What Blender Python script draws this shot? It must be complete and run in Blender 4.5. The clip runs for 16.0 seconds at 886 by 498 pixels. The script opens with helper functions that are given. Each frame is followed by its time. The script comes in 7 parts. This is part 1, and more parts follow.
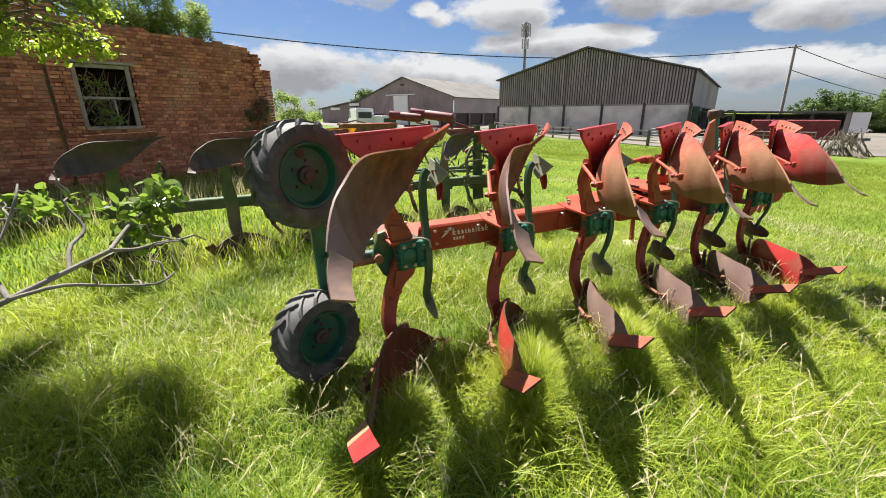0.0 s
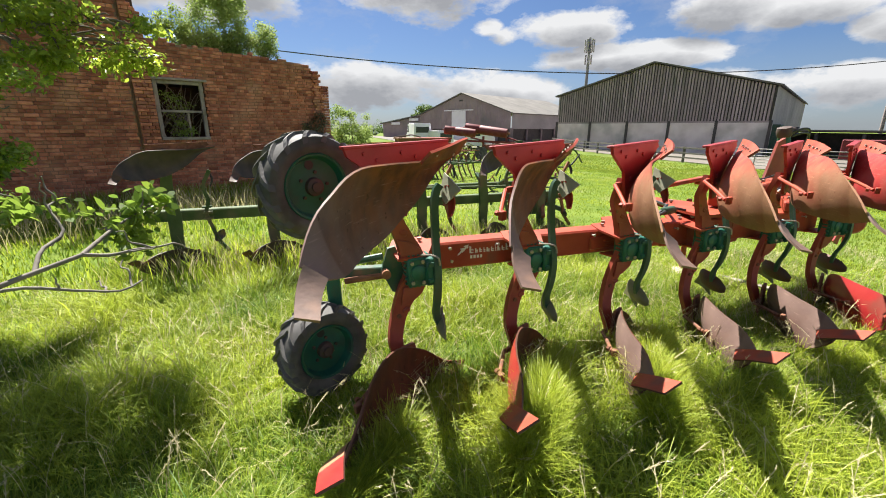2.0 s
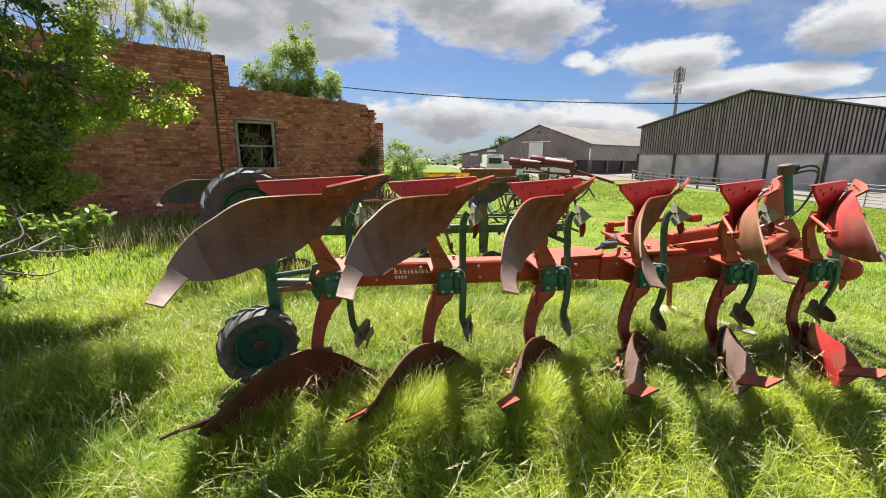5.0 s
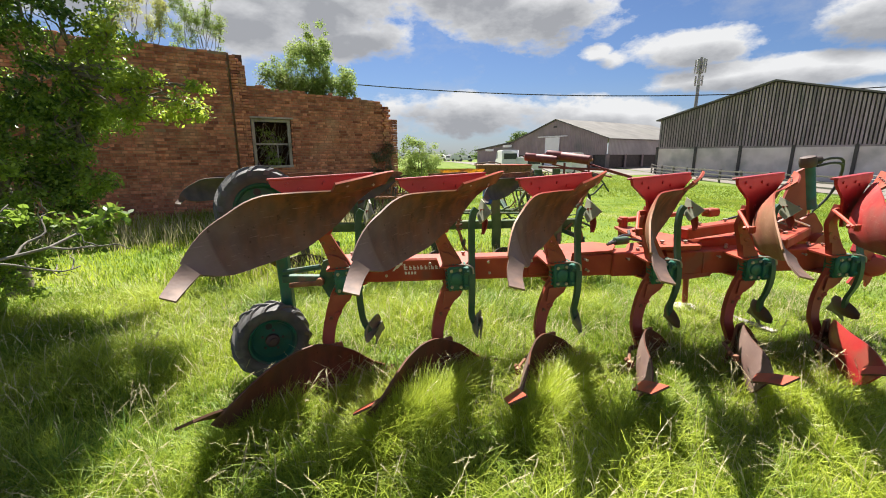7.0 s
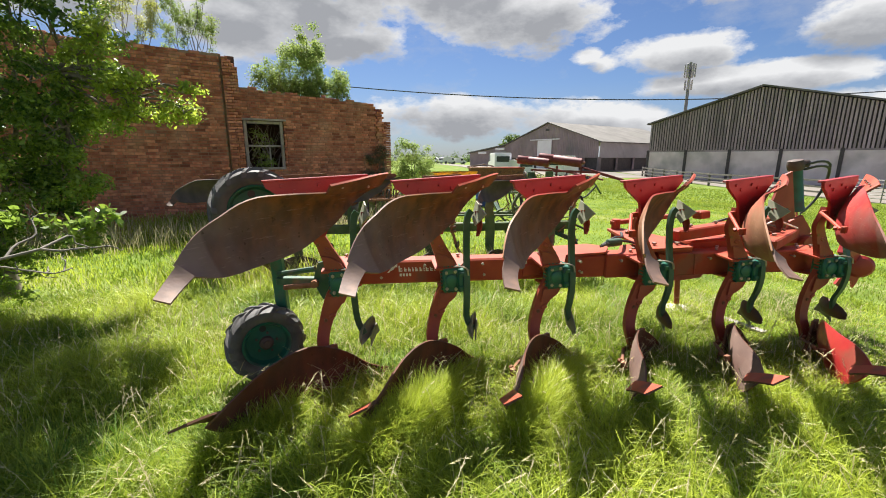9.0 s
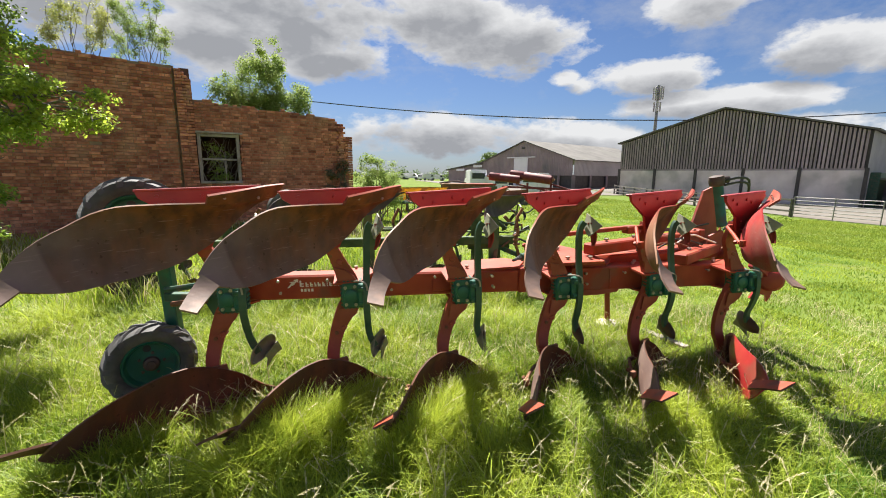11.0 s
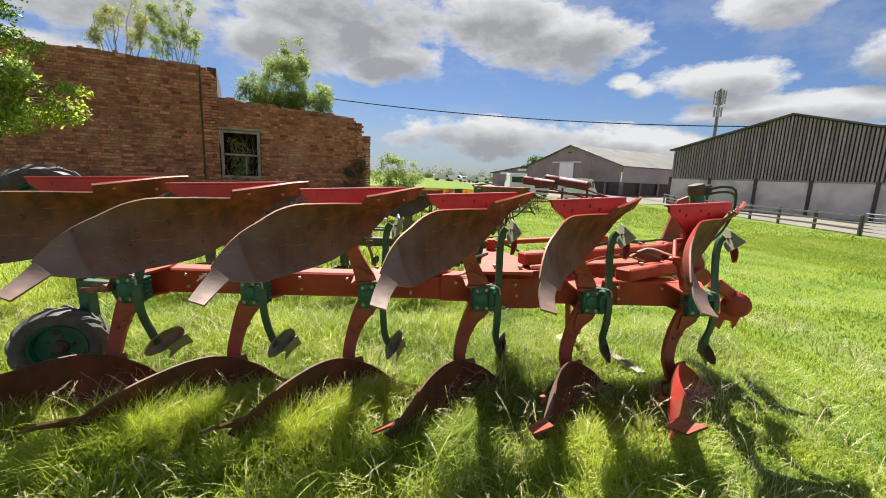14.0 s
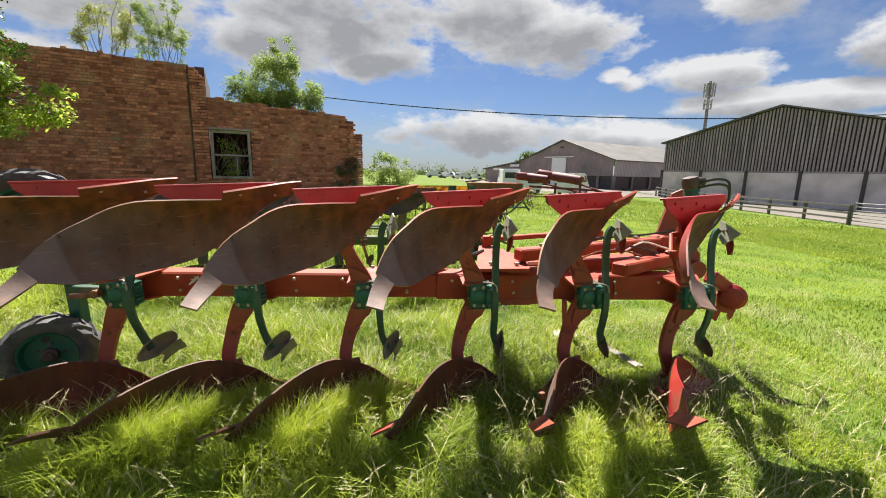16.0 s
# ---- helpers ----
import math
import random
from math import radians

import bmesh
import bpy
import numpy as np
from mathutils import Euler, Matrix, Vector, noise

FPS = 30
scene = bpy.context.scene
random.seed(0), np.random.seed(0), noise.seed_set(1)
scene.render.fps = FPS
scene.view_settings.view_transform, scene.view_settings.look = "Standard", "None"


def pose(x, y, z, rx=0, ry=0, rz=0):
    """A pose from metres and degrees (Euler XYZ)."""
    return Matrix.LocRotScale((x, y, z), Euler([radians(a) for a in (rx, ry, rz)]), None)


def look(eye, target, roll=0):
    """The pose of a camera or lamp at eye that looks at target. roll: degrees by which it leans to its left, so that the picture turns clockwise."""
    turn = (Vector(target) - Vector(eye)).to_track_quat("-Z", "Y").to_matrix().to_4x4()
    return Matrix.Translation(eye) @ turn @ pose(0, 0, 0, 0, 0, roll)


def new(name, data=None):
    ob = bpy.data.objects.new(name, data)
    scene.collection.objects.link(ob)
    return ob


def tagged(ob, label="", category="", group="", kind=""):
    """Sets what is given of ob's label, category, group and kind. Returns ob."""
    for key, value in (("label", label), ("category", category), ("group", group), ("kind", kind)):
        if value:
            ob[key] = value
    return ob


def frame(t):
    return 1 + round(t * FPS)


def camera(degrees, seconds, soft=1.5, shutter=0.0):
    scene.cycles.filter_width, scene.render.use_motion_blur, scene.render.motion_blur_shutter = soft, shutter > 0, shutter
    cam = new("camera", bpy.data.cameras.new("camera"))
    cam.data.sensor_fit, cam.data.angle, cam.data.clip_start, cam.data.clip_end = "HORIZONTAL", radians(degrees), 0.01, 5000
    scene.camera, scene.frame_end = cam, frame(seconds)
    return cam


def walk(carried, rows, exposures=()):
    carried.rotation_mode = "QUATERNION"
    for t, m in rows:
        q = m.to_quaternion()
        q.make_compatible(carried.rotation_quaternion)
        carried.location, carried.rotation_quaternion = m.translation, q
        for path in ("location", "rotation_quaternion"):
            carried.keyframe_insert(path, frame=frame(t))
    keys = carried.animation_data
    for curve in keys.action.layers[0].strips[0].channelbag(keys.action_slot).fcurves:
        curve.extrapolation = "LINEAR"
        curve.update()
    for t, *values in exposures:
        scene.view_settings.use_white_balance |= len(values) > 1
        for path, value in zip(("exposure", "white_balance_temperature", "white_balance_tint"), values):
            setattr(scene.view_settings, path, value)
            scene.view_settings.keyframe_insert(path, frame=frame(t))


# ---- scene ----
cam = camera(94.1, 16.0, soft=1.0)


def eye(x, y, z, yaw, pitch, roll):
    return pose(x, y, z, 0, 0, yaw) @ pose(0, 0, 0, 90 + pitch) @ pose(0, 0, 0, 0, 0, roll)


PATH = [
    (0.0, eye(-0.981, -2.329, 1.686, -26.37, -18.16, -0.35)),
    (0.5, eye(-0.956, -2.322, 1.689, -25.72, -18.17, -0.51)),
    (1.0, eye(-0.875, -2.293, 1.673, -24.10, -17.81, -0.62)),
    (1.5, eye(-0.773, -2.279, 1.643, -21.59, -17.14, -0.29)),
    (2.0, eye(-0.684, -2.319, 1.675, -18.74, -16.21, 0.27)),
    (2.5, eye(-0.553, -2.524, 1.712, -15.09, -14.77, 1.45)),
    (3.0, eye(-0.363, -2.670, 1.724, -15.08, -13.83, 2.21)),
    (5.5, eye(0.428, -2.976, 1.740, -6.01, -12.23, 0.09)),
    (6.0, eye(0.418, -2.976, 1.741, -5.59, -12.32, -0.13)),
    (6.5, eye(0.431, -2.979, 1.745, -5.48, -12.56, -0.16)),
    (7.0, eye(0.431, -2.976, 1.738, -5.26, -12.82, -0.11)),
    (7.5, eye(0.421, -2.972, 1.737, -5.04, -12.98, -0.07)),
    (8.0, eye(0.413, -2.978, 1.742, -4.85, -13.01, -0.06)),
    (8.5, eye(0.411, -2.983, 1.740, -5.18, -12.89, 0.08)),
    (9.0, eye(0.414, -2.984, 1.735, -6.28, -12.48, 0.07)),
    (9.5, eye(0.463, -2.994, 1.729, -7.68, -11.75, 0.07)),
    (10.0, eye(0.598, -2.982, 1.711, -9.63, -10.50, 0.01)),
    (12.5, eye(1.726, -2.884, 1.696, -5.63, -10.05, 2.15)),
    (13.0, eye(1.881, -2.819, 1.708, -4.27, -9.98, 2.37)),
    (13.5, eye(2.029, -2.869, 1.701, -3.15, -9.96, 2.40)),
    (14.0, eye(2.092, -2.877, 1.699, -2.50, -10.08, 2.33)),
    (14.5, eye(2.074, -2.829, 1.698, -2.33, -10.26, 1.97)),
    (15.0, eye(2.069, -2.831, 1.697, -2.46, -10.45, 1.71)),
    (15.5, eye(2.078, -2.838, 1.702, -2.83, -10.54, 1.52)),
    (16.0, eye(2.082, -2.848, 1.702, -3.32, -10.48, 1.34)),
]
walk(cam, PATH, [(0.0, 1.58), (3.0, 1.64), (6.0, 1.63), (9.0, 1.62), (10.0, 1.60), (12.5, 1.54), (16.0, 1.54)])

# ---- light ----
SUN_DIR = Vector((-0.10, 0.70, 1.0)).normalized()
world = bpy.data.worlds.new("sky")
scene.world = world
world.use_nodes = True


def build_sky():
    nt = world.node_tree
    N, L = nt.nodes, nt.links
    N.clear()
    out = N.new("ShaderNodeOutputWorld")
    bg = N.new("ShaderNodeBackground")
    sky = N.new("ShaderNodeTexSky")
    sky.sky_type = "NISHITA"
    sky.sun_disc = False
    sky.sun_elevation = math.asin(SUN_DIR.z)
    sky.sun_rotation = math.atan2(SUN_DIR.x, SUN_DIR.y)
    sky.dust_density = 0.6
    sky.ozone_density = 2.0
    co = N.new("ShaderNodeTexCoord")
    sep = N.new("ShaderNodeSeparateXYZ")
    L.new(co.outputs["Generated"], sep.inputs[0])

    def op(kind, a, b=None, c=None):
        m = N.new("ShaderNodeMath")
        m.operation = kind
        for k, v in enumerate((a, b, c)):
            if v is None:
                continue
            if isinstance(v, (int, float)):
                m.inputs[k].default_value = v
            else:
                L.new(v, m.inputs[k])
        return m.outputs[0]

    def noise_at(scale, detail, rough=0.56, shift=(0, 0, 0)):
        n = N.new("ShaderNodeTexNoise")
        n.inputs["Scale"].default_value = scale
        n.inputs["Detail"].default_value = detail
        n.inputs["Roughness"].default_value = rough
        mp = N.new("ShaderNodeMapping")
        mp.inputs["Location"].default_value = shift
        mp.inputs["Scale"].default_value = (1, 1, 2.0)
        L.new(co.outputs["Generated"], mp.inputs[0])
        L.new(mp.outputs[0], n.inputs["Vector"])
        return n.outputs[0]

    az = op("MULTIPLY", op("ARCTAN2", sep.outputs["X"], sep.outputs["Y"]), 57.2958)
    el = op("MULTIPLY", op("ARCSINE", sep.outputs["Z"]), 57.2958)
    billow = op("MULTIPLY_ADD", noise_at(5.5, 12.0, 0.60), 3.6, -1.8)
    billow = op("ADD", billow, op("MULTIPLY_ADD", noise_at(21.0, 8.0, 0.62, (3, 1, 4)), 1.3, -0.65))
    elsewhere = op("MULTIPLY_ADD", noise_at(2.2, 3.0, 0.5, (4.0, 1.0, 2.0)), 6.0, -3.2)
    away = op("MINIMUM", op("MAXIMUM", op("MULTIPLY_ADD", op("ABSOLUTE", op("SUBTRACT", az, 15.0)), 0.06, -3.9), 0.0), 1.0)
    high = op("MINIMUM", op("MAXIMUM", op("MULTIPLY_ADD", el, 0.08, -1.9), 0.0), 1.0)
    elsewhere = op("MULTIPLY_ADD", op("SUBTRACT", op("MAXIMUM", away, high), 1.0), 3.0, elsewhere)

    def field(rise, ragged):
        """How deep a direction lies in the clouds; rise looks that many degrees higher; ragged: how much the edges billow."""
        e = op("ADD", el, rise) if rise else el
        best = elsewhere
        for a0, e0, ha, he in CLOUDS:
            u = op("MULTIPLY_ADD", az, 1 / ha, -a0 / ha)
            v = op("MULTIPLY_ADD", e, 1 / he, -e0 / he)
            d = op("MULTIPLY_ADD", u, u, op("MULTIPLY", v, v))
            best = op("MAXIMUM", best, op("SUBTRACT", 1.0, d))
        return op("MULTIPLY_ADD", billow, ragged, best)

    def ramp(src, a, b, ca=(0, 0, 0, 1), cb=(1, 1, 1, 1)):
        r = N.new("ShaderNodeValToRGB")
        mr = N.new("ShaderNodeMapRange")
        mr.inputs[1].default_value, mr.inputs[2].default_value = a, b
        L.new(src, mr.inputs[0])
        L.new(mr.outputs[0], r.inputs[0])
        r.color_ramp.elements[0].color, r.color_ramp.elements[1].color = ca, cb
        return r.outputs[0]

    cover = ramp(field(0, 1.15), -0.16, 0.46)
    # thin tops facing the sun are white, thick undersides are grey
    tone = ramp(op("MULTIPLY_ADD", noise_at(8.0, 9.0, 0.58, (2, 5, 1)), 1.7, field(1.5, 0.45)), 0.85, 1.9, (7.0, 7.05, 7.15, 1), (3.1, 3.2, 3.45, 1))
    haze = op("MULTIPLY", op("SUBTRACT", 1.0, op("MINIMUM", op("MULTIPLY", op("MAXIMUM", el, 0.0), 0.11), 1.0)), 0.4)
    mix0 = N.new("ShaderNodeMix")
    mix0.data_type = "RGBA"
    L.new(haze, mix0.inputs["Factor"])
    deep = N.new("ShaderNodeMix")
    deep.data_type = "RGBA"
    deep.blend_type = "MULTIPLY"
    deep.inputs["Factor"].default_value = 1.0
    L.new(sky.outputs[0], deep.inputs["A"])
    deep.inputs["B"].default_value = (0.49, 0.59, 0.78, 1)
    L.new(deep.outputs["Result"], mix0.inputs["A"])
    mix0.inputs["B"].default_value = (3.6, 3.9, 4.4, 1)
    # thin torn veils between the heaps
    veil = N.new("ShaderNodeMix")
    veil.data_type = "RGBA"
    L.new(op("MULTIPLY", ramp(noise_at(4.0, 9.0, 0.66, (1, 3, 7)), 0.48, 0.70), 0.5), veil.inputs["Factor"])
    L.new(mix0.outputs["Result"], veil.inputs["A"])
    veil.inputs["B"].default_value = (4.6, 4.8, 5.2, 1)
    mix = N.new("ShaderNodeMix")
    mix.data_type = "RGBA"
    L.new(cover, mix.inputs["Factor"])
    L.new(veil.outputs["Result"], mix.inputs["A"])
    L.new(tone, mix.inputs["B"])
    L.new(mix.outputs["Result"], bg.inputs[0])
    bg.inputs[1].default_value = 0.040
    L.new(bg.outputs[0], out.inputs[0])


# clouds: azimuth from north, elevation, half width, half height, in degrees
CLOUDS = [(-11, 18.5, 15, 5.6), (-20, 15, 10, 4), (-5, 14.5, 8, 3), (16, 16.6, 11, 3.8), (8, 19.5, 9, 4), (33.5, 11.4, 8.2, 2.1), (24.6, 11.9, 2.2, 1.0), (26.5, 11.0, 2.4, 1.3), (49.5, 12.6, 5, 2.4), (40, 8.2, 10, 1.7), (39, 18.6, 6, 2.4), (8, 5.6, 17, 2.9), (24, 4.2, 12, 2.4), (-33, 16, 12, 5), (-40, 8, 14, 4), (57, 11.4, 6, 2.0), (67, 9.5, 7, 2.0), (62, 4.2, 10, 2.0), (74, 3.5, 9, 2.2), (47, 4.6, 9, 1.8)]
build_sky()
sun = new("sun", bpy.data.lights.new("sun", "SUN"))
sun.data.energy = 5.0
sun.data.angle = radians(0.53)
sun.data.color = (1.0, 0.955, 0.88)
sun.matrix_world = look(SUN_DIR * 60, (0, 0, 0))

# ---- materials ----


def mat(name, c1, c2, scale=6.0, rough=0.6, metal=0.0, bump=0.15, c3=None, scale3=1.2, lo3=0.55, hi3=0.62, fine=60.0, spec=0.5, rnd=0.0, island=False, stretch=None, stain=None):
    """Two colours mixed by noise, a third in larger stains, fine relief."""
    m = bpy.data.materials.new(name)
    m.use_nodes = True
    nt = m.node_tree
    N, L = nt.nodes, nt.links
    b = N["Principled BSDF"]
    co = N.new("ShaderNodeTexCoord")
    vec = co.outputs["Object"]
    if stretch:
        mp = N.new("ShaderNodeMapping")
        mp.inputs["Scale"].default_value = stretch
        L.new(vec, mp.inputs[0])
        vec = mp.outputs[0]
    info = None
    if rnd:
        info = N.new("ShaderNodeNewGeometry" if island else "ShaderNodeObjectInfo")
        r_out = info.outputs["Random Per Island" if island else "Random"]
        off = N.new("ShaderNodeVectorMath")
        off.operation = "SCALE"
        off.inputs[0].default_value = (37.0, 19.0, 53.0)
        L.new(r_out, off.inputs["Scale"])
        add = N.new("ShaderNodeVectorMath")
        L.new(vec, add.inputs[0])
        L.new(off.outputs[0], add.inputs[1])
        vec = add.outputs[0]

    def nz(s, d=6.0):
        n = N.new("ShaderNodeTexNoise")
        n.inputs["Scale"].default_value, n.inputs["Detail"].default_value = s, d
        L.new(vec, n.inputs["Vector"])
        return n.outputs[0]

    def rng(src, a, b_):
        r = N.new("ShaderNodeMapRange")
        r.inputs[1].default_value, r.inputs[2].default_value = a, b_
        L.new(src, r.inputs[0])
        return r.outputs[0]

    def mixc(fac, a, b_):
        x = N.new("ShaderNodeMix")
        x.data_type = "RGBA"
        L.new(fac, x.inputs["Factor"])
        for key, v in (("A", a), ("B", b_)):
            if isinstance(v, tuple):
                x.inputs[key].default_value = (*v, 1)
            else:
                L.new(v, x.inputs[key])
        return x.outputs["Result"]

    col = mixc(rng(nz(scale), 0.35, 0.65), c1, c2)
    if c3:
        col = mixc(rng(nz(scale3, 8.0), lo3, hi3), col, c3)
    if rnd:
        h = N.new("ShaderNodeHueSaturation")
        v = N.new("ShaderNodeMapRange")
        v.inputs[3].default_value, v.inputs[4].default_value = 1 - rnd, 1 + rnd
        L.new(r_out, v.inputs[0])
        L.new(v.outputs[0], h.inputs["Value"])
        L.new(col, h.inputs["Color"])
        col = h.outputs[0]
    if stain:
        geo = N.new("ShaderNodeNewGeometry")
        for k, (c, sc, lo, hi, amount) in enumerate(stain):
            big = N.new("ShaderNodeTexNoise")
            big.inputs["Scale"].default_value, big.inputs["Detail"].default_value = sc, 7
            mp = N.new("ShaderNodeMapping")
            mp.inputs["Location"].default_value = (7.0 * k, 3.0 * k, 0)
            L.new(geo.outputs["Position"], mp.inputs[0])
            L.new(mp.outputs[0], big.inputs["Vector"])
            f = rng(big.outputs[0], lo, hi)
            scaled = N.new("ShaderNodeMath")
            scaled.operation = "MULTIPLY"
            scaled.inputs[1].default_value = amount
            L.new(f, scaled.inputs[0])
            col = mixc(scaled.outputs[0], col, c)
    L.new(col, b.inputs["Base Color"])
    fn = nz(fine, 4.0)
    ro = N.new("ShaderNodeMapRange")
    ro.inputs[3].default_value, ro.inputs[4].default_value = max(rough - 0.12, 0.02), min(rough + 0.12, 1)
    L.new(nz(scale * 2.3), ro.inputs[0])
    L.new(ro.outputs[0], b.inputs["Roughness"])
    b.inputs["Metallic"].default_value = metal
    b.inputs["Specular IOR Level"].default_value = spec
    if bump:
        bp = N.new("ShaderNodeBump")
        bp.inputs["Strength"].default_value = bump
        bp.inputs["Distance"].default_value = 0.004
        L.new(fn, bp.inputs["Height"])
        L.new(bp.outputs[0], b.inputs["Normal"])
    return m


def worn_board(name, grey1, grey2, rust1, rust2, lo=0.25, hi=0.70):
    """Plough steel: scoured grey towards the tail, rust or old paint towards the outer front edge, with scratches and drips."""
    m = mat(name, grey1, grey2, 5, 0.62, 0.0, 0.25, None, fine=45, spec=0.28)
    nt = m.node_tree
    N, L = nt.nodes, nt.links
    b = N["Principled BSDF"]
    old = b.inputs["Base Color"].links[0].from_socket
    co = N.new("ShaderNodeTexCoord")
    sep = N.new("ShaderNodeSeparateXYZ")
    L.new(co.outputs["Object"], sep.inputs[0])

    def op(kind, a, b_=None, c=None):
        q = N.new("ShaderNodeMath")
        q.operation = kind
        for k, v in enumerate((a, b_, c)):
            if v is None:
                continue
            if isinstance(v, (int, float)):
                q.inputs[k].default_value = v
            else:
                L.new(v, q.inputs[k])
        return q.outputs[0]

    def nz(scale, stretch):
        mp = N.new("ShaderNodeMapping")
        mp.inputs["Scale"].default_value = stretch
        L.new(co.outputs["Object"], mp.inputs[0])
        n = N.new("ShaderNodeTexNoise")
        n.inputs["Scale"].default_value, n.inputs["Detail"].default_value = scale, 8
        L.new(mp.outputs[0], n.inputs["Vector"])
        return n.outputs[0]

    def mixc(fac, a, b_):
        x = N.new("ShaderNodeMix")
        x.data_type = "RGBA"
        L.new(fac, x.inputs["Factor"])
        for key, v in (("A", a), ("B", b_)):
            if isinstance(v, tuple):
                x.inputs[key].default_value = (*v, 1)
            else:
                L.new(v, x.inputs[key])
        return x.outputs["Result"]

    def span(v, a, z):
        r = N.new("ShaderNodeMapRange")
        r.inputs[1].default_value, r.inputs[2].default_value = a, z
        L.new(v, r.inputs[0])
        return r.outputs[0]

    out = op("ABSOLUTE", op("SUBTRACT", sep.outputs["Z"], 0.76))
    f = op("MULTIPLY_ADD", sep.outputs["X"], 0.45, out)
    f = op("MULTIPLY_ADD", op("SUBTRACT", nz(3.2, (1, 1, 1)), 0.5), 0.9, f)
    rust = mixc(span(nz(11, (1, 1, 0.5)), 0.4, 0.62), rust1, rust2)
    col = mixc(span(f, lo, hi), old, rust)
    # the tail end is scoured paler
    col = mixc(op("MULTIPLY", span(op("MULTIPLY_ADD", nz(5.0, (1, 1, 1)), 0.03, sep.outputs["Y"]), -0.65, -0.67), 0.5), col, tuple(min(1, c * 1.5) for c in grey2))
    # scratches that run along the board, and spots of bare metal
    col = mixc(op("MULTIPLY", span(nz(9, (1, 1, 14)), 0.62, 0.72), 0.45), col, tuple(min(1, c * 2.0) for c in grey2))
    col = mixc(op("MULTIPLY", span(nz(26, (1, 1, 1)), 0.66, 0.70), 0.6), col, tuple(c * 0.45 for c in rust2))
    L.new(col, b.inputs["Base Color"])
    return m


def leafy(name, c1, c2, rnd=0.35, trans=0.35, rough=0.5, scale=0.8, spec=0.35):
    """Leaves and blades: light comes through them, and each one differs."""
    m = bpy.data.materials.new(name)
    m.use_nodes = True
    N, L = m.node_tree.nodes, m.node_tree.links
    b = N["Principled BSDF"]
    geo = N.new("ShaderNodeNewGeometry")
    co = N.new("ShaderNodeTexCoord")
    n = N.new("ShaderNodeTexNoise")
    n.inputs["Scale"].default_value = scale
    n.inputs["Detail"].default_value = 5
    L.new(co.outputs["Object"], n.inputs["Vector"])
    f = N.new("ShaderNodeMath")
    f.operation = "MULTIPLY_ADD"
    f.inputs[1].default_value = 0.55
    L.new(geo.outputs["Random Per Island"], f.inputs[0])
    g = N.new("ShaderNodeMapRange")
    g.inputs[1].default_value, g.inputs[2].default_value, g.inputs[3].default_value, g.inputs[4].default_value = 0.35, 0.65, -0.05, 0.5
    L.new(n.outputs[0], g.inputs[0])
    L.new(g.outputs[0], f.inputs[2])
    x = N.new("ShaderNodeMix")
    x.data_type = "RGBA"
    L.new(f.outputs[0], x.inputs["Factor"])
    x.inputs["A"].default_value, x.inputs["B"].default_value = (*c1, 1), (*c2, 1)
    L.new(x.outputs["Result"], b.inputs["Base Color"])
    b.inputs["Roughness"].default_value = rough
    b.inputs["Specular IOR Level"].default_value = spec
    t = N.new("ShaderNodeBsdfTranslucent")
    L.new(x.outputs["Result"], t.inputs[0])
    ms = N.new("ShaderNodeMixShader")
    ms.inputs[0].default_value = trans
    L.new(b.outputs[0], ms.inputs[1])
    L.new(t.outputs[0], ms.inputs[2])
    L.new(ms.outputs[0], N["Material Output"].inputs[0])
    return m


RED = mat("red_paint", (0.24, 0.035, 0.022), (0.32, 0.06, 0.035), 5, 0.5, 0, 0.2, (0.17, 0.055, 0.035), 3.0, 0.56, 0.66)
RED_FADED = mat("faded_red_paint", (0.29, 0.036, 0.017), (0.38, 0.068, 0.028), 4, 0.58, 0, 0.2, (0.23, 0.068, 0.04), 3.5, 0.55, 0.66, 60, 0.35)
RED_BRIGHT = mat("bright_red_paint", (0.28, 0.013, 0.017), (0.36, 0.028, 0.026), 4, 0.42, 0, 0.12, (0.24, 0.05, 0.035), 2.5, 0.60, 0.70)
GREEN = mat("green_paint", (0.008, 0.085, 0.055), (0.015, 0.12, 0.08), 7, 0.42, 0, 0.2, (0.05, 0.07, 0.05), 4.0, 0.58, 0.68)
STEM_GREEN = mat("worn_dark_green_paint", (0.022, 0.075, 0.045), (0.05, 0.10, 0.065), 9, 0.5, 0.1, 0.25, (0.10, 0.09, 0.06), 6.0, 0.55, 0.66)
STEEL = worn_board("rusted_mouldboard_steel", (0.112, 0.066, 0.060), (0.178, 0.112, 0.102), (0.20, 0.070, 0.024), (0.095, 0.038, 0.017), 0.18, 0.64)
STEEL_BACK = worn_board("tan_rusted_steel", (0.22, 0.105, 0.055), (0.29, 0.15, 0.085), (0.34, 0.042, 0.032), (0.32, 0.075, 0.042), 0.28, 0.62)
STEEL_RED = worn_board("red_and_brown_worn_steel", (0.15, 0.075, 0.058), (0.20, 0.105, 0.085), (0.34, 0.022, 0.022), (0.36, 0.04, 0.03), 0.10, 0.42)
STEEL_DULL = worn_board("dull_mauve_steel", (0.14, 0.088, 0.075), (0.185, 0.12, 0.10), (0.20, 0.08, 0.05), (0.15, 0.065, 0.045), 0.35, 0.8)
# red-brown rust, darkened further for the shade the upper boards cast
STEEL_LOW_SHADED = worn_board("shaded_red_brown_rusted_steel", (0.11, 0.050, 0.030), (0.085, 0.042, 0.030), (0.15, 0.046, 0.022), (0.08, 0.032, 0.016), 0.1, 0.5)
WORN = mat("worn_grey_steel", (0.14, 0.088, 0.070), (0.20, 0.125, 0.10), 8, 0.6, 0.05, 0.2, (0.32, 0.17, 0.10), 3.0, 0.55, 0.7)
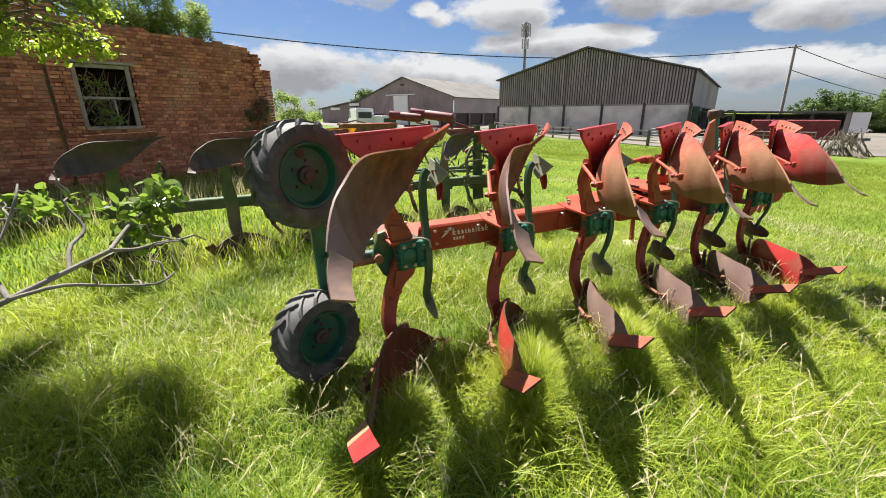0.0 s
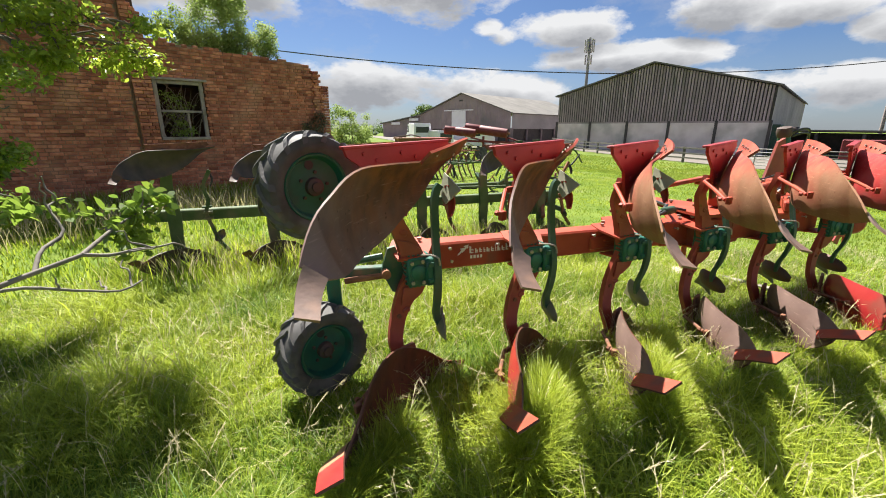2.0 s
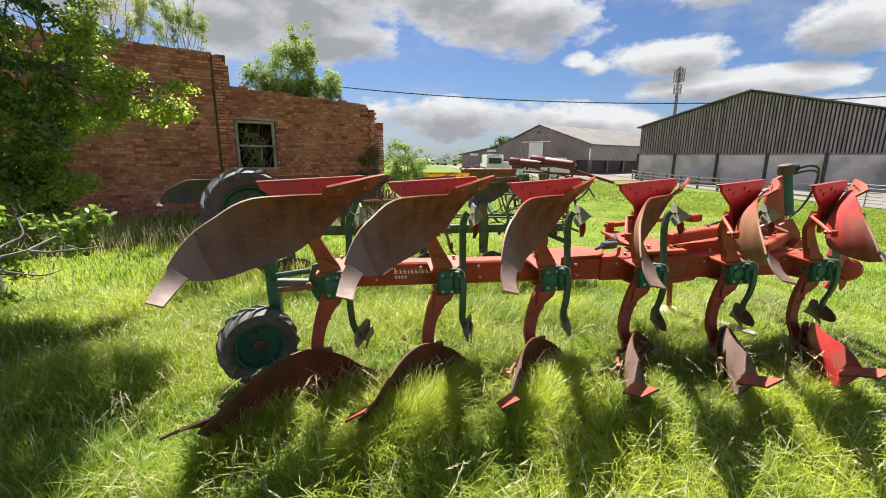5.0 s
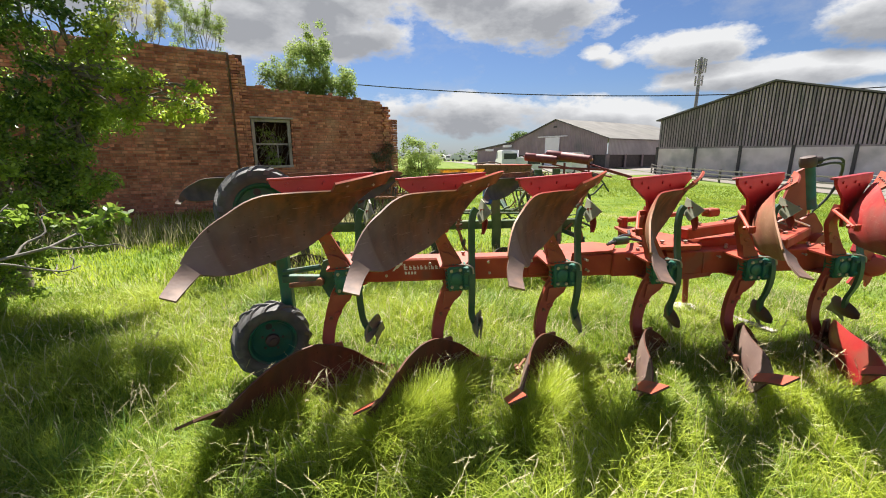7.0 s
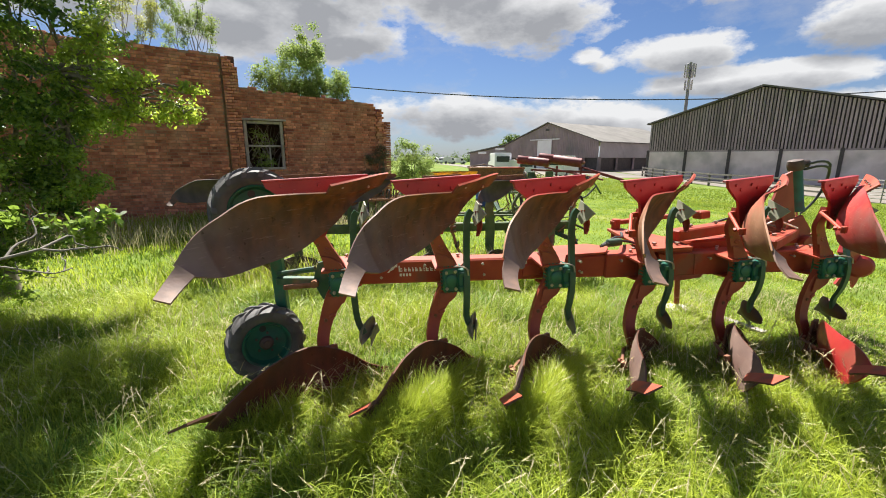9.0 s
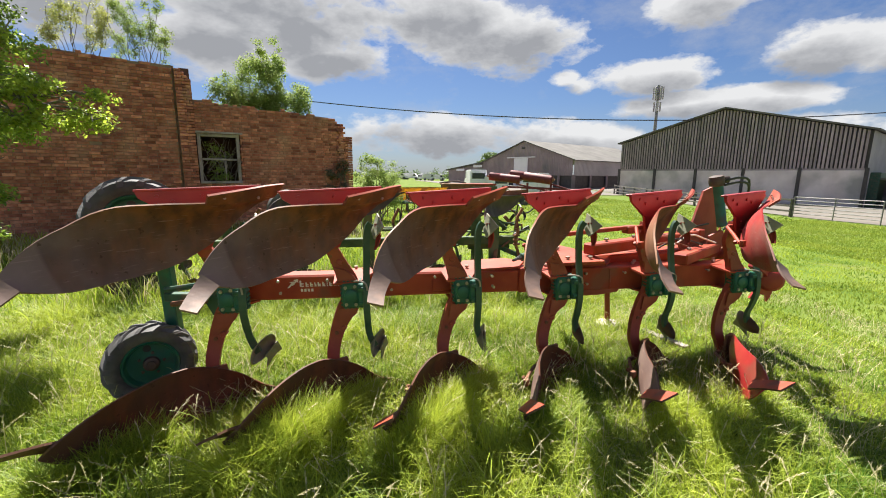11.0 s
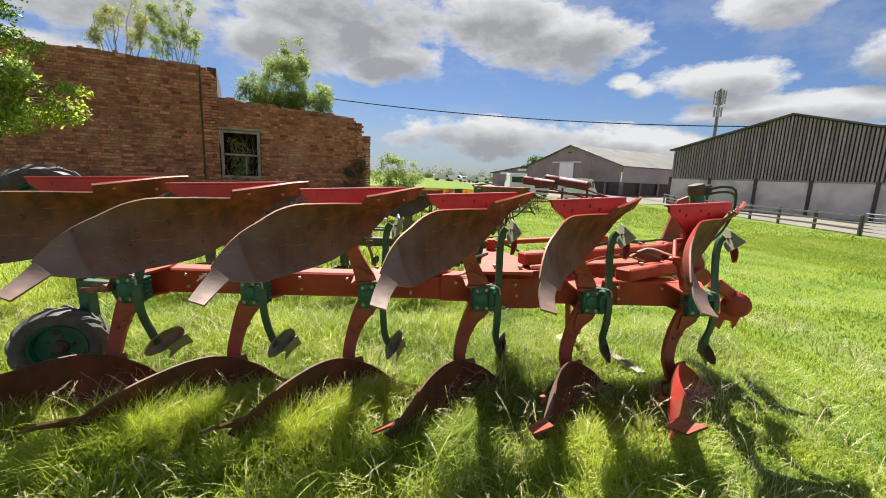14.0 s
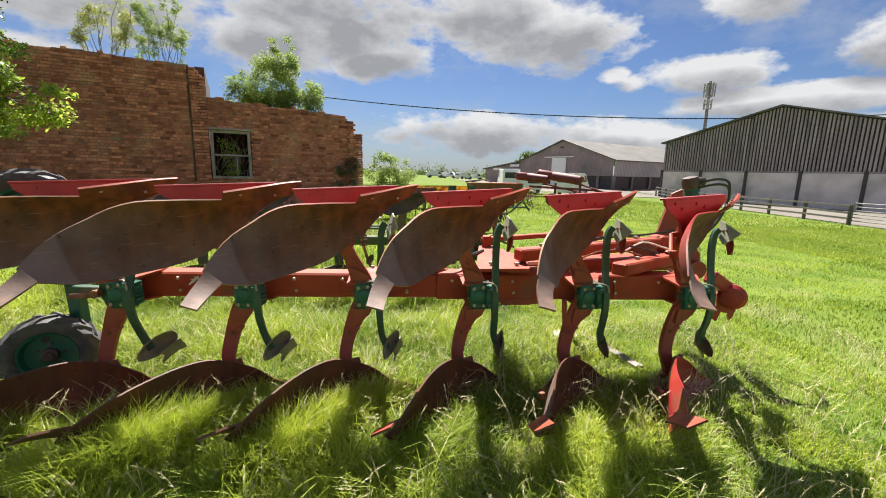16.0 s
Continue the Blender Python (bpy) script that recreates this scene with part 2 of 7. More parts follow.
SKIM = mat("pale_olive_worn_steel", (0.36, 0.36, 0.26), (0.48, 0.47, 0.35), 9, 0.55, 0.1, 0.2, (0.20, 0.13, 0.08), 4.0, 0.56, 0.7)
BOARD = mat("weathered_boarding", (0.31, 0.25, 0.26), (0.42, 0.345, 0.355), 0.8, 0.85, 0, 0.2, (0.20, 0.19, 0.175), 0.4, 0.5, 0.7, 60, 0.3, 0.18)
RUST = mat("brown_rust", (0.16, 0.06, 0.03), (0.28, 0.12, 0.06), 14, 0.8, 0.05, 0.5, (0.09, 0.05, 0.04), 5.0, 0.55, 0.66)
CHROME = mat("chromed_rod", (0.55, 0.55, 0.55), (0.62, 0.62, 0.62), 8, 0.22, 1.0, 0.05)
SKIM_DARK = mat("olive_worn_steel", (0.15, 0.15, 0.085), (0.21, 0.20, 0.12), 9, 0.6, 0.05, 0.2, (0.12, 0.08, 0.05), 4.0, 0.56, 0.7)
CAP = mat("dark_brown_casting", (0.06, 0.04, 0.034), (0.10, 0.062, 0.05), 9, 0.7, 0.0, 0.3)
BOLT = mat("dull_bolt_steel", (0.30, 0.26, 0.22), (0.42, 0.36, 0.30), 20, 0.45, 0.5, 0.2)
RUBBER = mat("weathered_tyre_rubber", (0.048, 0.046, 0.045), (0.105, 0.10, 0.096), 6, 0.72, 0, 0.3, (0.19, 0.18, 0.17), 3.0, 0.50, 0.72)
BLACK = mat("black_hose", (0.015, 0.015, 0.016), (0.03, 0.03, 0.03), 10, 0.45, 0, 0.1)
DECAL = mat("pale_decal", (0.70, 0.62, 0.56), (0.78, 0.70, 0.64), 20, 0.5, 0, 0.05)
WALL_STAIN = (((0.17, 0.075, 0.055), 0.9, 0.50, 0.70, 0.45), ((0.62, 0.36, 0.25), 1.6, 0.54, 0.72, 0.5), ((0.20, 0.08, 0.06), 5.0, 0.58, 0.68, 0.35))
BRICK = mat("red_brick", (0.44, 0.140, 0.088), (0.60, 0.26, 0.175), 9, 0.88, 0, 0.5, (0.27, 0.085, 0.06), 1.0, 0.46, 0.66, 70, 0.2, 0.30, stain=WALL_STAIN)
BRICK_J = mat("red_brick_far", (0.44, 0.140, 0.088), (0.60, 0.26, 0.175), 9, 0.88, 0, 0.5, (0.27, 0.085, 0.06), 1.0, 0.46, 0.66, 70, 0.2, 0.30, True, stain=WALL_STAIN)
MORTAR = mat("lime_mortar", (0.22, 0.13, 0.095), (0.33, 0.215, 0.16), 5, 0.95, 0, 0.5)
FRAME_WOOD = mat("grey_painted_frame", (0.29, 0.23, 0.225), (0.41, 0.335, 0.33), 6, 0.8, 0, 0.4, (0.17, 0.14, 0.13), 3.0, 0.55, 0.7)
TIMBER = mat("grey_weathered_timber", (0.22, 0.19, 0.17), (0.36, 0.31, 0.285), 4, 0.85, 0, 0.4, (0.12, 0.12, 0.11), 3.0, 0.55, 0.7, stretch=(1, 1, 8))
# near-black colour that stands for shade inside the ruin
DARK = mat("interior_shade", (0.035, 0.03, 0.027), (0.06, 0.05, 0.045), 3, 0.95)
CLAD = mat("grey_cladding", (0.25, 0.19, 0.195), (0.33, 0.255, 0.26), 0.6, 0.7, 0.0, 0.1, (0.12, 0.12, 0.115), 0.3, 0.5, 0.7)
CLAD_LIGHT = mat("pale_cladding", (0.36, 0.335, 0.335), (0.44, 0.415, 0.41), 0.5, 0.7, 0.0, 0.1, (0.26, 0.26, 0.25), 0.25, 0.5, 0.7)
ROOF = mat("fibre_cement_roof", (0.10, 0.094, 0.086), (0.15, 0.14, 0.128), 0.5, 0.85, 0, 0.2, (0.13, 0.125, 0.11), 0.2, 0.5, 0.7)
CONCRETE = mat("concrete_panel", (0.60, 0.52, 0.50), (0.72, 0.64, 0.62), 0.8, 0.85, 0, 0.3, (0.33, 0.32, 0.30), 0.35, 0.5, 0.7)
# dark steel parts, and sheets that stand for unlit bays and gaps
DARK_STEEL_SHADE = mat("dark_steel_and_shade", (0.05, 0.045, 0.045), (0.08, 0.07, 0.065), 3, 0.6, 0.2, 0.1)
FENCE_WOOD = mat("dark_grey_fence_timber", (0.09, 0.082, 0.07), (0.15, 0.135, 0.115), 4, 0.85, 0, 0.4, (0.06, 0.06, 0.05), 3.0, 0.55, 0.7, stretch=(1, 1, 8))
YARD = mat("pale_yard_concrete", (0.125, 0.105, 0.085), (0.165, 0.145, 0.122), 0.3, 0.9, 0, 0.2, (0.10, 0.095, 0.08), 0.1, 0.5, 0.65)
WHITE = mat("white_paint", (0.78, 0.74, 0.78), (0.84, 0.80, 0.84), 1, 0.35, 0, 0.02)
GLASS_DARK = mat("dark_glazing", (0.02, 0.025, 0.03), (0.03, 0.035, 0.04), 2, 0.12, 0, 0.0)
YELLOW = mat("faded_yellow_paint", (0.55, 0.30, 0.03), (0.62, 0.38, 0.06), 3, 0.6, 0, 0.2, (0.30, 0.14, 0.05), 2.0, 0.5, 0.62)
MAROON = mat("maroon_paint", (0.13, 0.012, 0.018), (0.19, 0.025, 0.028), 4, 0.62, 0, 0.1, (0.16, 0.05, 0.04), 3.0, 0.58, 0.68)
BLUE = mat("blue_plastic", (0.03, 0.07, 0.30), (0.05, 0.11, 0.38), 4, 0.45, 0, 0.05)
OLDGREEN = mat("mossy_green_paint", (0.035, 0.075, 0.024), (0.085, 0.125, 0.048), 5, 0.75, 0, 0.4, (0.13, 0.12, 0.07), 3.0, 0.52, 0.66)
TWIG = mat("grey_twig_bark", (0.13, 0.115, 0.098), (0.22, 0.195, 0.165), 12, 0.9, 0, 0.5)
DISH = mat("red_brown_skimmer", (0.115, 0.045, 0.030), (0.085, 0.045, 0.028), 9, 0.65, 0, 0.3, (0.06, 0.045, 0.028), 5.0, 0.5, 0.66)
GALV = mat("galvanised_tube", (0.20, 0.19, 0.185), (0.27, 0.26, 0.25), 6, 0.5, 0.4, 0.05)
BARK = mat("grey_brown_bark", (0.12, 0.10, 0.075), (0.22, 0.185, 0.14), 9, 0.9, 0, 0.6, stretch=(1, 1, 0.3))
SOIL = mat("grassy_soil", (0.085, 0.135, 0.018), (0.13, 0.18, 0.030), 1.1, 0.95, 0, 0.6, (0.20, 0.20, 0.07), 0.5, 0.55, 0.75, 40, 0.1)
GRASS = leafy("grass_blades", (0.070, 0.172, 0.012), (0.53, 0.59, 0.068), 0.4, 0.45, 0.46, 0.9, 0.32)
LAWN = leafy("short_grass_blades", (0.16, 0.25, 0.028), (0.36, 0.41, 0.062), 0.3, 0.4, 0.6, 0.35, 0.15)
GRASS_DRY = leafy("dry_grass", (0.44, 0.38, 0.20), (0.66, 0.58, 0.36), 0.3, 0.3, 0.7)
LEAF = leafy("tree_leaves", (0.048, 0.120, 0.024), (0.34, 0.45, 0.06), 0.4, 0.55, 0.34, 1.2, 0.6)
# brighter copy of the oak leaves; sunlight on the sprays put into colour
LEAF_SUNLIT = leafy("sunlit_oak_leaves", (0.15, 0.25, 0.03), (0.48, 0.55, 0.07), 0.4, 0.6, 0.38, 1.2, 0.5)
LEAF_LIGHT = leafy("pale_leaves", (0.17, 0.26, 0.055), (0.40, 0.47, 0.14), 0.4, 0.45, 0.6, 1.2, 0.12)
LEAF_FAR = leafy("far_leaves", (0.055, 0.11, 0.025), (0.19, 0.26, 0.065), 0.4, 0.25, 0.6, 0.3)

# ---- building blocks ----


def link_mesh(name, bm, material, smooth=None):
    me = bpy.data.meshes.new(name)
    bm.normal_update()
    bm.to_mesh(me)
    bm.free()
    for m in material if isinstance(material, (list, tuple)) else [material]:
        me.materials.append(m)
    if smooth is not None:
        me.shade_smooth()
        me.set_sharp_from_angle(angle=radians(smooth))
    return me


def part(name, bm, material, parent=None, label="", smooth=None):
    ob = new(name, bm if isinstance(bm, bpy.types.Mesh) else link_mesh(name, bm, material, smooth))
    if parent is not None:
        ob.parent = parent
    if label:
        tagged(ob, label)
    return ob


def thing(name, label, category, at=(0, 0, 0), group="", kind=""):
    return tagged_at(new(name), label, category, at, group, kind)


def tagged_at(ob, label, category, at, group, kind):
    ob.location = at
    ob.empty_display_size = 0.2
    return tagged(ob, label, category, group, kind)


def add_box(bm, c, size, m=None, bev=0.0):
    """A box round c, turned by m about its own middle."""
    t = Matrix.Translation(c) @ (m.to_4x4() if m else Matrix()) @ Matrix.Diagonal((*size, 1))
    vs = bmesh.ops.create_cube(bm, size=1.0, matrix=t)["verts"]
    if bev:
        es = list({e for v in vs for e in v.link_edges})
        bmesh.ops.bevel(bm, geom=es, offset=bev, segments=1, affect="EDGES")
    return vs


def add_bar(bm, a, b, w, h, bev=0.0, up=(0, 0, 1)):
    """A straight bar from a to b, w across and h along up."""
    a, b = Vector(a), Vector(b)
    y = (b - a).normalized()
    x = y.cross(Vector(up))
    x = x.normalized() if x.length > 1e-4 else Vector((1, 0, 0))
    z = x.cross(y)
    m = Matrix((x, y, z)).transposed()
    return add_box(bm, (a + b) / 2, (w, (b - a).length, h), m, bev)


def frames_along(pts):
    out, up = [], Vector((0.13, 0.21, 0.97))
    for k, p in enumerate(pts):
        d = (pts[min(k + 1, len(pts) - 1)] - pts[max(k - 1, 0)]).normalized()
        x = d.cross(up)
        if x.length < 1e-3:
            x = d.cross(Vector((1, 0, 0)))
        x.normalize()
        up = x.cross(d).normalized()
        out.append((p, x, up))
    return out


def add_tube(bm, pts, r, n=8, r2=None):
    """A round tube along points, tapering from r to r2."""
    pts = [Vector(p) for p in pts]
    rings = []
    for k, (p, x, u) in enumerate(frames_along(pts)):
        rr = r if r2 is None else r + (r2 - r) * k / (len(pts) - 1)
        rings.append([bm.verts.new(p + rr * (math.cos(a) * x + math.sin(a) * u)) for a in (2 * math.pi * j / n for j in range(n))])
    for a, b in zip(rings, rings[1:]):
        for j in range(n):
            bm.faces.new((a[j], a[(j + 1) % n], b[(j + 1) % n], b[j]))
    bm.faces.new(rings[0][::-1])
    bm.faces.new(rings[-1])


def add_strap(bm, pts, side, w, t):
    """A flat bar along points: side is its thickness direction; w wide in the plane, t thick. w may be a list."""
    pts = [Vector(p) for p in pts]
    side = Vector(side).normalized()
    rings = []
    for k, p in enumerate(pts):
        d = (pts[min(k + 1, len(pts) - 1)] - pts[max(k - 1, 0)]).normalized()
        x = d.cross(side).normalized()
        ww = w[k] if isinstance(w, (list, tuple)) else w
        rings.append([bm.verts.new(p + a * ww / 2 * x + b * t / 2 * side) for a, b in ((-1, -1), (1, -1), (1, 1), (-1, 1))])
    for a, b in zip(rings, rings[1:]):
        for j in range(4):
            bm.faces.new((a[j], a[(j + 1) % 4], b[(j + 1) % 4], b[j]))
    bm.faces.new(rings[0][::-1])
    bm.faces.new(rings[-1])


def add_plate(bm, poly, off):
    """A flat plate: a polygon of points, thickened by the vector off."""
    off = Vector(off)
    a = [bm.verts.new(Vector(p)) for p in poly]
    b = [bm.verts.new(Vector(p) + off) for p in poly]
    n = len(a)
    bm.faces.new(a[::-1])
    bm.faces.new(b)
    for j in range(n):
        bm.faces.new((a[j], a[(j + 1) % n], b[(j + 1) % n], b[j]))


def add_sheet(bm, grid, t, back=0):
    """A curved sheet from rows of points, t thick."""
    R, C = len(grid), len(grid[0])
    P = np.array([[list(p) for p in row] for row in grid], float)
    du, dv = np.gradient(P, axis=1), np.gradient(P, axis=0)
    nrm = np.cross(du, dv)
    nrm /= np.linalg.norm(nrm, axis=2, keepdims=True) + 1e-9
    A = [[bm.verts.new(P[i, j] + nrm[i, j] * t / 2) for j in range(C)] for i in range(R)]
    B = [[bm.verts.new(P[i, j] - nrm[i, j] * t / 2) for j in range(C)] for i in range(R)]
    for i in range(R - 1):
        for j in range(C - 1):
            bm.faces.new((A[i][j], A[i][j + 1], A[i + 1][j + 1], A[i + 1][j]))
            bm.faces.new((B[i][j], B[i + 1][j], B[i + 1][j + 1], B[i][j + 1])).material_index = back
    rim = [(0, j) for j in range(C)] + [(i, C - 1) for i in range(1, R)] + [(R - 1, j) for j in range(C - 2, -1, -1)] + [(i, 0) for i in range(R - 2, 0, -1)]
    for (i, j), (k, l) in zip(rim, rim[1:] + rim[:1]):
        bm.faces.new((A[i][j], B[i][j], B[k][l], A[k][l]))


def add_lathe(bm, prof, axis, at, n=36):
    """A turned body: prof is rows of (along, radius)."""
    axis = Vector(axis).normalized()
    x = axis.orthogonal().normalized()
    y = axis.cross(x)
    at = Vector(at)
    rings = [[bm.verts.new(at + axis * a + r * (math.cos(2 * math.pi * j / n) * x + math.sin(2 * math.pi * j / n) * y)) for j in range(n)] for a, r in prof]
    for a, b in zip(rings, rings[1:]):
        for j in range(n):
            bm.faces.new((a[j], a[(j + 1) % n], b[(j + 1) % n], b[j]))
    return rings


def add_bolt(bm, p, d, r=0.012, h=0.012):
    """A six-sided bolt head that stands on a face at p, along d."""
    add_lathe_closed(bm, [(0, r), (h, r * 0.92)], d, p, 6)


def add_lathe_closed(bm, prof, axis, at, n=16):
    rings = add_lathe(bm, prof, axis, at, n)
    bm.faces.new(rings[0][::-1])
    bm.faces.new(rings[-1])


def smooth_line(pts, n):
    """n points along a smooth curve through pts, evenly spaced."""
    P = np.array([list(p) for p in pts], float)
    d = np.r_[0, np.cumsum(np.linalg.norm(np.diff(P, axis=0), axis=1))]
    m = np.gradient(P, d, axis=0)
    out = []
    for s in np.linspace(0, d[-1], n):
        k = min(max(int(np.searchsorted(d, s)) - 1, 0), len(d) - 2)
        h = d[k + 1] - d[k]
        t = (s - d[k]) / h
        out.append((2 * t**3 - 3 * t**2 + 1) * P[k] + (t**3 - 2 * t**2 + t) * h * m[k] + (-2 * t**3 + 3 * t**2) * P[k + 1] + (t**3 - t**2) * h * m[k + 1])
    return [Vector(p) for p in out]


# ---- ground ----


FALL_X = [-40, -18, -6, 0, 6, 12, 18, 33, 60]
FALL_Z = [-0.1, -0.1, -0.05, 0.0, -0.03, -0.22, -0.50, -0.52, -0.70]


def gz(x, y):
    """Height of the ground: the field falls gently to the east."""
    z = float(np.interp(x, FALL_X, FALL_Z))
    z += 0.55 * min(max((y - 35) / 25, 0), 1)
    if abs(x) < 30 and abs(y) < 40:
        z += 0.035 * noise.noise(Vector((x * 0.35, y * 0.35, 0.0))) + 0.012 * noise.noise(Vector((x * 1.6, y * 1.6, 3.0)))
    return z


def build_ground():
    a = np.linspace(-1, 1, 171)
    xs = np.sinh(a * 7.2) / np.sinh(7.2) * 3000 + 1.5
    ys = np.sinh(a * 7.2) / np.sinh(7.2) * 3000 + 2.0
    verts = [(x, y, gz(x, y)) for y in ys for x in xs]
    n = len(xs)
    faces = [(j * n + i, j * n + i + 1, (j + 1) * n + i + 1, (j + 1) * n + i) for j in range(n - 1) for i in range(n - 1)]
    me = bpy.data.meshes.new("ground")
    me.from_pydata(verts, [], faces)
    me.materials.append(SOIL)
    me.shade_smooth()
    tagged(new("ground", me), "uneven green meadow that falls gently towards the yard", "ground", kind="structure")


build_ground()

# ---- the red reversible plough ----
STEP = Vector((0.8584, 0.0244, -0.042))
BEAM_DIR = STEP.normalized()
MID = 0.76
LEAN = 0.042
BEAM_Z = 0.815
HEAD = Vector((0.912, 0.41, 0.0))
SIDE = Vector((0.41, -0.912, 0.0))


def bp(u, v, w, flip=1):
    """A point of a plough body: u along its travel, v to the throwing side, w out from the middle of the beam."""
    p = HEAD * u + SIDE * v
    return Vector((p.x, p.y, MID + flip * w))


EDGE_OUT = [(0.40, -0.045, 0.765), (0.18, 0.02, 0.745), (-0.04, 0.09, 0.745), (-0.305, 0.162, 0.757), (-0.526, 0.225, 0.752), (-0.608, 0.260, 0.727), (-0.702, 0.305, 0.677), (-0.791, 0.352, 0.631), (-0.85, 0.392, 0.587), (-0.91, 0.440, 0.525), (-0.95, 0.475, 0.468)]
EDGE_IN = [(0.40, -0.065, 0.755), (0.307, -0.055, 0.72), (0.212, -0.049, 0.666), (0.022, -0.039, 0.50), (-0.12, -0.02, 0.415), (-0.24, 0.02, 0.36), (-0.376, 0.090, 0.338), (-0.533, 0.205, 0.334), (-0.754, 0.415, 0.352), (-0.89, 0.516, 0.405)]


def mouldboard_mesh(flip):
    n, m = 26, 11
    a, b = smooth_line(EDGE_OUT, n), smooth_line(EDGE_IN, n)
    grid = []
    for k in range(n):
        row = []
        s = k / (n - 1)
        bulge = 0.075 * math.sin(math.pi * min(1, s * 1.1)) * (1 - 0.3 * s)
        for j in range(m):
            r = j / (m - 1)
            p = a[k].lerp(b[k], r)
            back = bulge * 4 * r * (1 - r)
            row.append(bp(p.x - 0.55 * back, p.y - 0.85 * back, p.z, flip))
        grid.append(row)
    bm = bmesh.new()
    add_sheet(bm, grid, 0.011, 1)
    return bm


def tail_mesh(flip, u0=0.0, u1=1.0):
    c, d, e, f = [Vector(q) for q in ((-0.940, 0.470, 0.470), (-0.872, 0.512, 0.405), (-0.985, 0.652, 0.322), (-1.054, 0.606, 0.344))]
    if flip < 0:
        c, d, e, f = [Vector(q) for q in ((-0.915, 0.405, 0.500), (-0.785, 0.385, 0.485), (-0.965, 0.675, 0.318), (-1.060, 0.630, 0.362))]
    n = 6
    grid = []
    for k in range(n):
        t = u0 + (u1 - u0) * k / (n - 1)
        row = []
        for j in range(4):
            r = j / 3
            p = c.lerp(d, r).lerp(f.lerp(e, r), t)
            p.y -= 0.02 * math.sin(math.pi * t)
            row.append(bp(p.x + 0.006, p.y + 0.006, p.z, flip) if flip > 0 else bp(p.x - 0.004, p.y - 0.008, p.z - 0.016, flip))
        grid.append(row)
    bm = bmesh.new()
    add_sheet(bm, grid, 0.012, 1 if flip < 0 else 0)
    return bm


def share_mesh(flip):
    bm = bmesh.new()
    outer = smooth_line([(0.475, -0.064, 0.846), (0.38, -0.01, 0.842), (0.20, 0.075, 0.822), (-0.035, 0.155, 0.795)], 8)
    inner = smooth_line([(0.40, -0.075, 0.755), (0.28, -0.02, 0.745), (0.13, 0.025, 0.735), (-0.05, 0.085, 0.735)], 8)
    grid = []
    for a, b in zip(outer, inner):
        grid.append([bp(*(a.lerp(b, r) + Vector((0.004, 0.012, 0))), flip) for r in (0, 0.35, 0.7, 1)])
    add_sheet(bm, grid, 0.016, 1)
    return bm


BOLT_AT = ((0.33, -0.025, 0.80), (0.24, 0.015, 0.79), (0.15, 0.05, 0.785), (0.06, 0.085, 0.775), (0.28, -0.01, 0.76))


def bolt_through(p, d, r, reach, h):
    """One bolt with a head on both faces of a plate."""
    bm = bmesh.new()
    d = Vector(d).normalized()
    add_lathe_closed(bm, [(-reach - h, r * 0.9), (-reach, r), (-reach + 0.001, r * 0.5), (reach - 0.001, r * 0.5), (reach, r), (reach + h, r * 0.9)], d, p, 6)
    return bm


def share_bolt(flip, u, v, w):
    return bolt_through(bp(u + 0.004, v + 0.012, w, flip), HEAD * 0.3 + SIDE * 0.9 + Vector((0, 0, -0.3 * flip)), 0.012, 0.008, 0.006)


def frog_mesh(flip):
    """Landside plate and frog, a tapering red plate with a rim."""
    bm = bmesh.new()
    if flip < 0:
        poly = [(-0.42, 0.845), (0.30, 0.845), (0.34, 0.80), (0.16, 0.70), (0.0, 0.60), (-0.04, 0.43), (-0.14, 0.43), (-0.18, 0.60), (-0.22, 0.66), (-0.40, 0.79)]
    else:
        poly = [(-0.42, 0.845), (0.30, 0.845), (0.34, 0.80), (0.10, 0.62), (0.0, 0.50), (-0.04, 0.42), (-0.15, 0.42), (-0.19, 0.55), (-0.22, 0.66), (-0.40, 0.79)]
    add_plate(bm, [bp(u, -0.085, w, flip) for u, w in poly], SIDE * 0.022)
    add_bar(bm, bp(-0.42, -0.083, 0.838, flip), bp(0.32, -0.083, 0.838, flip), 0.05, 0.016, 0.003)
    for u, w in ((-0.30, 0.80), (-0.22, 0.76), (-0.05, 0.79), (0.05, 0.76), (-0.12, 0.60), (-0.10, 0.53)):
        for s in (1, -1):
            add_bolt(bm, bp(u, -0.074 + s * 0.011, w, flip), SIDE * s, 0.013, 0.010)
    return bm


